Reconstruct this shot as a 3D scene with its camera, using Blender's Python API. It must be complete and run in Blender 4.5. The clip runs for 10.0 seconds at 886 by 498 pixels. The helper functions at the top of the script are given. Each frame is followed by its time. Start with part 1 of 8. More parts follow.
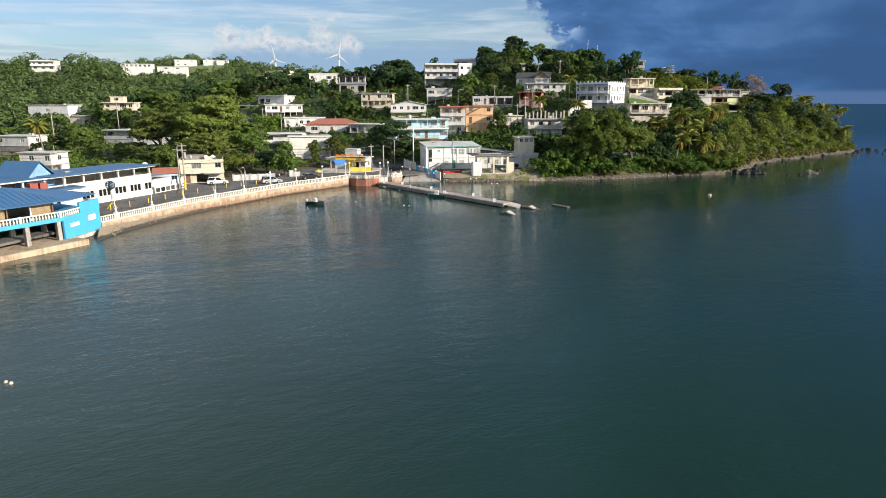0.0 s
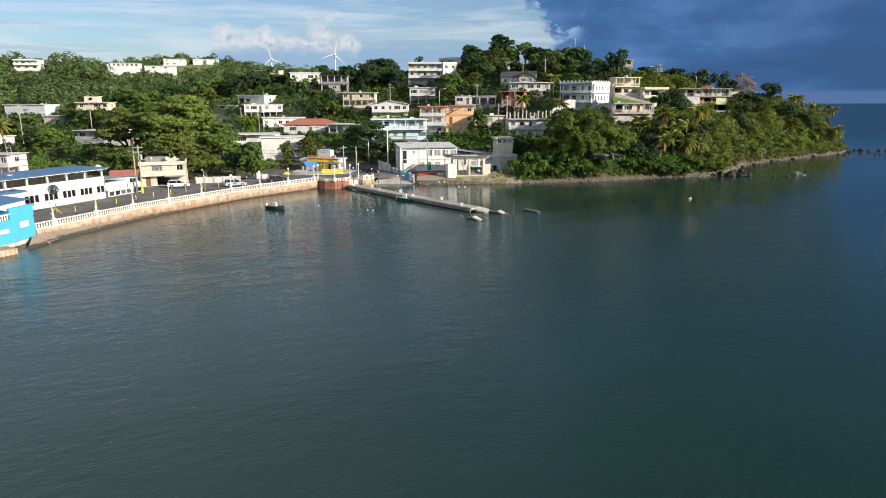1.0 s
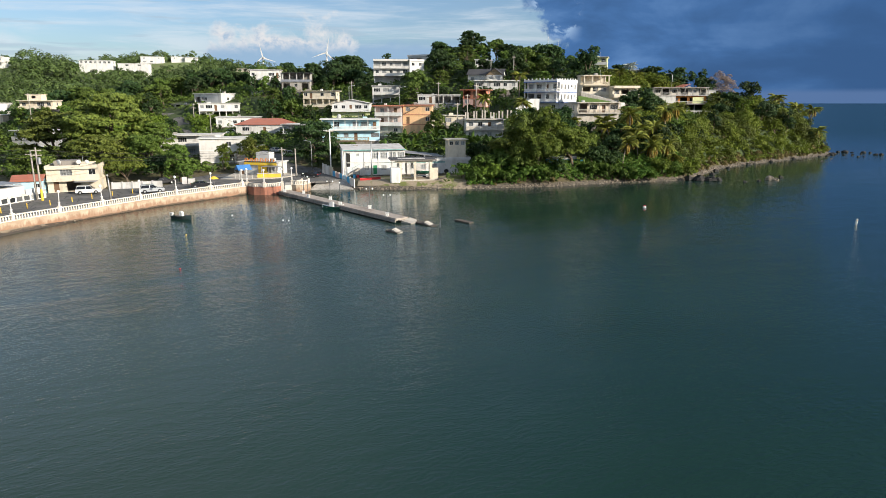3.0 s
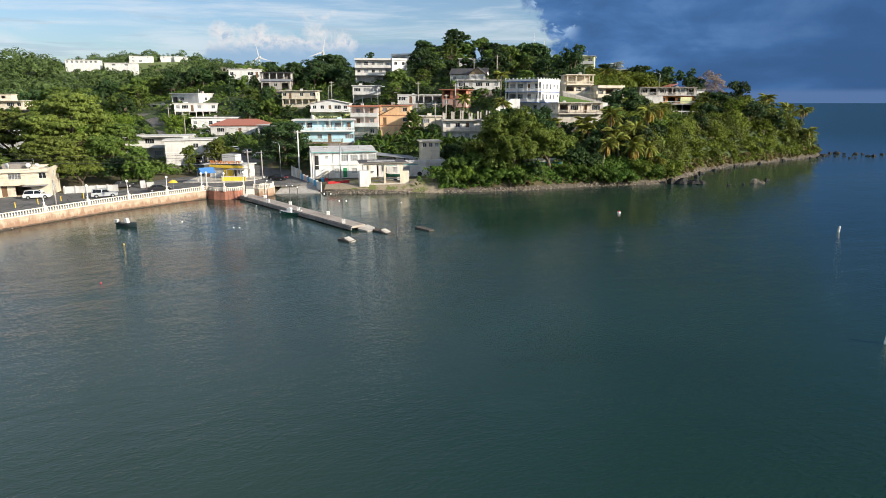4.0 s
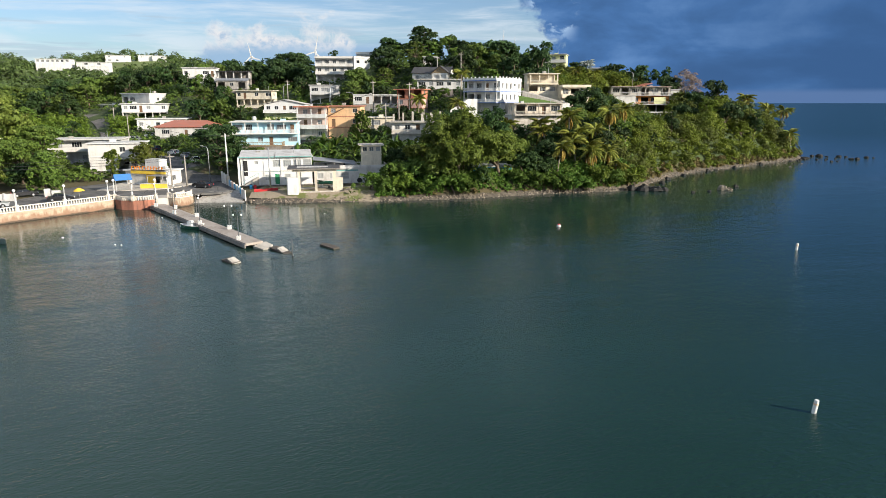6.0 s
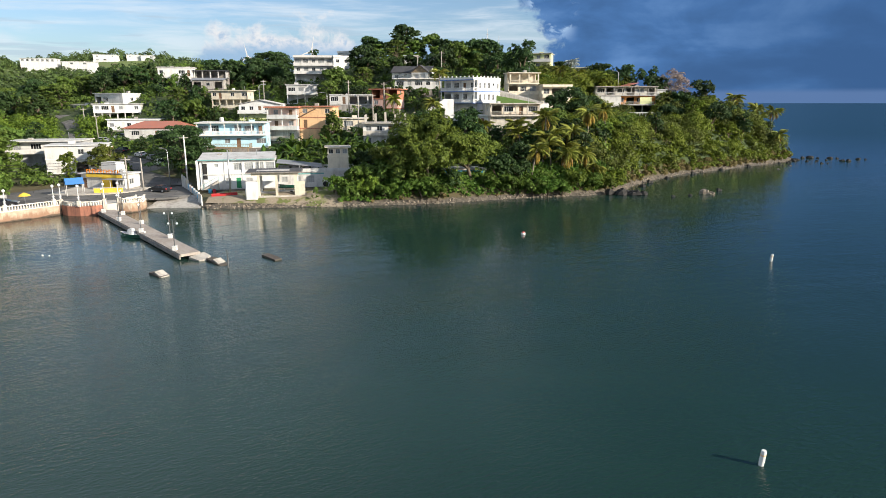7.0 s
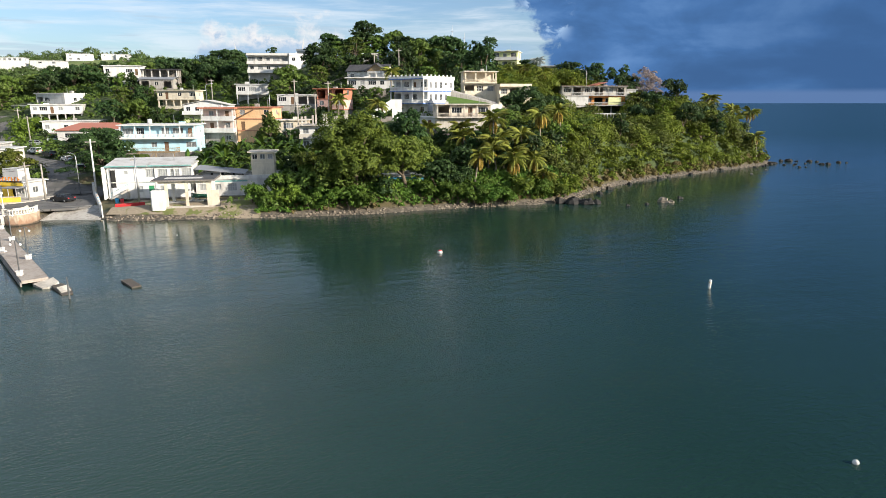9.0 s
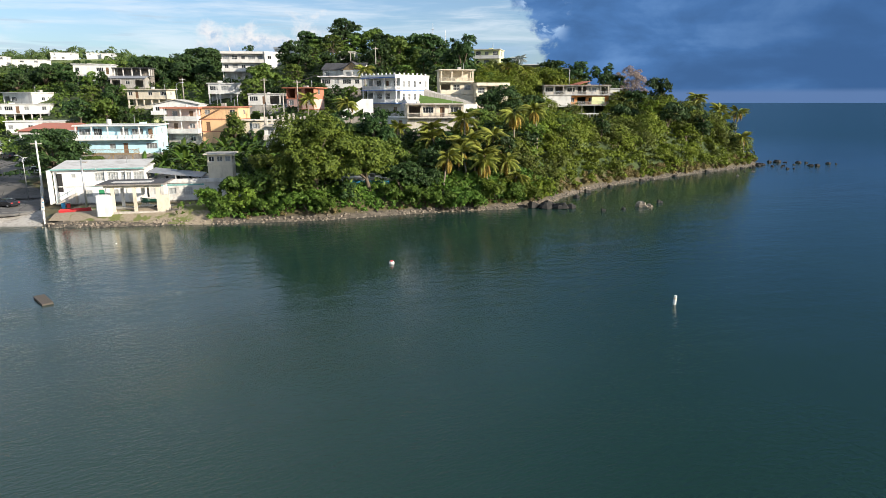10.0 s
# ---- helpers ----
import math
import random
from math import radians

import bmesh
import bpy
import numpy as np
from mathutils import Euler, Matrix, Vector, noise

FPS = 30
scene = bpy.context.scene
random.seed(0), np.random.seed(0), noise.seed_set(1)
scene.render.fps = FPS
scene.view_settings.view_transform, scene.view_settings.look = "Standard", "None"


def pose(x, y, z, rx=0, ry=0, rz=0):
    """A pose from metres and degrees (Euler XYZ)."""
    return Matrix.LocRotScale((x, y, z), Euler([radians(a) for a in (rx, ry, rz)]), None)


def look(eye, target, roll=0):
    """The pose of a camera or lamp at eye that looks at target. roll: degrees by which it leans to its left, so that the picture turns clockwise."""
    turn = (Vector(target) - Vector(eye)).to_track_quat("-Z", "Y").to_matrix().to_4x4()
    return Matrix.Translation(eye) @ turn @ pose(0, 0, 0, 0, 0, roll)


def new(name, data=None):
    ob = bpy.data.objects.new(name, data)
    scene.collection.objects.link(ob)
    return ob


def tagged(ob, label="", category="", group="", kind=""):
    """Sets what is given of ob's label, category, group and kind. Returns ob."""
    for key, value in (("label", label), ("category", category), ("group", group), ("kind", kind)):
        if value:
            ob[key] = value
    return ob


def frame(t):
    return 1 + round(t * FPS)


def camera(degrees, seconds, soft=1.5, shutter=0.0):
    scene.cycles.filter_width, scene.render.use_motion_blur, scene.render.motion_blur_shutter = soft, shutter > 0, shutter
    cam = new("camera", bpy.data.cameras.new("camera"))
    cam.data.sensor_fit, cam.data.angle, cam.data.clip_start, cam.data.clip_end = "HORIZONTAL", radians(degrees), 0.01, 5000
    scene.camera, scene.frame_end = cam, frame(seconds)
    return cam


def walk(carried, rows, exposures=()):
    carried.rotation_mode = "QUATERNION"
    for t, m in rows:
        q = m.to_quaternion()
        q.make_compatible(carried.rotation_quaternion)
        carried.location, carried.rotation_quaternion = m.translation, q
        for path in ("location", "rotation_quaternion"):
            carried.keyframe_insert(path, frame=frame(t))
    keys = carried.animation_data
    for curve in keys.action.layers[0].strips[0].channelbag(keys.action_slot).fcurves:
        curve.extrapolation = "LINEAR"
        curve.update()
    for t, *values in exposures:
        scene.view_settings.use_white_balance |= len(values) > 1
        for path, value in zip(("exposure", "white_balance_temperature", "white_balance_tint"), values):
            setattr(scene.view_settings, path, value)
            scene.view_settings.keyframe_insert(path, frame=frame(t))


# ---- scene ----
cam = camera(70.0, 10.0, soft=0.5)
PATH = [
    (0, (-0.111, 0.281, 19.598), (-0.11, 2.229, 19.145), -0.1),
    (0.5, (2.954, 3.116, 19.616), (2.957, 5.064, 19.162), -0.1),
    (1, (6.046, 5.946, 19.584), (6.051, 7.894, 19.13), -0.1),
    (1.5, (9.149, 8.825, 19.539), (9.155, 10.773, 19.085), -0.0),
    (2, (12.209, 11.707, 19.501), (12.218, 13.654, 19.045), -0.0),
    (2.5, (15.271, 14.624, 19.489), (15.283, 16.571, 19.033), 0.0),
    (4, (24.646, 23.366, 19.611), (24.663, 25.313, 19.154), 0.0),
    (4.5, (27.772, 26.287, 19.646), (27.79, 28.235, 19.19), 0.0),
    (5, (30.929, 29.182, 19.648), (30.949, 31.13, 19.192), 0.0),
    (5.5, (34.078, 32.091, 19.668), (34.1, 34.038, 19.211), 0.0),
    (7, (43.601, 40.925, 19.749), (43.627, 42.872, 19.292), 0.0),
    (7.5, (46.766, 43.879, 19.75), (46.795, 45.826, 19.293), 0.0),
    (8, (49.866, 46.721, 19.784), (49.898, 48.668, 19.327), 0.0),
    (8.5, (52.854, 49.483, 19.808), (52.889, 51.429, 19.351), 0.0),
    (9, (55.843, 52.33, 19.842), (55.88, 54.277, 19.385), 0.0),
    (9.5, (58.749, 55.226, 19.809), (58.791, 57.173, 19.353), 0.0),
    (10, (61.538, 58.225, 19.797), (61.585, 60.172, 19.339), 0.0),
]
walk(cam, [(t, look(eye, target, roll)) for t, eye, target, roll in PATH], exposures=((0.0, 0.54), (5.0, 0.62), (10.0, 0.78)))

# ---- sun and sky ----
SUN_AZ, SUN_EL = radians(117), radians(21)  # clockwise from +Y
to_sun = Vector((math.sin(SUN_AZ) * math.cos(SUN_EL), math.cos(SUN_AZ) * math.cos(SUN_EL), math.sin(SUN_EL)))
sun_data = bpy.data.lights.new("sun", "SUN")
sun_data.energy, sun_data.angle, sun_data.color = 5.0, radians(0.6), (1.0, 0.905, 0.765)
sun = new("sun", sun_data)
sun.matrix_world = look((0, 0, 300), Vector((0, 0, 300)) - to_sun)


class Nodes:
    """Short hand for building a node tree."""

    def __init__(self, tree):
        self.tree = tree
        tree.nodes.clear()

    def add(self, kind, links=None, prepare=None):
        node = self.tree.nodes.new("ShaderNode" + kind)
        if prepare:
            prepare(node)
        for key, value in (links or {}).items():
            socket = node.inputs[key]
            if isinstance(value, bpy.types.NodeSocket):
                self.tree.links.new(value, socket)
            else:
                socket.default_value = value
        return node

    def math(self, op, a, b=0.0, c=0.0, clamp=False):
        def prepare(node):
            node.operation, node.use_clamp = op, clamp
        return self.add("Math", {0: a, 1: b, 2: c}, prepare).outputs[0]

    def smooth(self, value, lo, hi):
        a, b, flip = (lo, hi, False) if lo < hi else (hi, lo, True)
        n = self.add("MapRange", {"Value": value, "From Min": a, "From Max": b})
        n.interpolation_type = "SMOOTHSTEP"
        if flip:
            n.inputs["To Min"].default_value, n.inputs["To Max"].default_value = 1.0, 0.0
        return n.outputs["Result"]

    def mix(self, fac, a, b, blend="MIX"):
        n = self.add("Mix")
        n.data_type, n.blend_type = "RGBA", blend
        for socket, value in ((n.inputs[0], fac), (n.inputs[6], a), (n.inputs[7], b)):
            if isinstance(value, bpy.types.NodeSocket):
                self.tree.links.new(value, socket)
            elif socket.type == "RGBA":
                socket.default_value = (*value[:3], 1)
            else:
                socket.default_value = value
        return n.outputs[2]

    def noise(self, vec, scale, detail=4, rough=0.55, dist=0.0):
        n = self.add("TexNoise", {"Vector": vec, "Scale": scale, "Detail": detail, "Roughness": rough, "Distortion": dist})
        return n.outputs["Fac"]

    def ramp(self, fac, stops):
        n = self.add("ValToRGB", {"Fac": fac})
        el = n.color_ramp.elements
        while len(el) < len(stops):
            el.new(0.5)
        for e, (p, c) in zip(el, stops):
            e.position, e.color = p, (*c, 1)
        return n.outputs["Color"]

    def scaled(self, vec, s):
        return self.add("Mapping", {"Vector": vec, "Scale": s}).outputs[0]


def make_world():
    w = bpy.data.worlds.new("sky")
    scene.world = w
    w.use_nodes = True
    n = Nodes(w.node_tree)
    vec = n.add("TexCoord").outputs["Generated"]
    xyz = n.add("SeparateXYZ", {0: vec})
    x, y, z = xyz.outputs
    az = n.math("MULTIPLY", n.math("ARCTAN2", x, y), 57.29578)
    el = n.math("MULTIPLY", n.math("ARCSINE", z), 57.29578)
    sky = n.add("TexSky")
    sky.sky_type, sky.sun_disc, sky.sun_elevation, sky.sun_rotation = "NISHITA", False, SUN_EL, SUN_AZ
    sky.air_density, sky.dust_density, sky.ozone_density = 1.0, 1.2, 1.5
    col = n.mix(1.0, sky.outputs[0], (0.070, 0.080, 0.097), "MULTIPLY")
    flat = n.add("CombineXYZ", {0: az, 1: n.math("MULTIPLY", el, 2.6), 2: 3.0}).outputs[0]
    n1 = n.noise(flat, 0.16, 6, 0.6, 0.4)
    n2 = n.noise(flat, 0.06, 4, 0.5, 0.0)
    streak = n.noise(n.add("CombineXYZ", {0: n.math("MULTIPLY", az, 0.35), 1: n.math("MULTIPLY", el, 3.5), 2: 9.0}).outputs[0], 0.22, 5, 0.6, 0.5)
    # thin high veil of cloud
    veil = n.math("MULTIPLY", n.smooth(n.math("ADD", streak, n.math("MULTIPLY", n.smooth(az, 15.0, -45.0), 0.10)), 0.44, 0.72), 0.6)
    overcast = n.math("MULTIPLY", n.smooth(el, 8.0, 24.0), n.smooth(az, 12.0, -30.0))
    veil = n.math("MAXIMUM", veil, n.math("MULTIPLY", overcast, n.math("ADD", 0.35, n.math("MULTIPLY", streak, 0.7))))
    col = n.mix(veil, col, (0.50, 0.55, 0.60))
    # grey streaks
    grey = n.math("MULTIPLY", n.smooth(n.noise(n.add("CombineXYZ", {0: n.math("MULTIPLY", az, 0.3), 1: n.math("MULTIPLY", el, 4.0), 2: 31.0}).outputs[0], 0.3, 4, 0.55, 0.3), 0.56, 0.66), 0.55)
    col = n.mix(grey, col, (0.30, 0.38, 0.46))
    # cumulus on the horizon, over a flat blue-grey base
    base_band = n.math("MULTIPLY", n.smooth(n.math("ABSOLUTE", n.math("SUBTRACT", az, -4.0)), 17.0, 8.0), n.smooth(n.math("ADD", el, n.math("MULTIPLY", n.math("SUBTRACT", n1, 0.5), 2.0)), 5.4, 4.2))
    col = n.mix(n.math("MULTIPLY", base_band, 0.9), col, (0.20, 0.31, 0.45))
    window = n.smooth(n.math("ABSOLUTE", n.math("ADD", az, 13.2)), 9.0, 4.5)
    billow = n.noise(n.add("CombineXYZ", {0: az, 1: n.math("MULTIPLY", el, 1.2), 2: 5.0}).outputs[0], 0.42, 6, 0.58, 0.25)
    puff = n.noise(n.add("CombineXYZ", {0: az, 1: n.math("MULTIPLY", el, 1.1), 2: 12.0}).outputs[0], 1.1, 5, 0.6, 0.2)
    crest = n.math("ADD", n.math("MULTIPLY", window, 5.0), n.math("MULTIPLY", n.math("SUBTRACT", billow, 0.5), 7.5))
    crest = n.math("ADD", crest, n.math("MULTIPLY", n.math("SUBTRACT", puff, 0.5), 2.0))
    over = n.math("SUBTRACT", n.math("ADD", crest, 1.0), el)
    heap = n.math("MULTIPLY", n.smooth(over, -0.5, 1.5), n.math("MULTIPLY", n.smooth(el, 8.6, 7.0), n.smooth(n.math("ABSOLUTE", n.math("ADD", az, 13.2)), 12.0, 8.0)))
    lit = n.smooth(n.math("ADD", over, n.math("MULTIPLY", n.math("SUBTRACT", puff, 0.5), 7.0)), 3.0, 0.2)
    heap_col = n.mix(lit, (0.28, 0.37, 0.48), (0.56, 0.55, 0.55))
    heap_col = n.mix(n.smooth(n.math("ADD", el, n.math("MULTIPLY", n.math("SUBTRACT", puff, 0.5), 2.5)), 4.8, 3.6), heap_col, (0.22, 0.33, 0.46))
    col = n.mix(heap, col, heap_col)
    # storm bank over the sea
    below = n.math("MAXIMUM", n.math("SUBTRACT", 9.0, el), 0.0)
    ragged = n.noise(n.add("CombineXYZ", {0: az, 1: n.math("MULTIPLY", el, 1.2), 2: 41.0}).outputs[0], 0.5, 6, 0.6, 0.3)
    edge = n.math("ADD", az, n.math("ADD", n.math("MULTIPLY", n.math("SUBTRACT", n1, 0.5), 4.0), n.math("MULTIPLY", n.math("SUBTRACT", ragged, 0.5), 5.0)))
    edge = n.math("SUBTRACT", edge, n.math("MULTIPLY", n.math("MINIMUM", below, 4.0), 0.55))
    high = n.smooth(el, 8.0, 26.0)
    edge = n.math("ADD", edge, n.math("MULTIPLY", high, n.math("ADD", -9.0, n.math("MULTIPLY", n2, 18.0))))
    sharp = n.smooth(edge, 7.2, 8.3)
    wide = n.smooth(edge, -4.0, 20.0)
    bank = n.math("ADD", n.math("MULTIPLY", sharp, n.math("SUBTRACT", 1.0, high)), n.math("MULTIPLY", wide, high))
    bank = n.math("MULTIPLY", bank, n.smooth(az, 95.0, 70.0))
    bank = n.math("MULTIPLY", bank, n.smooth(el, 85.0, 55.0))
    soft = n.noise(n.add("CombineXYZ", {0: az, 1: n.math("MULTIPLY", el, 2.2), 2: 17.0}).outputs[0], 0.12, 7, 0.55, 0.3)
    layer = n.noise(n.add("CombineXYZ", {0: n.math("MULTIPLY", az, 0.4), 1: n.math("MULTIPLY", el, 2.6), 2: 23.0}).outputs[0], 0.2, 4, 0.5, 0.1)
    tone = n.math("ADD", n.math("MULTIPLY", soft, 0.75), n.math("MULTIPLY", layer, 0.25))
    tone = n.math("ADD", tone, n.math("MULTIPLY", n.smooth(n.math("ABSOLUTE", n.math("SUBTRACT", el, 6.5)), 4.0, 0.0), 0.06))
    belt = n.math("MULTIPLY", n.smooth(n.math("ABSOLUTE", n.math("SUBTRACT", el, 2.6)), 2.0, 0.6), n.smooth(az, 12.0, 28.0))
    tone = n.math("SUBTRACT", tone, n.math("MULTIPLY", belt, 0.09))
    tone = n.math("SUBTRACT", tone, n.math("MULTIPLY", n.smooth(az, 20.0, 34.0), 0.05))
    dark = n.ramp(n.smooth(tone, 0.32, 0.72), [(0.0, (0.032, 0.080, 0.185)), (0.45, (0.046, 0.115, 0.265)), (1.0, (0.088, 0.180, 0.36))])
    dark = n.mix(n.math("MULTIPLY", n.smooth(el, 11.0, 24.0), n.smooth(az, 4.0, 24.0)), dark, (0.028, 0.058, 0.105))
    dark = n.mix(n.math("MULTIPLY", n.smooth(az, 16.0, 32.0), 0.5), dark, (0.026, 0.070, 0.170))
    fringe = n.math("MULTIPLY", n.smooth(ragged, 0.50, 0.60), n.smooth(n.math("ABSOLUTE", n.math("SUBTRACT", az, 9.8)), 2.6, 1.0))
    dark = n.mix(n.math("MULTIPLY", fringe, n.smooth(el, 4.5, 6.5)), dark, (0.30, 0.42, 0.58))
    dark = n.mix(n.math("MULTIPLY", n.smooth(el, 1.0, 0.5), 0.85), dark, (0.072, 0.128, 0.255))
    col = n.mix(bank, col, dark)
    bg = n.add("Background", {"Color": col, "Strength": 1.0})
    n.add("OutputWorld", {"Surface": bg.outputs[0]})


make_world()

# ---- materials ----
MATS = {}


def material(name, build):
    """Make a material once; build(nodes, position) returns a shader socket and, if any, a displacement-free bump is inside it."""
    if name not in MATS:
        m = bpy.data.materials.new(name)
        m.use_nodes = True
        n = Nodes(m.node_tree)
        pos = n.add("TexCoord").outputs["Object"]
        n.add("OutputMaterial", {"Surface": build(n, pos)})
        MATS[name] = m
    return MATS[name]


def bump(n, height, strength, distance=0.02):
    return n.add("Bump", {"Height": height, "Strength": strength, "Distance": distance}).outputs[0]


def paint(name, rgb, dirt=0.35, rough=0.75, stain=(0.16, 0.13, 0.10)):
    """Painted render with streaks of dirt and worn patches."""
    def build(n, pos):
        streak = n.noise(n.scaled(pos, (0.7, 0.7, 0.3)), 1.0, 5, 0.7)
        patch = n.noise(pos, 0.35, 4, 0.6)
        fine = n.noise(pos, 9.0, 3, 0.6)
        f = n.math("MULTIPLY", n.smooth(n.math("ADD", streak, n.math("MULTIPLY", patch, 0.6)), 0.72, 1.05), dirt)
        col = n.mix(f, rgb, stain)
        col = n.mix(n.math("MULTIPLY", n.smooth(patch, 0.35, 0.7), 0.16), col, tuple(c * 0.72 for c in rgb))
        b = n.add("BsdfPrincipled", {"Base Color": col, "Roughness": rough, "Normal": bump(n, fine, 0.25, 0.01)})
        return b.outputs[0]
    return material(name, build)


def plain(name, rgb, rough=0.5, metal=0.0, var=0.2):
    def build(n, pos):
        f = n.noise(pos, 2.3, 4, 0.6)
        col = n.mix(n.math("MULTIPLY", n.smooth(f, 0.35, 0.7), var), rgb, tuple(c * 0.45 for c in rgb))
        b = n.add("BsdfPrincipled", {"Base Color": col, "Roughness": rough, "Metallic": metal, "Normal": bump(n, n.noise(pos, 14, 2), 0.15, 0.006)})
        return b.outputs[0]
    return material(name, build)


def leaf_mat(name, dark, mid, light, through_light=0.3, rough=0.55, patch=None):
    """Foliage: each leaf clump has its own tone, each tree a slight cast."""
    def build(n, pos):
        isl = n.add("NewGeometry").outputs["Random Per Island"]
        rnd = n.add("ObjectInfo").outputs["Random"]
        col = n.ramp(isl, [(0.0, tuple((a + b) / 2 for a, b in zip(dark, mid))), (0.55, mid), (1.0, tuple(a * 0.55 + b * 0.45 for a, b in zip(mid, light)))])
        col = n.mix(n.math("MULTIPLY", n.smooth(n.noise(pos, 0.28, 3), 0.35, 0.7), 0.45), col, dark)
        if patch:
            col = n.mix(n.smooth(n.noise(pos, 0.085, 4, 0.6), 0.46, 0.58), col, n.mix(isl, tuple(c * 0.5 for c in patch), patch))
        hsv = n.add("HueSaturation", {"Hue": n.math("ADD", 0.49, n.math("MULTIPLY", rnd, 0.022)), "Value": n.math("ADD", 0.8, n.math("MULTIPLY", rnd, 0.45)), "Color": col})
        b = n.add("BsdfPrincipled", {"Base Color": hsv.outputs[0], "Roughness": rough, "Specular IOR Level": 0.2})
        t = n.add("BsdfTranslucent", {"Color": hsv.outputs[0]})
        return n.add("MixShader", {0: through_light * 0.6, 1: b.outputs[0], 2: t.outputs[0]}).outputs[0]
    return material(name, build)


def concrete(name, rgb=(0.36, 0.34, 0.31), dirt=0.6, stain=(0.10, 0.085, 0.07)):
    def build(n, pos):
        big = n.noise(pos, 0.4, 5, 0.65)
        streak = n.noise(n.scaled(pos, (2.2, 2.2, 0.3)), 1.0, 5, 0.7)
        col = n.mix(n.math("MULTIPLY", n.smooth(n.math("ADD", big, streak), 0.85, 1.25), dirt), rgb, stain)
        col = n.mix(n.math("MULTIPLY", n.smooth(big, 0.55, 0.8), 0.4), col, tuple(min(1, c * 1.35) for c in rgb))
        b = n.add("BsdfPrincipled", {"Base Color": col, "Roughness": 0.9, "Normal": bump(n, n.noise(pos, 6, 5, 0.7), 0.4, 0.03)})
        return b.outputs[0]
    return material(name, build)


def water_mat():
    def build(n, pos):
        x, y, _ = n.add("SeparateXYZ", {0: pos}).outputs
        big = n.noise(pos, 0.012, 4, 0.6, 0.4)
        col = n.mix(n.smooth(big, 0.35, 0.65), (0.0095, 0.029, 0.0235), (0.0135, 0.038, 0.030))
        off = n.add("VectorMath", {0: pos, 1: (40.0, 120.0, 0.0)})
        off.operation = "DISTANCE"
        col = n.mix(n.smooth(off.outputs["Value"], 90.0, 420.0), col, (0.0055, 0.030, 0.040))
        turned = n.add("Mapping", {"Vector": pos, "Rotation": (0, 0, -0.5)}).outputs[0]
        swell = n.scaled(n.add("Mapping", {"Vector": pos, "Rotation": (0, 0, -0.2)}).outputs[0], (0.5, 1.3, 1))
        lee = n.math("MULTIPLY", n.smooth(y, 80.0, 158.0), n.smooth(x, 165.0, 110.0))
        # the breeze comes in from the open side of the bay and dies towards the quay
        breeze = n.math("MULTIPLY", n.smooth(n.math("ADD", x, y), 30.0, 150.0), n.smooth(y, 128.0, 92.0))
        ripple = n.math("MULTIPLY", n.noise(n.scaled(turned, (1.15, 2.2, 1)), 1.8, 3, 0.62), 0.105)
        h = n.math("MULTIPLY", ripple, n.math("ADD", 0.32, n.math("MULTIPLY", breeze, 0.68)))
        h = n.math("ADD", h, n.math("MULTIPLY", n.noise(n.scaled(turned, (1.15, 1.7, 1)), 0.5, 3, 0.55), 0.075))
        h = n.math("ADD", h, n.math("MULTIPLY", n.noise(swell, 0.16, 2, 0.5), 0.10))
        # gusts roughen the open bay, the shore side lies sheltered
        gust = n.smooth(n.noise(n.scaled(turned, (0.5, 1.5, 1)), 0.02, 4, 0.55, 0.8), 0.32, 0.68)
        rough = n.math("MULTIPLY", n.math("ADD", 0.55, n.math("MULTIPLY", gust, 0.75)), n.math("SUBTRACT", 1.0, n.math("MULTIPLY", lee, 0.42)))
        h = n.math("MULTIPLY", h, rough)
        # far out the waves are too small to tell apart and only blur the mirror
        b = n.add("BsdfPrincipled", {"Base Color": col, "Roughness": n.math("ADD", 0.03, n.math("MULTIPLY", n.smooth(off.outputs["Value"], 95.0, 420.0), 0.24)), "IOR": 1.333, "Normal": bump(n, h, 1.0, 1.0)})
        return b.outputs[0]
    return material("sea_water", build)


def ground_mat():
    def build(n, pos):
        big = n.noise(pos, 0.05, 5, 0.6, 0.5)
        fine = n.noise(pos, 0.7, 5, 0.65)
        z = n.add("SeparateXYZ", {0: pos}).outputs[2]
        col = n.mix(n.smooth(fine, 0.35, 0.65), (0.026, 0.043, 0.012), (0.052, 0.078, 0.020))
        col = n.mix(n.smooth(n.math("ADD", z, n.math("MULTIPLY", big, 10.0)), 38.0, 46.0), col, n.mix(fine, (0.085, 0.125, 0.030), (0.15, 0.19, 0.055)))
        col = n.mix(n.smooth(big, 0.60, 0.70), col, n.mix(fine, (0.10, 0.07, 0.04), (0.20, 0.15, 0.09)))
        shore = n.smooth(n.math("ADD", z, n.math("MULTIPLY", n.math("SUBTRACT", fine, 0.5), 1.4)), 1.05, 0.5)
        stones = n.add("TexVoronoi", {"Vector": pos, "Scale": 2.2}).outputs["Color"]
        pebble = n.mix(stones, (0.035, 0.030, 0.025), (0.15, 0.125, 0.095))
        litter = n.mix(fine, (0.11, 0.078, 0.04), (0.06, 0.062, 0.022))
        col = n.mix(n.smooth(n.math("ADD", z, n.math("MULTIPLY", n.math("SUBTRACT", fine, 0.5), 2.2)), 2.9, 1.9), col, litter)
        col = n.mix(shore, col, pebble)
        b = n.add("BsdfPrincipled", {"Base Color": col, "Roughness": 0.95, "Normal": bump(n, n.noise(pos, 3.0, 5, 0.7), 0.6, 0.12)})
        return b.outputs[0]
    return material("island_ground", build)


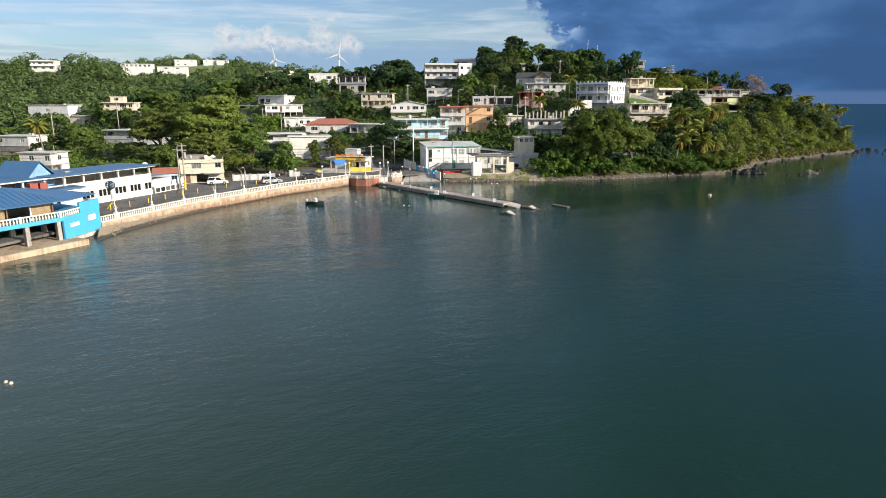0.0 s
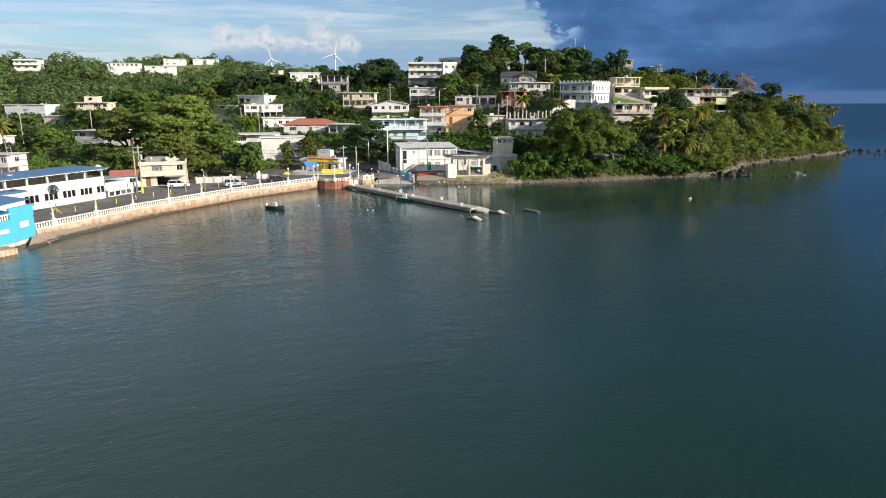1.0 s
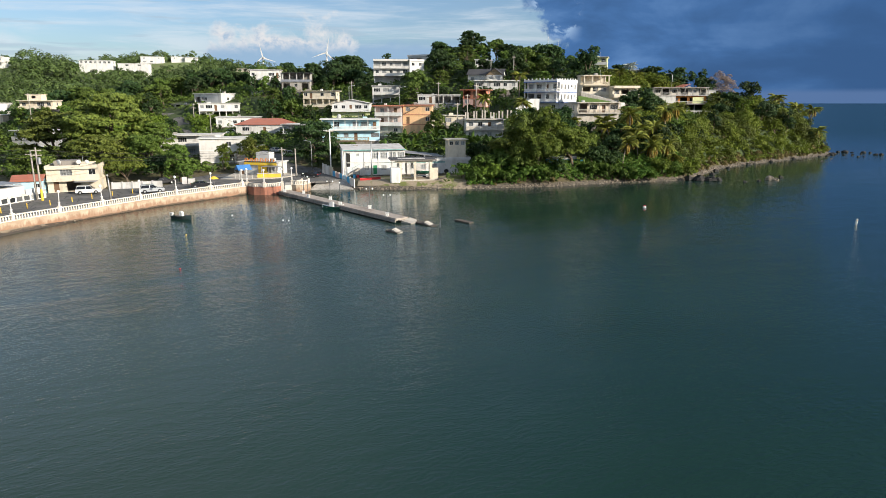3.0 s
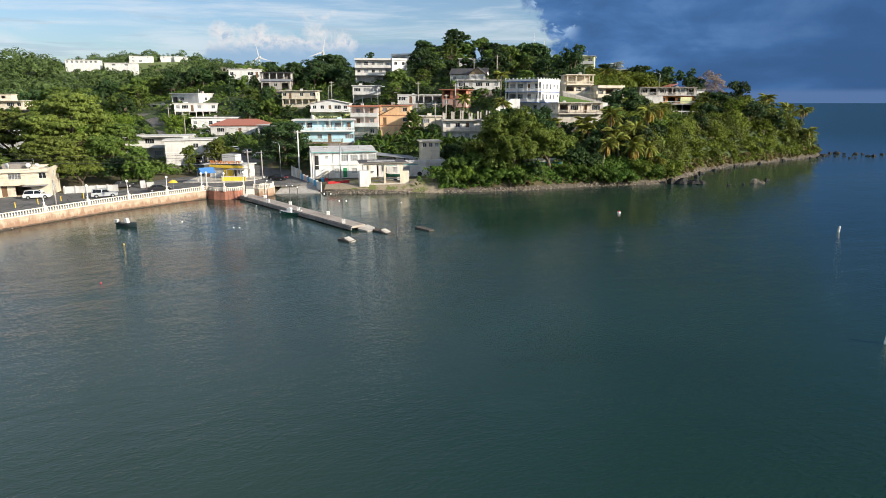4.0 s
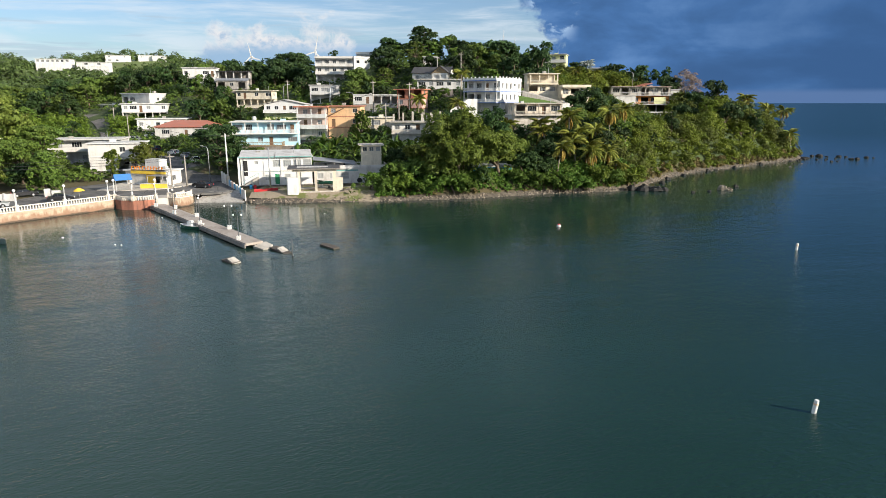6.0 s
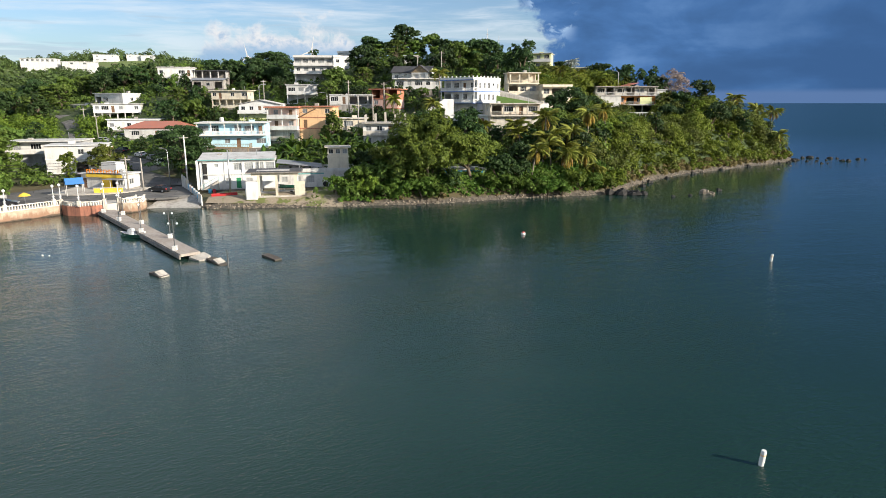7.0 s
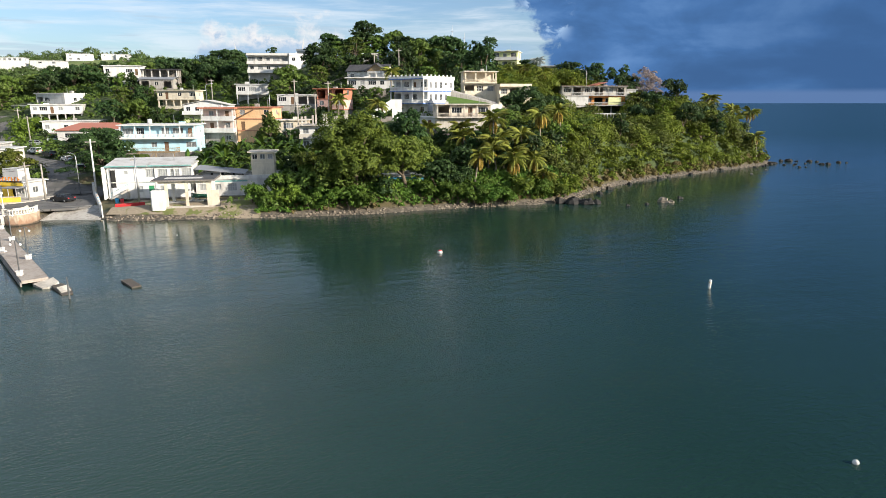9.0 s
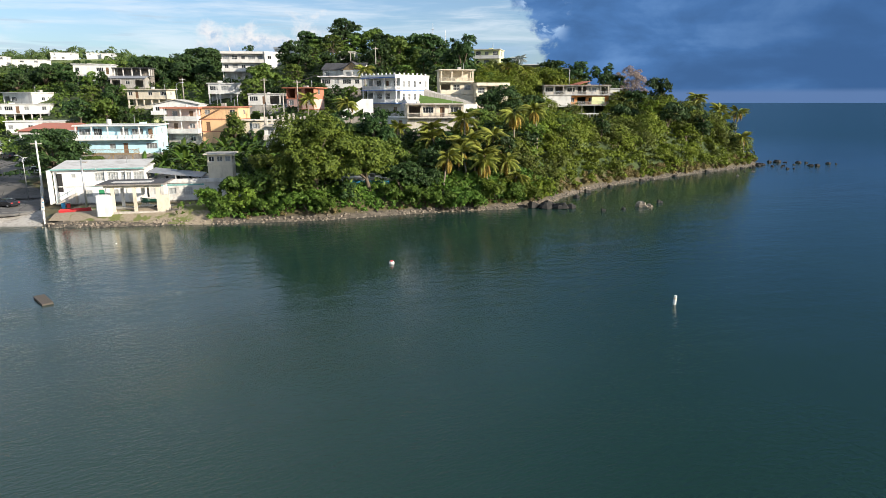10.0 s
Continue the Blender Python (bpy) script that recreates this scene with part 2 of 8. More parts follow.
def asphalt_mat():
    def build(n, pos):
        big = n.noise(pos, 0.18, 5, 0.65, 0.5)
        col = n.mix(n.smooth(big, 0.35, 0.68), (0.085, 0.083, 0.08), (0.15, 0.142, 0.132))
        cells = n.add("TexVoronoi", {"Vector": n.scaled(pos, (0.25, 0.25, 0.25)), "Scale": 1.0})
        cells.feature = "DISTANCE_TO_EDGE"
        crack = cells.outputs["Distance"]
        col = n.mix(n.smooth(crack, 0.02, 0.008), col, (0.022, 0.021, 0.02))
        b = n.add("BsdfPrincipled", {"Base Color": col, "Roughness": 0.88, "Normal": bump(n, n.noise(pos, 20, 3), 0.3, 0.01)})
        return b.outputs[0]
    return material("worn_asphalt", build)


def metal_roof(name, rgb):
    """Ribbed painted sheet roofing with faded patches."""
    def build(n, pos):
        f = n.noise(pos, 0.6, 4, 0.6)
        col = n.mix(n.math("MULTIPLY", n.smooth(f, 0.4, 0.7), 0.5), rgb, tuple(c * 0.6 + 0.06 for c in rgb))
        b = n.add("BsdfPrincipled", {"Base Color": col, "Roughness": 0.45, "Normal": bump(n, n.noise(pos, 5, 3), 0.2, 0.02)})
        return b.outputs[0]
    return material(name, build)


def glass_mat():
    """Panes: some dark glass, some closed grey aluminium louvres, one tone to a window."""
    def build(n, pos):
        f = n.noise(pos, 1.3, 2)
        rnd = n.add("ObjectInfo").outputs["Random"]
        glass = n.mix(f, (0.008, 0.010, 0.012), (0.03, 0.034, 0.038))
        z = n.add("SeparateXYZ", {0: pos}).outputs[2]
        slat = n.math("ABSOLUTE", n.math("SINE", n.math("MULTIPLY", z, 28.0)))
        louvre = n.mix(slat, (0.10, 0.105, 0.11), (0.34, 0.35, 0.35))
        shut = n.smooth(rnd, 0.45, 0.75)
        b = n.add("BsdfPrincipled", {"Base Color": n.mix(shut, glass, louvre), "Roughness": n.math("ADD", 0.08, n.math("MULTIPLY", shut, 0.4)), "IOR": 1.5})
        return b.outputs[0]
    return material("dark_window_glass", build)


WHITE = paint("white_paint", (0.60, 0.585, 0.555), 0.42)
WHITE_CLEAN = paint("fresh_white_paint", (0.67, 0.665, 0.645), 0.26)
CREAM = paint("cream_paint", (0.63, 0.56, 0.44), 0.36)
PALE_GREY = paint("pale_grey_paint", (0.52, 0.515, 0.50), 0.45)
BEIGE = paint("beige_paint", (0.62, 0.53, 0.40), 0.45)
PINK = paint("pink_paint", (0.66, 0.42, 0.36), 0.35)
ORANGE = paint("orange_paint", (0.76, 0.48, 0.26), 0.4)
TERRACOTTA = paint("terracotta_paint", (0.44, 0.17, 0.10), 0.4)
LIGHT_BLUE = paint("light_blue_paint", (0.43, 0.66, 0.76), 0.22)
SKY_BLUE = paint("bright_blue_paint", (0.055, 0.36, 0.62), 0.28)
TEAL = paint("teal_paint", (0.16, 0.38, 0.36), 0.4)
YELLOW = paint("yellow_paint", (0.78, 0.52, 0.05), 0.25)
PALE_YELLOW = paint("pale_yellow_green_paint", (0.66, 0.68, 0.36), 0.3)
BLUE_TRIM = paint("dark_blue_trim", (0.08, 0.17, 0.42), 0.2)
GREEN_DOOR = paint("green_door_paint", (0.02, 0.22, 0.09), 0.2)
RED = paint("red_paint", (0.55, 0.03, 0.035), 0.2)
BROWN = plain("brown_wood", (0.16, 0.09, 0.05), 0.8)
TIMBER = plain("weathered_timber", (0.30, 0.22, 0.13), 0.85, var=0.5)
CONCRETE = concrete("grey_concrete")
CONCRETE_DARK = concrete("stained_concrete", (0.24, 0.22, 0.20), 0.75)
CONCRETE_LIGHT = concrete("pale_concrete", (0.50, 0.46, 0.40), 0.5)
ROOF_FLAT = concrete("flat_roof_coating", (0.56, 0.55, 0.52), 0.5)


def seawall_mat(name, a, b, wet):
    """Old painted sea wall: blotches, rust streaks and a dark tide line at the water."""
    def build(n, pos):
        z = n.add("SeparateXYZ", {0: pos}).outputs[2]
        blotch = n.noise(n.scaled(pos, (1, 1, 1.6)), 0.45, 6, 0.62, 0.4)
        fine = n.noise(pos, 2.6, 5, 0.7)
        streak = n.noise(n.scaled(pos, (1.4, 1.4, 0.22)), 1.0, 4, 0.6)
        col = n.mix(n.smooth(blotch, 0.38, 0.64), a, b)
        col = n.mix(n.math("MULTIPLY", n.smooth(fine, 0.52, 0.75), 0.5), col, tuple(c * 0.5 for c in b))
        col = n.mix(n.math("MULTIPLY", n.smooth(streak, 0.60, 0.72), 0.55), col, (0.24, 0.10, 0.05))
        rust = n.smooth(n.math("ADD", z, n.math("MULTIPLY", n.math("SUBTRACT", streak, 0.5), 3.2)), 1.25, 0.45)
        col = n.mix(n.math("MULTIPLY", rust, 0.7), col, n.mix(fine, (0.15, 0.066, 0.036), (0.30, 0.15, 0.085)))
        tide = n.smooth(n.math("ADD", z, n.math("MULTIPLY", n.math("SUBTRACT", blotch, 0.5), 0.8)), 0.36, 0.10)
        col = n.mix(tide, col, wet)
        s = n.add("BsdfPrincipled", {"Base Color": col, "Roughness": 0.88, "Normal": bump(n, fine, 0.5, 0.05)})
        return s.outputs[0]
    return material(name, build)


SEAWALL = seawall_mat("salmon_seawall", (0.44, 0.375, 0.28), (0.33, 0.24, 0.17), (0.085, 0.06, 0.042))
SEAWALL_RED = concrete("red_brown_seawall", (0.34, 0.14, 0.09), 0.6, (0.09, 0.05, 0.04))
BALUSTER = paint("cream_white_balustrade", (0.74, 0.68, 0.58), 0.5, stain=(0.30, 0.16, 0.09))
BLUE_ROOF = metal_roof("blue_sheet_roof", (0.030, 0.115, 0.255))
RED_ROOF = metal_roof("faded_red_roof", (0.36, 0.12, 0.07))
GREY_ROOF = metal_roof("grey_sheet_roof", (0.22, 0.23, 0.25))
DARK_ROOF = concrete("dark_roof_felt", (0.06, 0.06, 0.065), 0.4, (0.03, 0.03, 0.03))
GLASS = glass_mat()
TINTED = plain("tinted_glass", (0.012, 0.014, 0.016), 0.12, var=0.3)
FRAME = plain("grey_window_frame", (0.45, 0.46, 0.46), 0.5, var=0.1)
LOUVRE = plain("grey_louvre", (0.36, 0.37, 0.36), 0.5)
# near-black for dark parts, and for room shade put in as colour
DARK = plain("near_black_and_room_shade", (0.02, 0.019, 0.018), 0.9)
POLE_WOOD = plain("bleached_pole_wood", (0.34, 0.31, 0.27), 0.9, var=0.4)
POLE_WHITE = plain("white_lamp_post", (0.70, 0.69, 0.66), 0.6)
POLE_DARK = plain("dark_lamp_post", (0.12, 0.12, 0.12), 0.55, 0.3)
GLOBE = plain("opal_lamp_globe", (0.82, 0.82, 0.80), 0.25, var=0.05)
STEEL = plain("galvanised_steel", (0.42, 0.43, 0.44), 0.45, 0.7)
WIRE = plain("black_cable", (0.015, 0.015, 0.015), 0.7)
TYRE = plain("tyre_rubber", (0.02, 0.02, 0.02), 0.85)
ROCK = concrete("shore_rock", (0.026, 0.024, 0.022), 0.6, (0.016, 0.015, 0.014))
ROCK_PALE = concrete("pale_shore_rock", (0.24, 0.20, 0.155), 0.6, (0.09, 0.07, 0.05))
BARK = plain("grey_brown_bark", (0.13, 0.10, 0.07), 0.95, var=0.5)
PALM_BARK = plain("pale_palm_bark", (0.26, 0.22, 0.17), 0.95, var=0.4)
LEAF = leaf_mat("broad_leaf", (0.040, 0.072, 0.014), (0.102, 0.158, 0.028), (0.195, 0.255, 0.046), 0.36)
LEAF_DARK = leaf_mat("dark_broad_leaf", (0.015, 0.034, 0.012), (0.038, 0.072, 0.020), (0.080, 0.128, 0.034), 0.25)
LEAF_OLIVE = leaf_mat("olive_leaf", (0.030, 0.050, 0.009), (0.105, 0.132, 0.019), (0.21, 0.24, 0.036), 0.36)
LEAF_BRIGHT = leaf_mat("bright_vine_leaf", (0.038, 0.070, 0.009), (0.115, 0.165, 0.019), (0.21, 0.26, 0.033), 0.35)
LEAF_FAR = leaf_mat("far_wood_leaf", (0.045, 0.08, 0.026), (0.10, 0.15, 0.040), (0.15, 0.205, 0.056), 0.25, patch=(0.085, 0.125, 0.042))
LEAF_PALM = leaf_mat("palm_frond", (0.06, 0.085, 0.016), (0.20, 0.215, 0.038), (0.40, 0.37, 0.075), 0.35, 0.45)
LEAF_PALM_OLD = leaf_mat("yellowed_palm_frond", (0.12, 0.09, 0.02), (0.26, 0.17, 0.03), (0.38, 0.24, 0.05), 0.25, 0.5)
LEAF_BANANA = leaf_mat("banana_leaf", (0.022, 0.048, 0.009), (0.055, 0.098, 0.016), (0.11, 0.165, 0.03), 0.3, 0.35)
TWIG = leaf_mat("bare_pinkish_twig", (0.19, 0.145, 0.13), (0.28, 0.225, 0.20), (0.37, 0.31, 0.28), 0.2, 0.9)
LEAF_SUN = leaf_mat("pale_olive_feathery_leaf", (0.055, 0.085, 0.016), (0.150, 0.190, 0.036), (0.26, 0.29, 0.058), 0.36)
DRY = leaf_mat("dry_grass", (0.10, 0.085, 0.03), (0.19, 0.155, 0.065), (0.29, 0.245, 0.115), 0.2, 0.9)
LEAF_VINE = leaf_mat("headland_vine_leaf", (0.050, 0.084, 0.010), (0.150, 0.200, 0.020), (0.27, 0.32, 0.036), 0.36, patch=(0.12, 0.15, 0.028))
LEAF_FRESH = leaf_mat("fresh_green_shore_leaf", (0.030, 0.066, 0.011), (0.085, 0.15, 0.021), (0.17, 0.25, 0.038), 0.36)
SIGN_ORANGE = paint("orange_sign_letters", (0.85, 0.27, 0.03), 0.1)
DEEP_ORANGE = paint("deep_orange_paint", (0.66, 0.26, 0.06), 0.4)


def siding_mat():
    """Vertical ribbed sheet siding in faded light blue."""
    def build(n, pos):
        wave = n.add("TexWave", {"Vector": n.scaled(pos, (3.0, 3.0, 0.0)), "Scale": 1.0, "Distortion": 0.0})
        f = n.noise(pos, 0.8, 4, 0.6)
        col = n.mix(n.smooth(f, 0.4, 0.7), (0.27, 0.46, 0.64), (0.20, 0.36, 0.52))
        b = n.add("BsdfPrincipled", {"Base Color": col, "Roughness": 0.6, "Normal": bump(n, wave.outputs["Fac"], 0.8, 0.06)})
        return b.outputs[0]
    return material("light_blue_sheet_siding", build)


SIDING = siding_mat()
LEAF_SILVER = leaf_mat("silver_palm_frond", (0.16, 0.19, 0.18), (0.34, 0.38, 0.36), (0.52, 0.56, 0.53), 0.25, 0.6)

# ---- building blocks ----
class Shape:
    """Collects faces, then becomes one mesh."""

    def __init__(self):
        self.v, self.f = [], []

    def face(self, *pts):
        i = len(self.v)
        self.v += [tuple(p) for p in pts]
        self.f.append(tuple(range(i, i + len(pts))))
        return self

    def box(self, x0, y0, z0, x1, y1, z1, m=None):
        c = [(x, y, z) for z in (z0, z1) for y in (y0, y1) for x in (x0, x1)]
        if m is not None:
            c = [tuple(m @ Vector(p)) for p in c]
        i = len(self.v)
        self.v += c
        self.f += [tuple(i + k for k in q) for q in ((0, 2, 3, 1), (4, 5, 7, 6), (0, 1, 5, 4), (1, 3, 7, 5), (3, 2, 6, 7), (2, 0, 4, 6))]
        return self

    def beam(self, a, b, w, h=None):
        """A square bar from a to b."""
        a, b = Vector(a), Vector(b)
        d = b - a
        q = d.to_track_quat("Z", "Y").to_matrix().to_4x4()
        h = w if h is None else h
        return self.box(-w / 2, -h / 2, 0, w / 2, h / 2, d.length, Matrix.Translation(a) @ q)

    def tube(self, pts, radii, sides=8, caps=True):
        """A round bar through points, its radius given at each."""
        pts = [Vector(p) for p in pts]
        rings = []
        for k, p in enumerate(pts):
            d = pts[min(k + 1, len(pts) - 1)] - pts[max(k - 1, 0)]
            q = d.to_track_quat("Z", "Y").to_matrix()
            i = len(self.v)
            for s in range(sides):
                a = 2 * math.pi * s / sides
                self.v.append(tuple(p + q @ Vector((math.cos(a) * radii[k], math.sin(a) * radii[k], 0))))
            rings.append(i)
        for a, b in zip(rings, rings[1:]):
            for s in range(sides):
                t = (s + 1) % sides
                self.f.append((a + s, a + t, b + t, b + s))
        if caps:
            self.f.append(tuple(rings[0] + s for s in reversed(range(sides))))
            self.f.append(tuple(rings[-1] + s for s in range(sides)))
        return self

    def ball(self, c, r, rings=6, sides=10, squash=1.0):
        pts = [(c[0], c[1], c[2] + squash * r * math.sin(math.pi * (k / rings - 0.5))) for k in range(rings + 1)]
        return self.tube_flat(pts, [max(0.001, r * math.cos(math.pi * (k / rings - 0.5))) for k in range(rings + 1)], sides)

    def tube_flat(self, pts, radii, sides=8):
        """Stacked level rings (a turned shape)."""
        rings = []
        for p, r in zip(pts, radii):
            rings.append(len(self.v))
            for s in range(sides):
                a = 2 * math.pi * s / sides
                self.v.append((p[0] + math.cos(a) * r, p[1] + math.sin(a) * r, p[2]))
        for a, b in zip(rings, rings[1:]):
            for s in range(sides):
                t = (s + 1) % sides
                self.f.append((a + s, a + t, b + t, b + s))
        self.f.append(tuple(rings[0] + s for s in reversed(range(sides))))
        self.f.append(tuple(rings[-1] + s for s in range(sides)))
        return self

    def prism(self, outline, z0, z1):
        """An upright block over a plan outline (anticlockwise)."""
        n, i = len(outline), len(self.v)
        self.v += [(x, y, z0) for x, y in outline] + [(x, y, z1) for x, y in outline]
        self.f.append(tuple(i + k for k in reversed(range(n))))
        self.f.append(tuple(i + n + k for k in range(n)))
        for k in range(n):
            j = (k + 1) % n
            self.f.append((i + k, i + j, i + n + j, i + n + k))
        return self

    def panel(self, m, length, height, thick, holes=()):
        """A wall in the local xz plane (outside towards -y) with rectangular openings (x0, z0, x1, z1) right through it."""
        xs = sorted({0.0, length, *[h[0] for h in holes], *[h[2] for h in holes]})
        zs = sorted({0.0, height, *[h[1] for h in holes], *[h[3] for h in holes]})

        def put(*pts):
            self.face(*[m @ Vector(p) for p in pts])

        for xa, xb in zip(xs, xs[1:]):
            for za, zb in zip(zs, zs[1:]):
                xm, zm = (xa + xb) / 2, (za + zb) / 2
                if any(h[0] < xm < h[2] and h[1] < zm < h[3] for h in holes):
                    continue
                put((xa, 0, za), (xb, 0, za), (xb, 0, zb), (xa, 0, zb))
                put((xb, thick, za), (xa, thick, za), (xa, thick, zb), (xb, thick, zb))
        for x0, z0, x1, z1 in holes:
            put((x0, 0, z0), (x0, thick, z0), (x1, thick, z0), (x1, 0, z0))
            put((x0, 0, z1), (x1, 0, z1), (x1, thick, z1), (x0, thick, z1))
            put((x0, 0, z0), (x0, 0, z1), (x0, thick, z1), (x0, thick, z0))
            put((x1, 0, z0), (x1, thick, z0), (x1, thick, z1), (x1, 0, z1))
        put((0, 0, height), (length, 0, height), (length, thick, height), (0, thick, height))
        put((0, 0, 0), (0, 0, height), (0, thick, height), (0, thick, 0))
        put((length, 0, 0), (length, thick, 0), (length, thick, height), (length, 0, height))
        return self

    def weld(self):
        """Join corners that lie on one another."""
        index, v = {}, []
        to = []
        for p in self.v:
            key = (round(p[0], 4), round(p[1], 4), round(p[2], 4))
            if key not in index:
                index[key] = len(v)
                v.append(p)
            to.append(index[key])
        self.v, self.f = v, [tuple(to[i] for i in f) for f in self.f]
        return self

    def mesh(self, name, mat, smooth=False):
        me = bpy.data.meshes.new(name)
        me.from_pydata(self.v, [], self.f)
        me.materials.append(mat)
        if smooth:
            me.polygons.foreach_set("use_smooth", [True] * len(me.polygons))
        return me


def part(name, shape, mat, parent, label="", at=None, smooth=False):
    """One mesh under a thing or under a part."""
    me = shape if isinstance(shape, bpy.types.Mesh) else shape.mesh(name, mat, smooth)
    ob = new(name, me)
    ob.parent = parent
    if at is not None:
        ob.matrix_basis = at
    if label:
        ob["label"] = label
    return ob


def thing(name, label, category, at=None, group="", kind=""):
    ob = new(name)
    ob.empty_display_size = 0.3
    if at is not None:
        ob.matrix_basis = at
    return tagged(ob, label, category, group, kind)


def solid(name, shape, mat, label, category, at=None, group="", kind="", smooth=False):
    ob = new(name, shape.mesh(name, mat, smooth))
    if at is not None:
        ob.matrix_basis = at
    return tagged(ob, label, category, group, kind)


# ---- the lie of the land ----
SEAWALL_LINE = [(-52.3, 95.5), (-50.3, 101.5), (-45.8, 114.5), (-42.1, 121.8), (-34.7, 136.2), (-22.6, 152.6)]
COAST = [(-4900, -2500), (-500, -400), (-130, -60), (-70, 40), (-57.2, 77.5), (-51.5, 88.5), (-51.6, 96), (-51.2, 101.5), (-47.0, 115), (-43.3, 122.5), (-35.7, 137),
         (-23.5, 153.8), (-19, 154), (-15.5, 156), (-11.5, 158.5), (-6, 159.5), (0.3, 159.0), (9.5, 159.0), (19, 160.3), (31, 161.8), (43.5, 164.2), (56, 169), (66, 172.5),
         (76, 174.6), (85, 180.5), (90, 189.5), (98, 200), (109, 211.8), (129, 227), (152, 244), (167, 256.5), (163, 272), (135, 300), (112, 345), (125, 450), (150, 600), (60, 950), (-300, 1700), (-1500, 4900), (-4900, 4900)]
HILLS = [(32, 292, 38, 36, 15.7), (60, 235, 40, 38, 10.1), (-10, 285, 45, 30, 3.6), (90, 280, 35, 32, 13.3), (130, 255, 34, 26, 9.7), (-60, 278, 30, 28, 5.0), (-120, 250, 40, 30, 5.6),
         (-240, 440, 110, 75, 29.4), (-220, 620, 140, 110, 47.5), (-420, 490, 140, 110, 25.2), (-100, 560, 130, 120, -4.7), (-620, 520, 200, 160, 36.7), (20, 215, 32, 28, 1.9),
         (40, 300, 90, 80, 10.8), (-238, 665, 46, 40, 8.0), (-64, 261, 15, 7, -2.6), (107, 257, 15, 6, -4.0), (-70, 330, 70, 60, 16.9), (-200, 320, 90, 60, 9.3), (0, 600, 140, 200, 28.8), (70, 200, 35, 22, 2.7), (106, 246, 17, 11, -6.0)]
QUAY = [(-56, 76), (-50.5, 88), (-51.4, 96), (-46.8, 115), (-43, 122.5), (-35.4, 137), (-23.4, 154), (-12, 160), (-1, 163), (14, 170), (28, 176), (24, 182), (2, 181), (-14, 183), (-24, 182), (-36, 176), (-44, 162), (-64, 158), (-100, 150), (-110, 90)]
PAVILION_PIT = [(-95, 5), (-50.3, 88.6), (-52.5, 95.5), (-66, 100), (-120, 20)]
SLIP = [(-11.2, 155.2), (1.6, 155.6), (-3.4, 165.5), (-9.0, 163.5)]
ROAD_Z = 1.65


def polygon_distance(x, y, poly):
    """Signed distance to a closed outline, positive inside."""
    x, y = np.asarray(x, float), np.asarray(y, float)
    best = np.full(x.shape, 1e18)
    inside = np.zeros(x.shape, bool)
    for (ax, ay), (bx, by) in zip(poly, poly[1:] + poly[:1]):
        dx, dy = bx - ax, by - ay
        t = np.clip(((x - ax) * dx + (y - ay) * dy) / (dx * dx + dy * dy), 0, 1)
        best = np.minimum(best, (x - ax - t * dx) ** 2 + (y - ay - t * dy) ** 2)
        if ay != by:
            cross = ((ay > y) != (by > y)) & (x < (bx - ax) * (y - ay) / (by - ay) + ax)
            inside ^= cross
    d = np.sqrt(best)
    return np.where(inside, d, -d)


def wobble(x, y, s, k):
    """Smooth uneven ground, from a few crossed waves."""
    return (np.sin(x * s + 1.3 * k) * np.cos(y * s * 1.17 - k) + 0.6 * np.sin(x * s * 2.3 - y * s * 1.9 + k) + 0.35 * np.cos(x * s * 4.1 + y * s * 3.7)) / 1.6


def ground_height(x, y):
    x, y = np.asarray(x, float), np.asarray(y, float)
    d = polygon_distance(x, y, COAST)
    h = 1.7 + sum(a * np.exp(-((x - cx) / rx) ** 2 - ((y - cy) / ry) ** 2) for cx, cy, rx, ry, a in HILLS)
    h = h + np.where(h > 4, np.clip((h - 4) / 6, 0, 1) * 0.9 * wobble(x, y, 0.11, 2.0), 0)
    q = np.clip(polygon_distance(x, y, QUAY) / 10 + 1, 0, 1)
    h = h * (1 - q) + 1.55 * q
    steep = np.where(x > 60, 1.0, np.where(x > -4, 0.42 + 0.58 * np.clip((x - 30) / 30, 0, 1), 1.3))
    foot = np.where(x > 60, 0.8, 0.0)
    shelf = np.clip(d, 0, 1.5) * 0.5
    ramp = np.where(x > 50, shelf + np.clip(d - 1.5, 0, None) * steep, d * steep)
    land = np.minimum(h, np.maximum(ramp, 0) + 0.02)
    land = np.where(polygon_distance(x, y, SLIP) > -0.6, np.minimum(land, -0.9 + 0.24 * (y - 157.4)), land)
    land = np.where(polygon_distance(x, y, PAVILION_PIT) > -0.4, np.minimum(land, 0.3), land)
    return np.where(d > 0, land, np.maximum(d * 0.35, -5.0))


def ground_at(x, y):
    return float(ground_height(np.array([x]), np.array([y]))[0])


def sheet(name, xs, ys, zs, mat):
    """A grid mesh over sorted xs and ys with heights zs[y][x]."""
    nx, ny = len(xs), len(ys)
    gx, gy = np.meshgrid(xs, ys)
    co = np.stack([gx, gy, zs], -1).reshape(-1, 3)
    idx = np.arange(nx * ny).reshape(ny, nx)
    quads = np.stack([idx[:-1, :-1], idx[:-1, 1:], idx[1:, 1:], idx[1:, :-1]], -1).reshape(-1, 4)
    me = bpy.data.meshes.new(name)
    me.from_pydata(co.tolist(), [], quads.tolist())
    me.materials.append(mat)
    me.polygons.foreach_set("use_smooth", [True] * len(me.polygons))
    return me


def stretch(parts):
    out = []
    for a, b, step in parts:
        out += list(np.arange(a, b, step))
    return np.array(out + [parts[-1][1]])

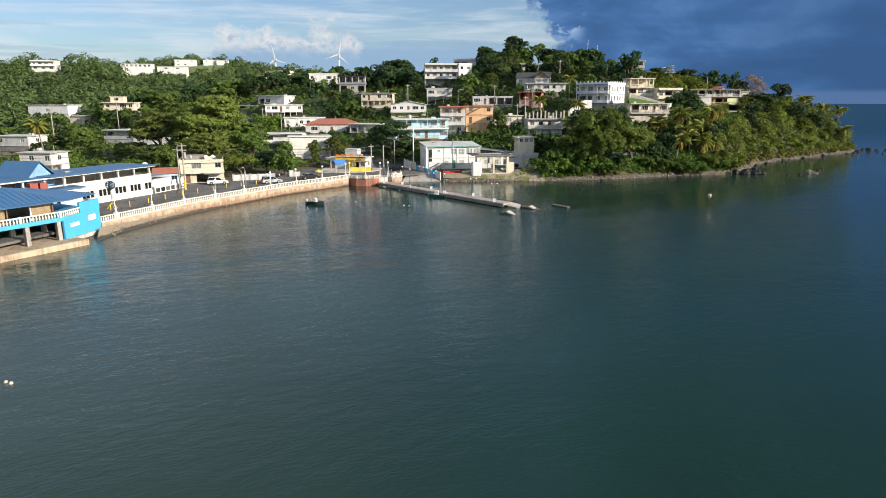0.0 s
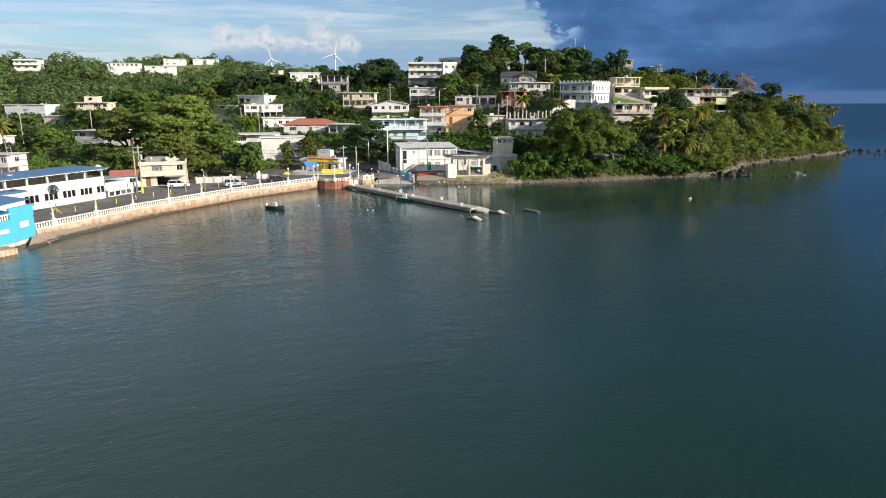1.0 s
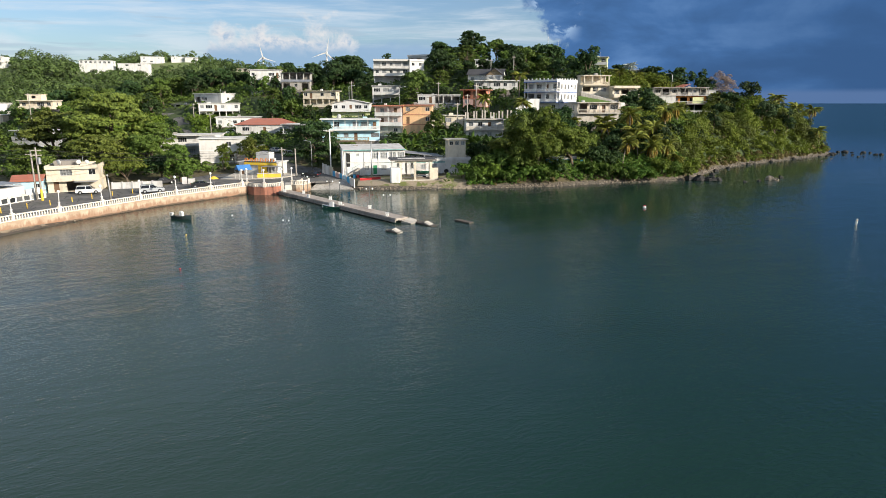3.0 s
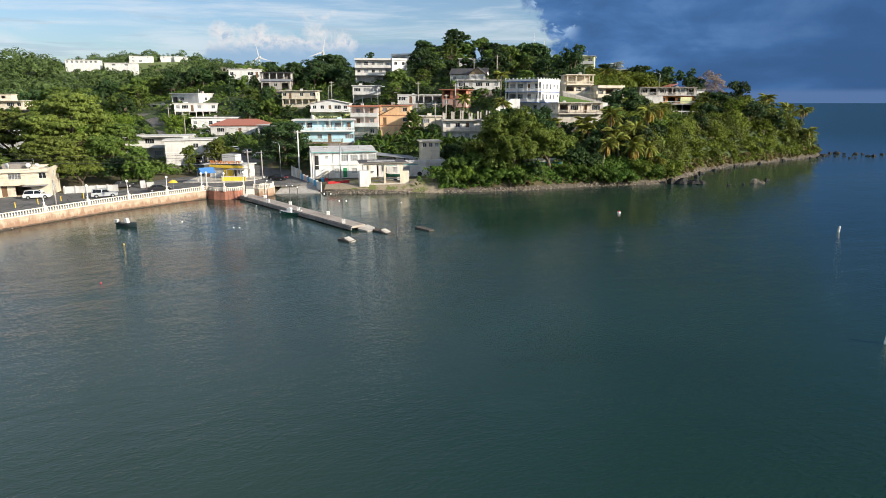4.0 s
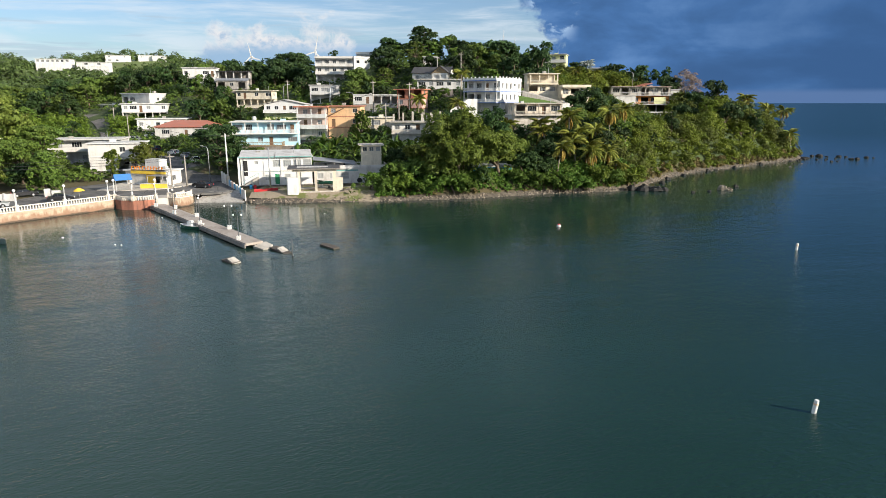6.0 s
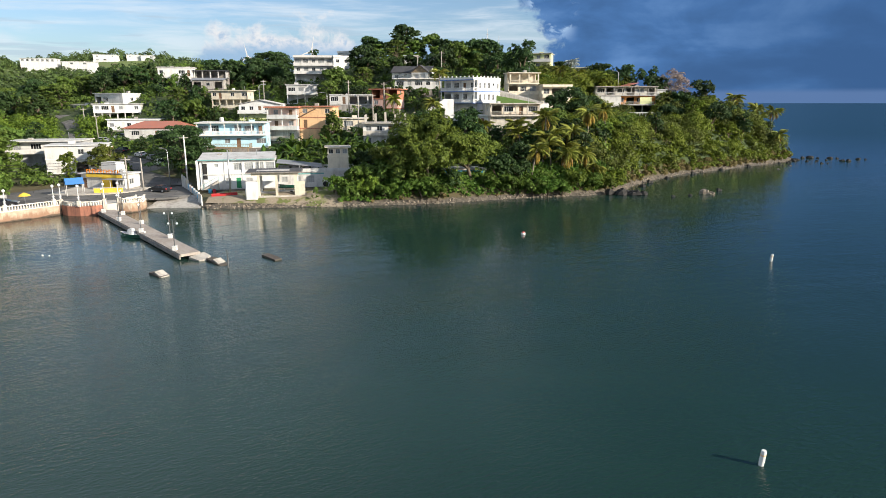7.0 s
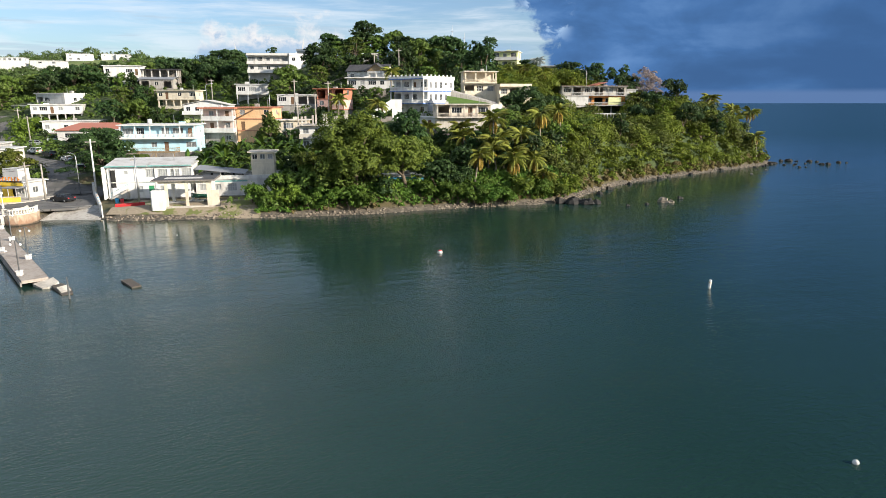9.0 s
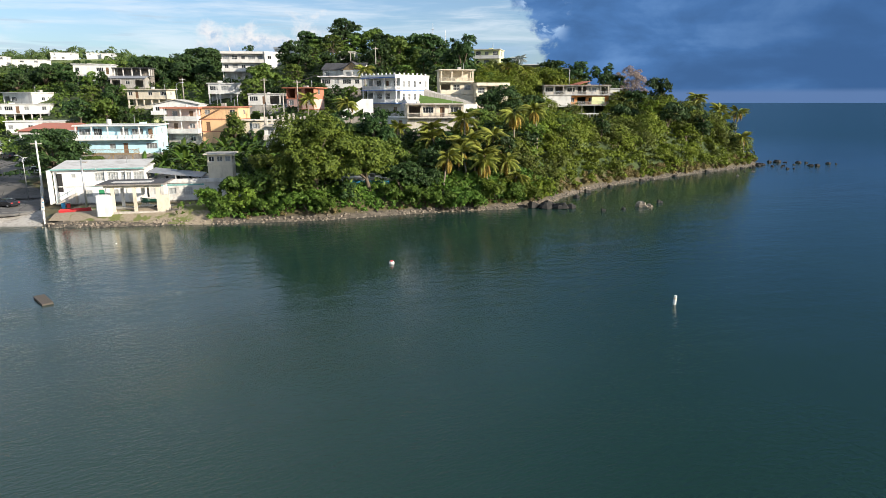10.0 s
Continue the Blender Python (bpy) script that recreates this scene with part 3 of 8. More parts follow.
# ---- ground and sea ----
gx = stretch([(-4900, -900, 400), (-900, -300, 20), (-300, -130, 6), (-130, 190, 2.0), (190, 300, 10), (300, 1000, 100)])
gy = stretch([(-2600, -200, 300), (-200, 60, 20), (60, 310, 2.0), (310, 720, 7), (720, 1200, 30), (1200, 4900, 400)])
GX, GY = np.meshgrid(gx, gy)
ground = new("ground", sheet("ground", gx, gy, ground_height(GX, GY), ground_mat()))
tagged(ground, "green and brown island ground with a stony shore", "ground", kind="structure")
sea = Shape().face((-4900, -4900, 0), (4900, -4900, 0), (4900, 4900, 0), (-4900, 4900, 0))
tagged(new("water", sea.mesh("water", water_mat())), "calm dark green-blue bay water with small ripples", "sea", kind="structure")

# ---- quay road, kerbs and slipway ----
road_outline = [(-58, 80), (-53.2, 96), (-48.4, 115), (-44.6, 122.8), (-36.9, 137.8), (-24.6, 155.4), (-18, 157.5), (-11.5, 160.5), (-6.5, 162.2), (-4.2, 165), (-7.2, 172), (-11, 184), (-16.5, 198),
                (-22, 197), (-17.5, 184), (-16.5, 176), (-19.5, 170.5), (-26, 168.5), (-36, 164), (-40, 158.5), (-41, 153), (-50, 149.5), (-60, 142), (-63, 132), (-66, 118), (-75, 95)]
road = Shape()
road.prism(road_outline, 1.3, ROAD_Z)
tagged(new("road", road.mesh("road", asphalt_mat())), "worn grey asphalt waterfront road with cracks", "road", kind="structure")
street = Shape()
pts = [(-14, 178, 9), (-19.5, 186, 8), (-25, 195, 6.6), (-32.5, 206, 6.2), (-41, 215, 6), (-50, 222, 6), (-58, 228, 6)]
for (ax, ay, aw), (bx, by, bw) in zip(pts, pts[1:]):
    za, zb = max(ROAD_Z, ground_at(ax, ay) + 0.25) + 0.01, max(ROAD_Z, ground_at(bx, by) + 0.25) + 0.01
    street.face((ax - aw * 0.5, ay - aw * 0.3, za), (ax + aw * 0.5, ay + aw * 0.3, za), (bx + bw * 0.5, by + bw * 0.3, zb), (bx - bw * 0.5, by - bw * 0.3, zb))
tagged(new("road_behind", street.mesh("road_behind", asphalt_mat())), "grey asphalt street leading inland between the houses", "road", kind="structure")
lane = Shape().prism([(-40.5, 157.5), (-27, 167.6), (-27.5, 171.5), (-33, 178), (-36, 186), (-42, 186), (-39, 172), (-46, 163)], 1.3, ROAD_Z - 0.012)
tagged(new("road_lane", lane.mesh("road_lane", asphalt_mat())), "patched asphalt lane beside the restaurant", "road", kind="structure")
hill_road = Shape()
pts = [(-58, 222), (-62, 232), (-68, 244), (-76, 256), (-86, 268)]
for (ax, ay), (bx, by) in zip(pts, pts[1:]):
    hill_road.face((ax - 3, ay, ground_at(ax, ay) + 0.35), (ax + 3, ay, ground_at(ax, ay) + 0.35), (bx + 3, by, ground_at(bx, by) + 0.35), (bx - 3, by, ground_at(bx, by) + 0.35))
tagged(new("road_up_hill", hill_road.mesh("road_up_hill", asphalt_mat())), "narrow grey asphalt road climbing the hill", "road", kind="structure")


def offset_line(line, d):
    """Points of a polyline shifted to its left by d."""
    out = []
    for k, p in enumerate(line):
        a, b = Vector(line[max(k - 1, 0)]), Vector(line[min(k + 1, len(line) - 1)])
        t = (b - a).normalized()
        out.append((p[0] - t.y * d, p[1] + t.x * d))
    return out


def strip(line, d0, d1, z0, z1):
    """A continuous block along a polyline between two offsets to its left."""
    a, b = offset_line(line, d0), offset_line(line, d1)
    s = Shape()
    for k in range(len(line) - 1):
        s.prism([a[k], a[k + 1], b[k + 1], b[k]], z0, z1)
    return s


pavement = new("pavement", strip(SEAWALL_LINE, 0.5, 2.4, 1.2, ROAD_Z + 0.14).mesh("pavement", CONCRETE_LIGHT))
tagged(pavement, "pale concrete pavement along the seawall", "pavement", kind="structure")
slip = Shape()
slip.face((-11.2, 157.2, -0.7), (0.5, 157.6, -0.7), (-3.4, 165.5, ROAD_Z + 0.03), (-9.0, 163.5, ROAD_Z + 0.03))
slip.face((-11.2, 157.2, -0.7), (-9.0, 163.5, ROAD_Z + 0.03), (-9.0, 163.5, -1), (-11.2, 157.2, -1))
slip.face((0.5, 157.6, -0.7), (0.5, 157.6, -1), (-3.4, 165.5, -1), (-3.4, 165.5, ROAD_Z + 0.03))
tagged(new("slipway", slip.mesh("slipway", CONCRETE)), "pale concrete slipway running down into the water", "slipway", kind="structure")

# ---- small beach at the foot of the wall ----
BEACH_IN = [(-51.6, 93.5), (-51.3, 97.5), (-50.0, 101.8), (-47.8, 108.2), (-45.6, 114.6), (-42.6, 121.4)]
BEACH_OUT = [(-50.3, 90.0), (-50.0, 95.0), (-48.9, 100.0), (-46.8, 108.0), (-44.9, 114.0), (-41.9, 121.0)]


def beach_mat():
    """Tan grit above, dark and wet at the water's edge."""
    def build(n, pos):
        z = n.add("SeparateXYZ", {0: pos}).outputs[2]
        fine = n.noise(pos, 3.0, 5, 0.7)
        big = n.noise(pos, 0.5, 4, 0.6)
        dry = n.smooth(n.math("ADD", z, n.math("MULTIPLY", n.math("SUBTRACT", big, 0.5), 0.7)), 0.28, 0.5)
        col = n.mix(dry, n.mix(fine, (0.035, 0.03, 0.026), (0.075, 0.062, 0.05)), n.mix(fine, (0.17, 0.13, 0.09), (0.34, 0.28, 0.20)))
        b = n.add("BsdfPrincipled", {"Base Color": col, "Roughness": n.math("ADD", 0.45, n.math("MULTIPLY", dry, 0.5)), "Normal": bump(n, fine, 0.6, 0.05)})
        return b.outputs[0]
    return material("beach_grit", build)


beach = Shape()
for k in range(5):
    for a, b, za, zb in ((BEACH_IN, BEACH_OUT, 1.25 - 0.2 * k, 0.12), (BEACH_OUT, [(x + 1.6, y - 0.9) for x, y in BEACH_OUT], 0.12, -0.8)):
        z2 = za - 0.2 if a is BEACH_IN else za
        beach.face((*a[k], za), (*b[k], zb), (*b[k + 1], zb), (*a[k + 1], z2))
tagged(new("ground_beach", beach.weld().mesh("ground_beach", beach_mat())), "narrow dark stony beach below the seawall", "beach", kind="structure")


def yard_mat():
    """Tan gravel with patches of short grass."""
    def build(n, pos):
        fine = n.noise(pos, 2.2, 5, 0.7)
        patch = n.noise(pos, 0.35, 4, 0.6, 0.5)
        col = n.mix(fine, (0.16, 0.125, 0.085), (0.34, 0.285, 0.21))
        col = n.mix(n.smooth(patch, 0.50, 0.60), col, n.mix(fine, (0.075, 0.095, 0.025), (0.16, 0.17, 0.05)))
        b = n.add("BsdfPrincipled", {"Base Color": col, "Roughness": 0.95, "Normal": bump(n, fine, 0.6, 0.06)})
        return b.outputs[0]
    return material("gravel_yard", build)


yx, yy = np.arange(0.0, 26.1, 1.0), np.arange(160.6, 172.1, 1.0)
YX, YY = np.meshgrid(yx, yy)
tagged(new("ground_yard", sheet("ground_yard", yx, yy, ground_height(YX, YY) + 0.07, yard_mat())), "tan gravel yard with patches of grass before the fishermen's building", "yard", kind="structure")

# ---- seawall with its balustrade ----
seawall = thing("seawall", "salmon-stained concrete seawall along the waterfront road", "seawall", kind="structure")
part("wall", strip(SEAWALL_LINE, 0.0, 0.55, -1.5, ROAD_Z + 0.02), SEAWALL, seawall)
part("cap", strip(SEAWALL_LINE, -0.05, 0.5, ROAD_Z + 0.024, ROAD_Z + 0.16), BALUSTER, seawall)
TERRACE = [(-22.5, 152.7), (-20.8, 151.4), (-18.4, 151.0), (-16.2, 152.0), (-15.2, 153.4)]
part("terrace_wall", strip(TERRACE, 0.0, 0.5, -1.5, ROAD_Z + 0.03), SEAWALL_RED, seawall, "red-brown curved wall")
QUAD = [(-13.3, 154.6), (-12.4, 154.2), (-11.2, 154.6), (-10.2, 156.0), (-10.0, 157.8), (-10.6, 159.6)]
part("round_wall", strip(QUAD, 0.0, 0.45, -1.0, ROAD_Z + 0.1), SEAWALL, seawall, "curved pinkish wall beside the slipway")
part("round_wall_cap", strip(QUAD, -0.04, 0.5, ROAD_Z + 0.1, ROAD_Z + 0.2), BALUSTER, seawall)
part("curved_bench", strip(offset_line(QUAD, 1.5), 0, 0.3, ROAD_Z, ROAD_Z + 1.0), BALUSTER, seawall, "white curved bench wall")
terrace_floor = Shape().prism([(-22.4, 153.2), (-20.6, 151.9), (-18.4, 151.5), (-16.3, 152.4), (-13.2, 154.9), (-10.7, 156.2), (-10.8, 159.8), (-18, 158), (-24.4, 155.2)], 0.2, ROAD_Z + 0.1)
tagged(new("pavement_terrace", terrace_floor.mesh("pavement_terrace", CONCRETE_LIGHT)), "pale concrete terrace at the head of the dock", "pavement", kind="structure")


def along(line, step, start=0.0):
    """Points and headings at even steps along a polyline."""
    out, left = [], start
    for a, b in zip(line, line[1:]):
        a, b = Vector(a), Vector(b)
        length = (b - a).length
        while left < length:
            p = a + (b - a) * (left / length)
            out.append((p.x, p.y, math.atan2(b.y - a.y, b.x - a.x)))
            left += step
        left -= length
    return out


baluster_shape = Shape().tube_flat([(0, 0, 0), (0, 0, 0.1), (0, 0, 0.3), (0, 0, 0.55), (0, 0, 0.68)], [0.1, 0.085, 0.13, 0.075, 0.1], 6).mesh("baluster", BALUSTER, True)


def balustrade(line, parent, z, step, off=0.22):
    mid = offset_line(line, off)
    for x, y, a in along(mid, step, step / 2):
        part("baluster", baluster_shape, None, parent, at=pose(x, y, z, 0, 0, math.degrees(a)))
    part("top_rail", strip(line, off - 0.16, off + 0.16, z + 0.68, z + 0.82), BALUSTER, parent)


wall_rail = thing("balustrade", "cream-white concrete balustrade on top of the seawall", "balustrade")
balustrade(SEAWALL_LINE, wall_rail, ROAD_Z + 0.16, 0.44)
post = Shape().box(-0.21, -0.21, 0, 0.21, 0.21, 0.92).box(-0.26, -0.26, 0.92, 0.26, 0.26, 1.02).mesh("post", BALUSTER)
LAMP_SPOTS = [(x, y, a) for x, y, a in along(offset_line(SEAWALL_LINE, 0.22), 7.6, 3.2)]
for x, y, a in LAMP_SPOTS:
    part("post", post, None, wall_rail, at=pose(x, y, ROAD_Z + 0.16, 0, 0, math.degrees(a)))
round_rail = thing("balustrade", "cream-white balustrade on the curved wall by the slipway", "balustrade")
balustrade(QUAD, round_rail, ROAD_Z + 0.2, 0.42)
island = new("pavement_island", Shape().prism([(-32.5, 165.5), (-27, 164.6), (-21, 166.2), (-18.4, 168.4), (-16.9, 171.6), (-16.7, 176), (-18.2, 182), (-24, 181), (-33, 178)], 1.2, ROAD_Z + 0.15).mesh("pavement_island", CONCRETE_LIGHT))
tagged(island, "pale concrete pavement with a curved kerb round the restaurant", "pavement", kind="structure")
terrace_rail = thing("balustrade", "weathered cream balustrade round the small terrace", "balustrade")
balustrade(TERRACE, terrace_rail, ROAD_Z + 0.03, 0.42)
for x, y in (TERRACE[0], TERRACE[2], TERRACE[-1], (-13.4, 154.9)):
    part("post", post, None, terrace_rail, at=pose(x, y, ROAD_Z + 0.03))

# ---- houses ----
OPENINGS = {"w": (1.25, 1.15, 0.95), "W": (2.3, 1.25, 0.9), "d": (0.95, 2.15, 0.02), "j": (0.75, 1.5, 0.7), "J": (1.7, 1.5, 0.75), "g": (2.6, 2.3, 0.02), "s": (0.7, 0.7, 1.4), "t": (0.95, 0.95, 0.65), "v": (0.8, 1.3, 1.15)}
WINDOW_MESHES = {}
FOOTPRINTS = []
BASES = []


def window_meshes(kind, pane_mat):
    """Frame and pane for an opening, centred on its sill, made once per kind."""
    key = (kind, pane_mat.name)
    if key not in WINDOW_MESHES:
        w, h, _ = OPENINGS[kind]
        t = 0.06
        bars = {"w": 1, "W": 3, "J": 3, "j": 1, "t": 1}.get(kind, 0)
        rows = 2 if kind in "jJ" else 1
        holes = []
        for b in range(bars + 1):
            xa, xb = t + (w - t) * b / (bars + 1), (w - t) * (b + 1) / (bars + 1)
            for c in range(rows):
                za, zb = t + (h - t) * c / rows, (h - t) * (c + 1) / rows
                holes.append((xa, za, xb, zb))
        fr = Shape().panel(Matrix.Translation((-w / 2, 0.05, 0)), w, h, 0.09, holes).weld()
        pane = Shape().box(-w / 2 + t / 2, 0.145, t / 2, w / 2 - t / 2, 0.165, h - t / 2)
        WINDOW_MESHES[key] = (fr.mesh("window", FRAME), pane.mesh("pane", pane_mat))
    return WINDOW_MESHES[key]


def door_mesh(mat):
    key = "door_" + mat.name
    if key not in WINDOW_MESHES:
        w, h, _ = OPENINGS["d"]
        s = Shape().box(-w / 2, 0.06, 0, w / 2, 0.11, h)
        s.box(-w / 2 + 0.12, 0.045, 0.2, w / 2 - 0.12, 0.06, 0.95).box(-w / 2 + 0.12, 0.045, 1.1, w / 2 - 0.12, 0.06, h - 0.15)
        WINDOW_MESHES[key] = s.mesh("door", mat)
    return WINDOW_MESHES[key]


def openings(spec, length, z0):
    """Holes for a row of openings spread evenly over a wall."""
    out = []
    for k, c in enumerate(spec):
        if c in OPENINGS:
            w, h, sill = OPENINGS[c]
            bay = length / len(spec)
            w = min(w, bay * 0.92)
            x = bay * (k + 0.5)
            out.append((c, x, sill, (x - w / 2, sill, x + w / 2, sill + h)))
    return out


def rail_shape(kind, x0, y0, x1, y1, z, sides="flr"):
    """A parapet or railing along the front and the ends of a balcony."""
    s = Shape()
    runs = []
    if "f" in sides:
        runs.append(((x0, y0), (x1, y0)))
    if "l" in sides:
        runs.append(((x0, y0 + 0.13), (x0, y1)))
    if "r" in sides:
        runs.append(((x1, y0 + 0.13), (x1, y1)))
    for (ax, ay), (bx, by) in runs:
        length = math.hypot(bx - ax, by - ay)
        if length < 0.3:
            continue
        m = Matrix.Translation((ax, ay, z)) @ Matrix.Rotation(math.atan2(by - ay, bx - ax), 4, "Z")
        if kind == "solid":
            s.box(0, -0.06, 0, length, 0.06, 0.9, m)
        else:
            s.box(0, -0.07, 0.82, length, 0.07, 0.94, m)
            s.box(0, -0.05, 0.0, length, 0.05, 0.1, m)
            step, wide = (0.28, 0.055) if kind == "bal" else (0.2, 0.018)
            k = max(2, int(length / step))
            for b in range(k):
                x = length * (b + 0.5) / k
                s.box(x - wide, -wide, 0.1, x + wide, wide, 0.82, m)
    return s


def house(label, left, right, top, depth, storeys, wall, roof="flat", roof_mat=None, trim=None, name="house", door=None, over=0.45, rail_mat=None, rise=2.0, drop=5.0, tank=0, col_mat=None, pane_mat=None):
    """A house from its front corners as seen from the bay, the height of its eaves and its storeys, lowest first.
    A storey: h, front, left, right (rows of openings), open (columns only), balcony (m), rail, mat, set (recess of the wall), cols (number of front columns)."""
    a, b = Vector(left), Vector(right)
    w, yaw = (b - a).length, math.atan2(b.y - a.y, b.x - a.x)
    total = sum(s.get("h", 2.9) for s in storeys)
    base = top - total
    root = thing(name, label, "house" if name == "house" else name.replace("_", " "), Matrix.Translation((a.x, a.y, base)) @ Matrix.Rotation(yaw, 4, "Z"))
    trim = trim or wall
    rail_mat = rail_mat or trim
    col_mat = col_mat or trim
    door = door or BROWN
    FOOTPRINTS.append((a.x, a.y, yaw, w, depth))
    BASES.append((a.x, a.y, yaw, w, base))
    part("foundation", Shape().box(0.06, 0.06, -drop, w - 0.06, depth - 0.06, -0.004), wall if drop >= 9 else CONCRETE_DARK, root)
    z = 0.0
    T = 0.2
    for k, s in enumerate(storeys):
        h, mat, setb, bal = s.get("h", 2.9), s.get("mat", wall), s.get("set", 0.0), s.get("balcony", 0.0)
        slab_t = 0.2
        x0, x1 = s.get("x0", 0.0), s.get("x1", w)
        # floor slab, carried out under a balcony
        part("floor_slab", Shape().box(-0.12, -0.12 - bal, z - slab_t + 0.004, w + 0.12, depth + 0.1, z + 0.002), trim, root)
        wh = h - slab_t
        if s.get("open"):
            n_c = s.get("cols", 4)
            for c in range(n_c):
                x = 0.2 + (w - 0.4) * c / (n_c - 1)
                part("column", Shape().box(x - 0.16, 0.04, z, x + 0.16, 0.36, z + wh), col_mat, root)
            for y in (depth * 0.5,):
                part("column", Shape().box(0.04, y, z, 0.36, y + 0.32, z + wh), col_mat, root)
                part("column", Shape().box(w - 0.36, y, z, w - 0.04, y + 0.32, z + wh), col_mat, root)
            setb = s.get("set", depth * 0.55)
        y0 = setb
        runs = [("front", Matrix.Translation((x0, y0, z)), x1 - x0), ("back", Matrix.Translation((x1, depth, z)) @ Matrix.Rotation(math.pi, 4, "Z"), x1 - x0),
                ("right", Matrix.Translation((x1, y0 + T, z)) @ Matrix.Rotation(math.pi / 2, 4, "Z"), depth - y0 - 2 * T), ("left", Matrix.Translation((x0, depth - T, z)) @ Matrix.Rotation(-math.pi / 2, 4, "Z"), depth - y0 - 2 * T)]
        for side, m, length in runs:
            if length < 0.6:
                continue
            ops = openings(s.get(side, ""), length, z)
            part("wall", Shape().panel(m, length, wh, T, [o[3] for o in ops]), mat, root)
            for c, x, sill, hole in ops:
                at = m @ Matrix.Translation((x, 0, sill))
                if c == "d":
                    part("door", door_mesh(door), None, root, at=at)
                elif c == "g":
                    continue
                else:
                    fr, pane = window_meshes(c, pane_mat or GLASS)
                    at = at @ Matrix.Diagonal(((hole[2] - hole[0]) / OPENINGS[c][0], 1, 1, 1))
                    win = part("window", fr, None, root, at=at)
                    part("pane", pane, None, win)
        # near-black sheet under the slab paints in the shade of the rooms
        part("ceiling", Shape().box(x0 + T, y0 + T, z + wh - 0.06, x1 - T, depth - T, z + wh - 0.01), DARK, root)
        if bal or (s.get("rail") and (setb or s.get("open"))):
            kind = s.get("rail", "bal")
            if kind != "none":
                part("railing", rail_shape(kind, -0.02, -bal + 0.02, w + 0.02, max(y0, 0.1) if not s.get("open") else depth * 0.5, z), s.get("rail_mat", rail_mat), root)
            if bal and s.get("cols"):
                for c in range(s["cols"]):
                    x = 0.1 + (w - 0.2) * c / (s["cols"] - 1)
                    part("column", Shape().box(x - 0.11, -bal + 0.1, z, x + 0.11, -bal + 0.32, z + wh), col_mat, root)
        z += h
    rm = roof_mat or ROOF_FLAT
    front = max(over, storeys[-1].get("balcony", 0) + 0.2) if storeys[-1].get("balcony") else over
    if roof == "flat":
        part("roof", Shape().box(-over, -front, z - 0.2, w + over, depth + over, z), trim, root)
        part("roof_coating", Shape().box(-over + 0.15, -front + 0.15, z - 0.002, w + over - 0.15, depth + over - 0.15, z + 0.035), rm, root)
    elif roof == "parapet":
        r = Shape().box(-0.1, -front, z - 0.2, w + 0.1, depth + 0.1, z)
        for q in ((-0.1, -front, w + 0.1, -front + 0.18), (-0.1, depth - 0.08, w + 0.1, depth + 0.1), (-0.1, -front + 0.18, 0.08, depth - 0.08), (w - 0.08, -front + 0.18, w + 0.1, depth - 0.08)):
            r.box(q[0], q[1], z, q[2], q[3], z + 0.55)
        part("roof", r, trim, root)
    elif roof in ("gable", "gable_front"):
        r, gables = Shape(), []
        t = 0.14
        if roof == "gable":  # ridge along the front
            ym = depth / 2
            for (ya, yb) in ((-front, ym), (depth + over, ym)):
                za = z - rise * (abs(ya - ym) / (ym + 0.0001)) + rise
                za = z - 0.12
                r.face((-over, ya, za), (w + over, ya, za), (w + over, yb, z + rise), (-over, yb, z + rise))
                r.face((-over, ya, za + t), (-over, yb, z + rise + t), (w + over, yb, z + rise + t), (w + over, ya, za + t))
                r.face((-over, ya, za), (-over, ya, za + t), (w + over, ya, za + t), (w + over, ya, za))
                for x in (-over, w + over):
                    r.face((x, ya, za), (x, yb, z + rise), (x, yb, z + rise + t), (x, ya, za + t))
            for x in (0.02, w - 0.02):
                gables.append(Shape().face((x, 0, z - 0.25), (x, depth, z - 0.25), (x, ym, z + rise * 0.94)))
        else:  # gable end towards the bay
            xm = w / 2
            for (xa, xb) in ((-over, xm), (w + over, xm)):
                za = z - 0.12
                r.face((xa, -over, za), (xb, -over, z + rise), (xb, depth + over, z + rise), (xa, depth + over, za))
                r.face((xa, -over, za + t), (xa, depth + over, za + t), (xb, depth + over, z + rise + t), (xb, -over, z + rise + t))
                r.face((xa, -over, za), (xa, -over, za + t), (xb, -over, z + rise + t), (xb, -over, z + rise))
                r.face((xa, -over, za), (xa, depth + over, za), (xa, depth + over, za + t), (xa, -over, za + t))
            for y in (0.02, depth - 0.02):
                gables.append(Shape().face((0, y, z - 0.25), (w, y, z - 0.25), (xm, y, z + rise * 0.94)))
        part("roof", r, rm, root)
        for one in gables:
            part("gable", one, wall, root)
    elif roof == "hip":
        t = 0.12
        in_x = min(w, depth) * 0.45
        r = Shape()
        e = [(-over, -front), (w + over, -front), (w + over, depth + over), (-over, depth + over)]
        p, q = (in_x, depth / 2, z + rise), (w - in_x, depth / 2, z + rise)
        lo = [(x, y, z - 0.1) for x, y in e]
        hi = [(x, y, z - 0.1 + t) for x, y in e]
        r.face(*reversed(lo))
        for i in range(4):
            r.face(lo[i], lo[(i + 1) % 4], hi[(i + 1) % 4], hi[i])
        r.face(hi[0], hi[1], q, p).face(hi[2], hi[3], p, q).face(hi[1], hi[2], q).face(hi[3], hi[0], p)
        part("roof", r, rm, root)
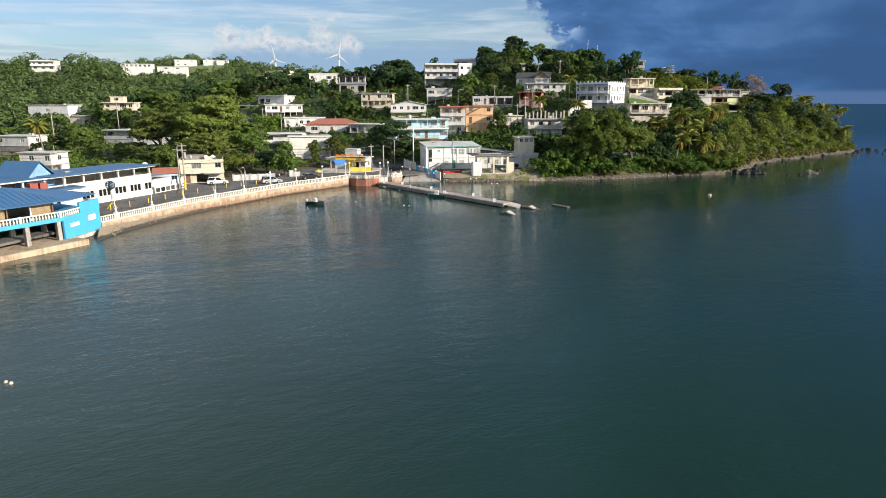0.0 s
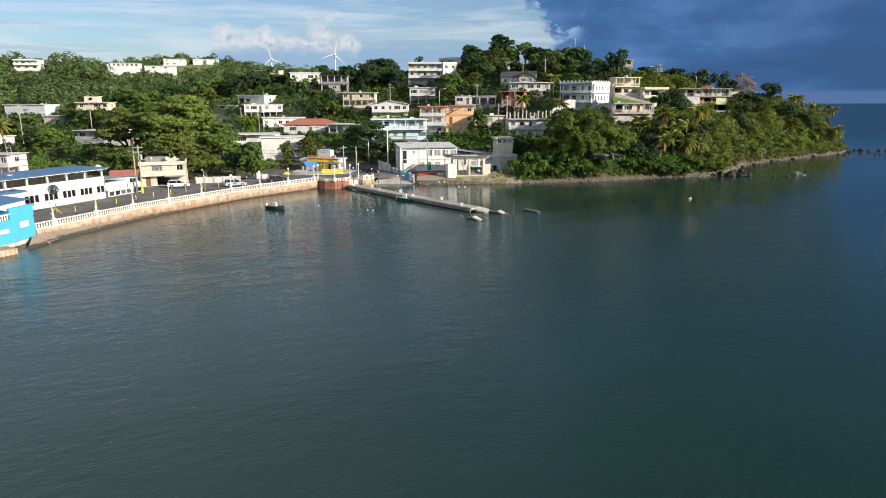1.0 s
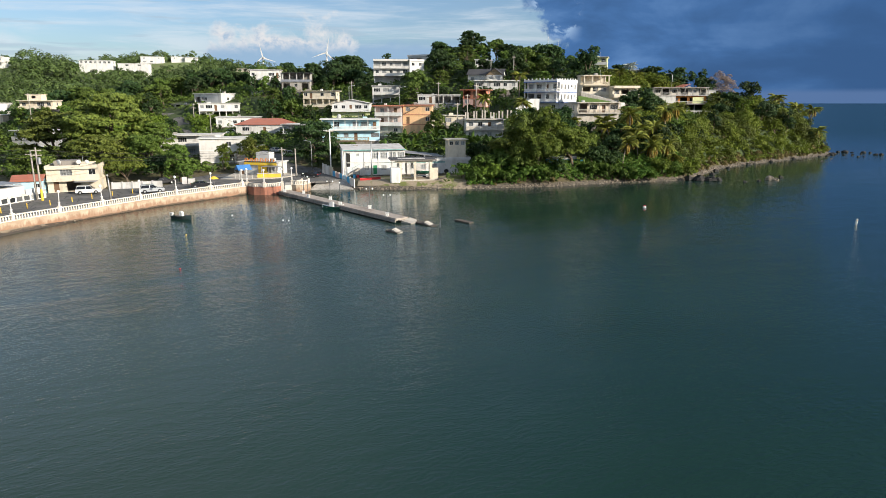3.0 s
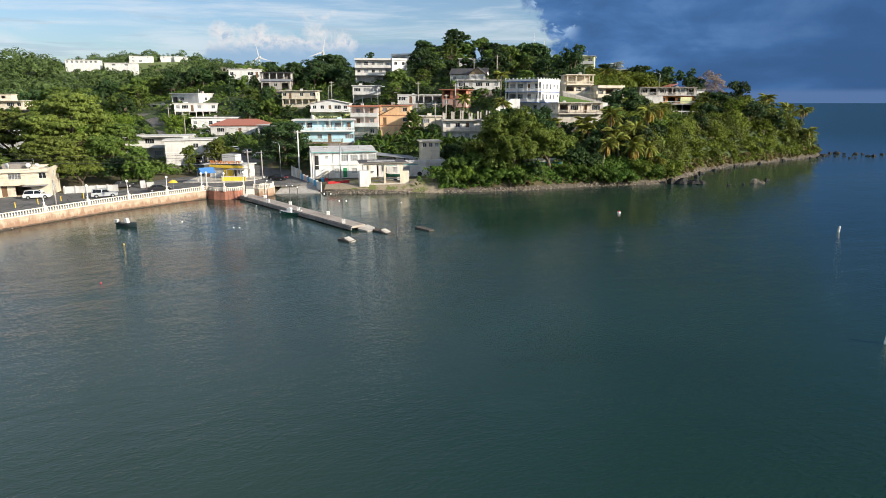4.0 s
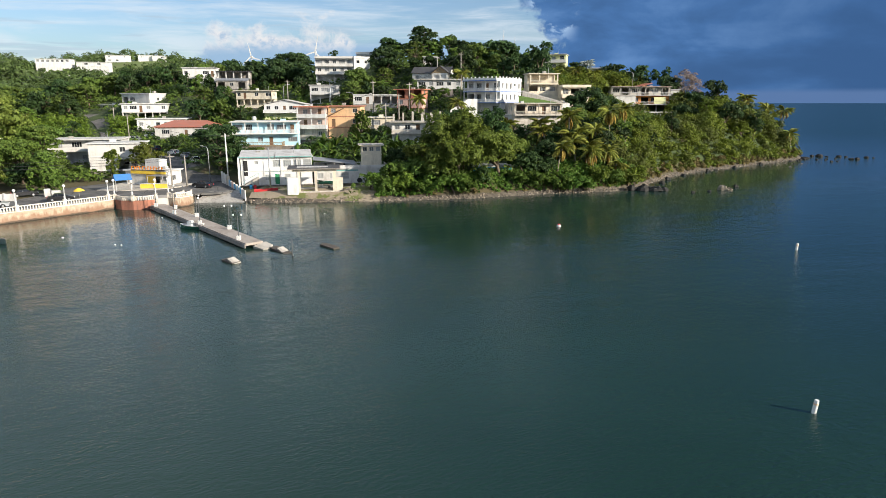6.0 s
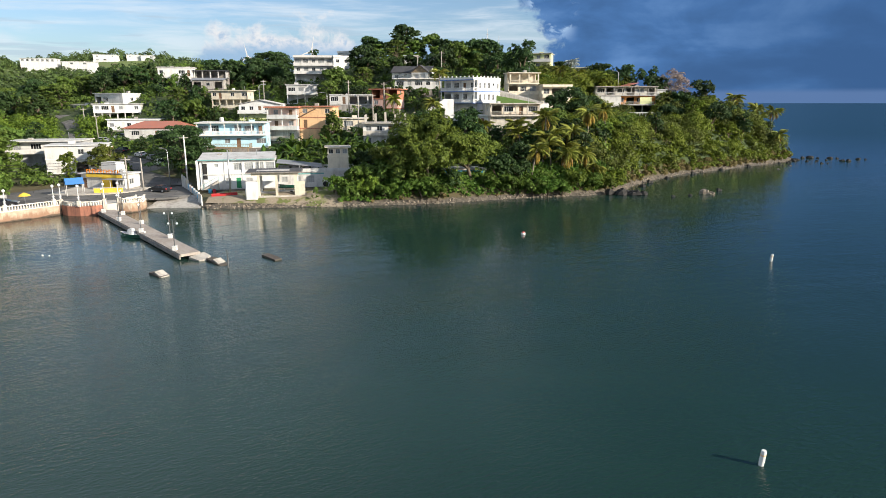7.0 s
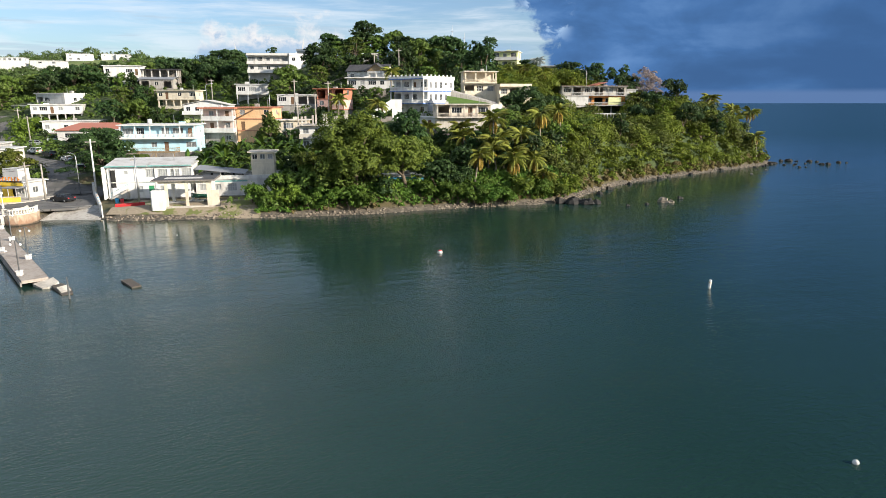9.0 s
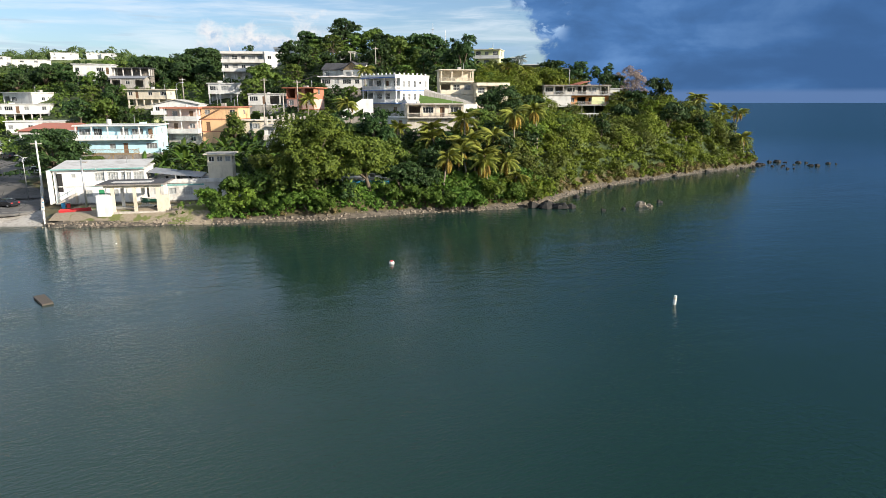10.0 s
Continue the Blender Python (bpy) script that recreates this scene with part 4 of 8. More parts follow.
    if roof in ("flat", "parapet") and name == "house" and w > 7:
        k = len(BASES)
        x, y = w * (0.2 + 0.13 * (k % 5)), depth * (0.35 + 0.1 * (k % 4))
        part("roof_box", Shape().box(x, y, z + 0.03, x + 0.7 + 0.3 * (k % 3), y + 1.0, z + 0.35 + 0.14 * (k % 4)), (PALE_GREY, CONCRETE, wall)[k % 3], root)
        if k % 2:
            x = w * (0.85 - 0.1 * (k % 3))
            part("vent_pipe", Shape().tube([(x, depth * 0.5, z), (x, depth * 0.5, z + 1.5 + 0.3 * (k % 3))], [0.06, 0.05], 6), STEEL, root)
    for i in range(tank):
        x = w * (0.3 + 0.4 * i)
        part("water_tank", Shape().tube_flat([(x, depth * 0.6, z), (x, depth * 0.6, z + 0.9), (x, depth * 0.6, z + 1.1), (x, depth * 0.6, z + 1.15)], [0.55, 0.55, 0.4, 0.2], 10), PALE_GREY, root)
    return root


def S(front="", right="", left="", **kw):
    return dict(front=front, right=right, left=left, **kw)


# ridge far inland
house("white two-storey house far off on the wooded ridge", (-270, 432), (-255.9, 435), 46.1, 10, [S("WWW"), S("wWWw", balcony=1.5, rail="solid")], WHITE_CLEAN, "parapet", drop=9)
house("long white house on the ridge with a row of windows", (-252, 515), (-229.8, 519.5), 49.2, 11, [S("------", h=3.0), S("JJJJJJJ", "w")], WHITE_CLEAN, "flat", drop=9)
house("low white house on the wooded ridge", (-226, 521), (-204.5, 525), 47.3, 9, [S("-W-W-"), ], WHITE_CLEAN, "flat", drop=9)
house("white two-storey house with a terrace on the ridge", (-246, 605), (-228.4, 609), 57.8, 11, [S("WW-", balcony=2, rail="solid"), S("w-w")], WHITE_CLEAN, "flat", drop=10)
house("plain white block house high on the grassy ridge", (-226, 622.6), (-214.8, 625.2), 58.8, 9, [S("w-")], WHITE_CLEAN, "flat", drop=9)
house("plain white block house high on the grassy ridge", (-213.5, 622.6), (-203.2, 625), 58.4, 9, [S("-w")], WHITE_CLEAN, "flat", drop=9)
house("cream house with an open gallery on the ridge", (-151, 560), (-130, 557), 45.6, 10, [S("gWgWg", h=3), ], CREAM, "flat", drop=9)
house("orange and white house at the end of the ridge", (-318, 436), (-300, 435), 42.5, 9, [S("WW-")], ORANGE, "flat", drop=9)
house("wide white flat-roofed hall among trees", (-191, 299), (-171, 296), 18.6, 10, [S("--W--", h=4)], WHITE_CLEAN, "flat", drop=9)
# valley on the landward side
yellow = house("pale yellow house with a rooftop room and balcony", (-128.3, 246), (-117.5, 247.4), 19.6, 7, [S("w-Ww", "w", h=2.8, balcony=1.2, rail="solid")], CREAM, "flat", drop=8)
part("rooftop_room", Shape().panel(Matrix.Translation((2.0, 1.6, 2.84)), 4.6, 2.0, 0.2, [(1.4, 0.7, 2.8, 1.6)]).box(2.0, 1.8, 2.84, 2.2, 5.6, 4.84).box(6.4, 1.8, 2.84, 6.6, 5.6, 4.84).box(2.0, 5.6, 2.84, 6.6, 5.8, 4.84).box(1.7, 1.3, 4.85, 6.9, 6.1, 5.0), CREAM, yellow)
house("small beige house with a square window", (-147.5, 256), (-141, 255), 14.5, 7, [S("-w-", h=3.2)], BEIGE, "flat", drop=7)
house("weathered grey concrete house with a flat roof", (-117, 222), (-103, 218.5), 10.4, 9, [S("--w"), S("W--W", "w", set=1.2, rail="solid")], PALE_GREY, "flat", drop=6)
house("low white house under trees", (-101, 209.5), (-86, 207.5), 9.4, 9, [S("w-dw", "w", h=3.2)], WHITE, "flat", drop=7)
house("grey block house set back among trees", (-140, 200), (-128, 198), 9.6, 8, [S("W-w", "w", h=3)], PALE_GREY, "flat", drop=7)
house("white cabin raised on stilts with a small window", (-101.5, 153), (-93.4, 152), 8.0, 6, [S(open=True, cols=5, h=2.6), S("-w-w", "w", h=2.9)], WHITE, "flat", trim=CONCRETE, drop=3)
# hillside on the left
house("white house with a terrace below the wooded hill crest", (-57.3, 281.8), (-45.5, 283.4), 31.7, 6, [S("w--Wd", "w", h=3.3)], WHITE_CLEAN, "flat", drop=9)
# dark concrete on the porch's back wall stands for shade under its roof
porch = house("open white porch under a dark flat roof beside the hill house", (-45.1, 284.2), (-33.5, 285.4), 30.6, 5, [S(open=True, cols=5, h=2.7, set=3.5)], CONCRETE_DARK, "flat", DARK_ROOF, trim=DARK_ROOF, drop=9, name="porch", over=0.6, col_mat=WHITE)
house("low grey house with a dark sheet roof below the porch", (-44.0, 278.6), (-33.0, 279.6), 27.0, 5, [S("gwg", "w", h=3.0)], CONCRETE, "gable", GREY_ROOF, drop=8, rise=0.7, over=0.5)
house("white house with a slanting roof edge on the slope", (-78.3, 276.2), (-66.1, 271.4), 22.3, 8, [S("gW--", "w", h=3.6)], WHITE, "flat", drop=7)
house("white house on posts with pink shutters and an outside stair", (-71.2, 260.4), (-57.0, 264.0), 18.7, 9, [S(open=True, cols=7, h=2.7), S("wWdw-w", "ww", h=2.9)], WHITE_CLEAN, "flat", trim=WHITE, drop=6)
house("low grey shed by the hill road", (-88.1, 279), (-79, 276), 18.3, 6, [S("g-", h=2.8)], PALE_GREY, "flat", drop=7)
house("low white house with square windows", (-60.8, 248.0), (-45.8, 251.4), 13.9, 9, [S("w-ww-w", "w", h=3.3)], WHITE_CLEAN, "flat", drop=7)
house("house with a faded red hipped roof and white walls", (-50.5, 237.2), (-31.5, 238.5), 11.6, 10, [S("WdW", "w", h=3)], WHITE, "hip", RED_ROOF, drop=6, rise=2.0)
house("white carport with a long sheet roof", (-33.5, 232), (-22.5, 229), 12.0, 9, [S(open=True, cols=5, h=3)], WHITE, "flat", drop=6, name="carport")
house("pale two-storey house with a teal roof edge and long balcony", (-59.6, 196.6), (-43.4, 200.4), 10.2, 9, [S("-W-", "ww", "-w", h=3.2), S("JW-J", "ww", "ww", balcony=1.5, rail="solid")], PALE_GREY, "flat", trim=WHITE, drop=4, rail_mat=WHITE)
house("white two-storey block house with an open carport below", (-44.6, 186.4), (-33.2, 189.4), 9.9, 8, [S("--gg", "g-g", h=3.2), S("--w-", "w-s", "w-", h=3.1)], WHITE, "flat", trim=WHITE_CLEAN, drop=4)
house("beige house with an open columned ground floor", (-33.3, 266.5), (-20.6, 265.4), 23.2, 6, [S(open=True, cols=6, h=3.0, rail="solid"), S("wd-w-W", "w", h=2.9)], CREAM, "flat", drop=7, over=0.7)
house("white gabled house with a long balcony", (-20.2, 253.3), (-6.6, 253.2), 18.6, 7, [S("w-w", "w", h=3, mat=PALE_YELLOW), S("wwdWw", "w-", h=2.8, balcony=1.5, rail="solid")], WHITE_CLEAN, "gable_front", ROOF_FLAT, drop=6, rise=1.3)
house("light blue two-storey house with a white wraparound balcony", (-14.6, 200.0), (1.5, 202.4), 14.5, 9, [S("w-wd-W", "w", "w", h=3.1), S("WJ-JWd", "w", "W", h=3.0, balcony=1.6, rail="bal", cols=6)], LIGHT_BLUE, "flat", trim=WHITE_CLEAN, drop=7, over=0.5, rail_mat=WHITE_CLEAN, tank=1)
pink_house = house("pink house with white balconies and an orange roof edge", (-0.6, 214), (7.4, 213.2), 18.1, 10, [S("-w", h=3, mat=CONCRETE_LIGHT), S("dw", "w", h=2.9, balcony=1.5, rail="solid", cols=3), S("wd", "w", h=2.9, balcony=1.5, rail="solid", cols=3)], paint("pale_pink_paint", (0.74, 0.58, 0.50), 0.3), "flat", TERRACOTTA, trim=WHITE, drop=7, over=0.6)
part("roof_edge", Shape().box(-0.72, -1.82, 8.56, 8.75, 10.7, 8.9), TERRACOTTA, pink_house, "terracotta roof edge")
orange_house = house("orange two-storey house with an outside stair", (7.7, 213.6), (16.6, 213.4), 18.3, 9, [S("--w", "w", h=3), S("d-w", "w", h=2.9), S("w-w", "w", h=2.8)], ORANGE, "flat", TERRACOTTA, trim=TERRACOTTA, drop=7, over=0.5)
part("outside_stair", Shape().beam((-0.3, -0.9, 5.6), (4.6, -0.9, 8.1), 1.0, 0.22), BROWN, orange_house)
part("stair_rail", Shape().beam((-0.3, -1.4, 6.5), (4.6, -1.4, 9.0), 0.07), BROWN, orange_house)
house("white three-storey villa with balconies on the hilltop", (-7.6, 282), (6.4, 283), 35.2, 6, [S(open=True, cols=5, h=3), S("wJwwJ", "ww", h=2.9, balcony=1.2, rail="solid"), S("WJwWJ", "ww", h=2.9, balcony=1.2, rail="solid")], WHITE, "parapet", drop=8, over=0.7)
house("bright corner wing of the white hilltop villa", (6.9, 281.6), (12.6, 284.4), 35.2, 6, [S(open=True, cols=3, h=3), S("ww", "ww", h=2.9), S("ww", "ww", h=2.9)], WHITE_CLEAN, "parapet", drop=8, over=0.3)
house("small white house on the crest with an arched porch", (5.2, 304), (15, 300), 38.3, 7, [S("gg-", h=3.2)], WHITE_CLEAN, "parapet", drop=8)
house("grey concrete house raised on tall columns", (-6.3, 262), (3.8, 262.6), 25.0, 6, [S(open=True, cols=4, h=3.1), S("WWw", "w", h=3.1, mat=PALE_GREY, rail="solid")], PALE_GREY, "flat", drop=8)
house("long white house with an arcaded porch on a retaining wall", (11.3, 242), (26.0, 242), 21.6, 6, [S("", h=2.6, mat=CONCRETE), S("Wdggg", "w", h=2.9)], WHITE, "flat", drop=7, over=0.2)
house("terracotta house with an arched red porch", (26.2, 222.5), (33.4, 220.5), 22.9, 6, [S("wdw", h=2.6, mat=PINK), S("gdg", "w", h=2.6)], TERRACOTTA, "flat", TERRACOTTA, drop=8, over=0.8)
house("low beige house with dark square windows", (16.4, 209.5), (25.8, 210.3), 15.3, 6, [S("wW-", "w", h=2.9)], CREAM, "flat", drop=8)
unfinished = house("half-built grey concrete house with bare columns on top", (26.2, 198.4), (36.8, 199), 14.5, 7, [S("w-w-", "w", "ww", h=2.8), S("wwd-", "w", "ww", h=2.9, balcony=0.9, rail="solid")], WHITE, "flat", CONCRETE, trim=CONCRETE_LIGHT, drop=7, over=0.3)
for i in range(6):
    for j in range(2):
        x, y = 0.5 + 2.45 * i, 0.6 + 6.2 * j
        part("column", Shape().box(x - 0.2, y - 0.2, 5.73, x + 0.2, y + 0.2, 7.5 + 0.3 * ((i * 7 + j * 3) % 3)), CONCRETE_LIGHT, unfinished)
gabled = house("house with a dark gabled roof and brown timber gable", (29.4, 261), (42.0, 257.5), 28.9, 7, [S("w-ww", "w", h=2.9)], WHITE, "gable", DARK_ROOF, drop=8, rise=2.0)
front_room = part("gable_room", Shape().panel(Matrix.Translation((7.4, -1.6, 0)), 5.6, 2.7, 0.2, [(0.6, 0.9, 2.4, 2.1), (3.0, 0.9, 5.0, 2.1)]).box(7.4, -1.4, 0, 7.6, 0.1, 2.7).box(12.8, -1.4, 0, 13.0, 0.1, 2.7).box(7.6, -1.35, 0.8, 12.8, -1.3, 2.2), WHITE, gabled)
part("timber_gable", Shape().prism([(7.4, -1.6), (13.0, -1.6), (13.0, -1.5), (7.4, -1.5)], 2.7, 2.75).face((7.4, -1.58, 2.75), (13.0, -1.58, 2.75), (10.2, -1.58, 5.0)), TIMBER, gabled, "brown timber gable")
part("gable_roof", Shape().beam((10.2, -0.2, 5.12), (6.7, -0.2, 2.5), 3.6, 0.16), DARK_ROOF, gabled)
part("gable_roof", Shape().beam((10.2, -0.2, 5.12), (13.7, -0.2, 2.5), 3.6, 0.16), DARK_ROOF, gabled)
house("small white house half hidden by the summit trees", (33.0, 277), (37.5, 276.5), 35.4, 5, [S("w-w", "w", h=2.8)], WHITE, "flat", drop=6)
BASES.pop()
house("low white house with a long shaded veranda", (31.5, 244), (46.0, 244.6), 26.4, 6, [S("WwWww", "w", h=3)], PALE_GREY, "flat", trim=WHITE, drop=8, over=0.9)
# crown of the headland
villa = house("big white villa with blue trim and two long balconies", (46.4, 222.7), (55.1, 214.6), 25.2, 10, [S("w-w", "--", h=3.0, mat=WHITE), S("gJJj", "jjjjs", h=3.0, balcony=1.6, rail="bal", cols=4), S("JJdJ", "jjjsj", h=3.0, balcony=1.6, rail="bal", cols=4)], WHITE_CLEAN, "parapet", trim=WHITE_CLEAN, rail_mat=WHITE_CLEAN, drop=8, over=0.8, col_mat=WHITE_CLEAN)
for z in (5.9, 2.9):
    part("blue_band", Shape().box(-0.14, -1.765, z - 0.12, 12.05, -1.722, z + 0.1), BLUE_TRIM, villa)
    part("blue_band", Shape().box(12.012, -1.72, z - 0.12, 12.055, 9.9, z + 0.1), BLUE_TRIM, villa)
part("blue_band", Shape().box(-0.14, -1.865, 8.78, 12.05, -1.822, 9.0), BLUE_TRIM, villa)
for i in range(9):
    part("parapet_block", Shape().box(-0.1 + 1.45 * i, -1.82, 9.56, 0.3 + 1.45 * i, -1.6, 9.95), WHITE_CLEAN, villa)
for i in range(7):
    part("parapet_block", Shape().box(11.8, -0.4 + 1.5 * i, 9.56, 12.0, 0.0 + 1.5 * i, 9.95), WHITE_CLEAN, villa)
house("beige villa with an open columned top terrace", (65.0, 226.6), (73.6, 227.8), 27.5, 6, [S("", "", h=3), S("gJJ", "w", h=3, rail="solid", set=1.0), S(open=True, cols=4, h=3.0, rail="metal")], CREAM, "flat", trim=CREAM, drop=8, over=0.4)
house("cream house wing with a railed terrace", (74.0, 225), (82.4, 226.2), 23.6, 6, [S("w--", h=3), S("JgW", "w", h=2.9, balcony=1.2, rail="solid")], CREAM, "parapet", drop=8)
house("weathered pale concrete house hung over the slope", (57.2, 198), (69.3, 199.6), 19.1, 6.5, [S("", "", h=2.8, mat=CONCRETE_LIGHT), S("gWdW", "-w-", "w", h=2.9, balcony=1.0, rail="metal", cols=5)], paint("pale_beige_paint", (0.66, 0.57, 0.46), 0.75), "flat", CONCRETE, trim=CONCRETE_LIGHT, drop=6, over=0.5)
house("low white house behind a dark tree", (48.5, 206), (57, 200.5), 16.2, 6, [S("w-d", "w", h=2.9), ], WHITE_CLEAN, "flat", drop=5)
house("yellow-green two-storey house on the crest", (77.5, 283), (86, 280.5), 36.6, 8, [S("wJw", "J", h=2.9, balcony=1, rail="solid"), S("JwJ", "J", h=2.9, balcony=1, rail="solid")], PALE_YELLOW, "flat", trim=WHITE, drop=8)
house("white house with a solid balcony among trees", (90.5, 282.5), (99.6, 281), 31.6, 8, [S("-W-", h=2.9, balcony=1.2, rail="solid"), S("WgW", "w", h=2.7, balcony=1.6, rail="solid")], WHITE_CLEAN, "flat", drop=8)
rh = house("weathered house with a white upper gallery and orange lower wall", (97, 256), (117, 256), 24.3, 9, [S(open=True, cols=6, h=3.2), S("--WgW-", "w", h=3.0, mat=DEEP_ORANGE, rail="metal", balcony=1.2), S("WgWgWg", "gg", h=2.9, balcony=1.4, rail="metal", cols=8)], paint("grimy_white_paint", (0.56, 0.52, 0.46), 0.8), "flat", RED_ROOF, trim=CONCRETE, drop=6, over=0.3, rail_mat=PALE_GREY)
part("white_wall", Shape().box(-0.3, -1.3, 2.6, 8.2, -1.12, 6.1), WHITE, rh, "white graffitied wall")
part("side_room", Shape().box(20.1, 0.5, 4.6, 23.5, 7.5, 8.0), WHITE, rh)
part("side_roof", Shape().box(19.9, 0.1, 8.0, 23.9, 7.8, 8.2), PALE_GREY, rh)
part("cream_panel", Shape().box(14.5, -1.25, 3.4, 18.5, -1.13, 5.6), PALE_YELLOW, rh)
part("tin_sheet", Shape().beam((9, -1.0, 9.2), (14, 4, 10.3), 3.0, 0.08), RED_ROOF, rh, "rusty red roof sheets")

FOOTPRINTS.append((39, 205, -0.3, 12, 8))

# ---- waterfront buildings ----
def framed(x, y, z, yaw):
    return Matrix.Translation((x, y, z)) @ Matrix.Rotation(radians(yaw), 4, "Z")


pav = thing("pavilion", "blue waterfront pavilion on concrete pillars with a blue sheet roof", "pavilion", framed(-53.4, 87.3, 0, 62.7))
part("platform", Shape().box(-45, -2.7, -1.5, 1.9, 12, 0.8), concrete("tan_platform", (0.46, 0.37, 0.26), 0.7, (0.17, 0.09, 0.05)), pav, "pale concrete platform at the water")
part("deck", Shape().prism([(-45, -0.15), (0.3, -0.15), (7.5, 2.5), (7.5, 13), (-45, 13)], 3.45, 4.0), SKY_BLUE, pav)
for k in range(9):
    for row in (0.2, 3.6):
        part("pillar", Shape().box(-0.65 - 4.3 * k, row - 0.25, 0.8, -0.1 - 4.3 * k, row + 0.3, 3.45), CONCRETE, pav)
part("back_wall", Shape().box(-45, 9.0, 0.8, 6, 9.3, 3.45), CONCRETE_DARK, pav)
part("blue_wall", Shape().prism([(0.35, 0.0), (7.6, 2.62), (7.5, 2.9), (0.25, 0.28)], 0.85, 3.449), SKY_BLUE, pav, "bright blue painted wall")
part("blue_wall", Shape().prism([(3.6, 1.12), (7.65, 2.6), (7.55, 2.9), (3.5, 1.42)], 4.0, 5.5), SKY_BLUE, pav, "bright blue painted wall")
part("plinth", Shape().prism([(0.5, -0.3), (7.9, 2.4), (7.5, 3.2), (0.2, 0.6)], -1.0, 0.84), CONCRETE_LIGHT, pav)
m_bw = Matrix.Translation((0.35, 0.0, 0)) @ Matrix.Rotation(math.atan2(2.62, 7.25), 4, "Z")
part("sign_plate", Shape().box(1.2, -0.06, 2.3, 3.0, -0.003, 2.85, m_bw), WHITE_CLEAN, pav)
vent = part("vent", Shape().box(5.0, -0.07, 2.55, 6.6, -0.003, 3.4, m_bw), WHITE, pav, "white louvred vent")
for k in range(4):
    part("slat", Shape().box(5.15, -0.11, 2.68 + 0.17 * k, 6.45, -0.072, 2.76 + 0.17 * k, m_bw), WHITE_CLEAN, vent)
pav_line = [(-45, 0.0), (0.3, 0.0), (3.5, 1.15)]
for x, y, a in along(pav_line, 0.42, 6.0):
    part("baluster", baluster_shape, None, pav, at=pose(x, y, 4.0, 0, 0, math.degrees(a)))
part("top_rail", strip(pav_line, -0.14, 0.14, 4.68, 4.84), BALUSTER, pav)
for k in range(8):
    part("rail_post", Shape().box(-0.2 - 5.4 * k, -0.17, 4.0, 0.14 - 5.4 * k, 0.17, 4.9), BALUSTER, pav)
for k in range(14):
    part("roof_post", Shape().box(-0.6 - 3.0 * k, 0.7, 4.0, -0.42 - 3.0 * k, 0.88, 6.3), WHITE if k % 2 else BROWN, pav)
    if k % 3 != 1:
        part("shutter", Shape().box(-3.3 - 3.0 * k, 0.9, 4.0, -0.7 - 3.0 * k, 1.02, 6.0), TIMBER, pav, "brown timber shop shutter")
# shaded counter wall under the roof, with stacked chairs seen as dark timber
part("inner_wall", Shape().box(-45, 6.2, 4.0, 3, 6.4, 6.0), TIMBER, pav)
EZ = 6.2
roof = Shape()
e = [(-45, -0.45), (1.2, -0.45), (7.2, 2.4), (7.2, 12.5), (-45, 12.5)]
r0, r1 = (-45, 6.0, 8.4), (-4.5, 6.0, 8.4)
lo, hi = [(x, y, EZ) for x, y in e], [(x, y, EZ + 0.12) for x, y in e]
roof.face(*reversed(lo))
for i in range(5):
    roof.face(lo[i], lo[(i + 1) % 5], hi[(i + 1) % 5], hi[i])
roof.face(hi[0], hi[1], r1, r0).face(hi[1], hi[2], r1).face(hi[2], hi[3], r1).face(hi[3], hi[4], r0, r1).face(hi[4], hi[0], r0)
pav_roof = part("roof", roof, BLUE_ROOF, pav, "blue ribbed sheet roof")
for k in range(60):
    x = -44.6 + 0.75 * k
    if x < 0.9:
        t = 1.0 if x < -4.5 else max(0.05, (1.2 - x) / 5.7)
        a, b = Vector((x, -0.45, EZ + 0.13)), Vector((x, -0.45 + 6.45 * t, EZ + 0.13 + 2.08 * t))
        part("rib", Shape().beam(a, b, 0.06, 0.07), BLUE_ROOF, pav_roof)
FOOTPRINTS.append((-73, 46, radians(62.7), 52, 14))
bins = thing("gas_tank", "two red boxes standing on the pavilion roof terrace", "roof box", framed(-66.4, 101.6, 5.63, 62))
BIN_RED = paint("brick_red_box", (0.30, 0.06, 0.04), 0.5)
part("box", Shape().box(0, 0, 0, 1.3, 1.0, 1.25), BIN_RED, bins)
part("box", Shape().box(1.6, 0, 0, 2.8, 1.0, 1.2), BIN_RED, bins)
house("light blue building with a steep blue sheet gable roof", (-68.9, 105), (-67.8, 110.6), 7.3, 6.5, [S("", "", h=5.6)], SIDING, "gable_front", BLUE_ROOF, drop=1, rise=2.5, over=0.25)
house("blue-roofed kitchen wing beside the pavilion", (-66, 101), (-62.0, 108.4), 5.6, 6, [S("vv-", "vv", h=3.9)], WHITE, "flat", BLUE_ROOF, trim=BLUE_ROOF, drop=1, pane_mat=TINTED)
rest_house = house("long white restaurant with an open blue-roofed upper terrace", (-69.2, 98.5), (-58.4, 126.8), 7.35, 8, [S("vvv-vvv-vvv-vvv-vvv-vvv-vvv-vvv-vv", "w", h=3.3), S(open=True, cols=9, h=2.4, rail="solid", mat=CONCRETE_DARK)], WHITE, "flat", BLUE_ROOF, trim=WHITE, drop=1, over=0.6, pane_mat=TINTED)
part("blue_roof", Shape().box(8, -0.9, 5.72, 31.2, 8.6, 5.86), BLUE_ROOF, rest_house, "blue sheet roof over the terrace")
bow = thing("restaurant_bow", "white stepped bow-shaped terrace end of the restaurant", "terrace", framed(-58.2, 127.4, ROAD_Z, 69.1))
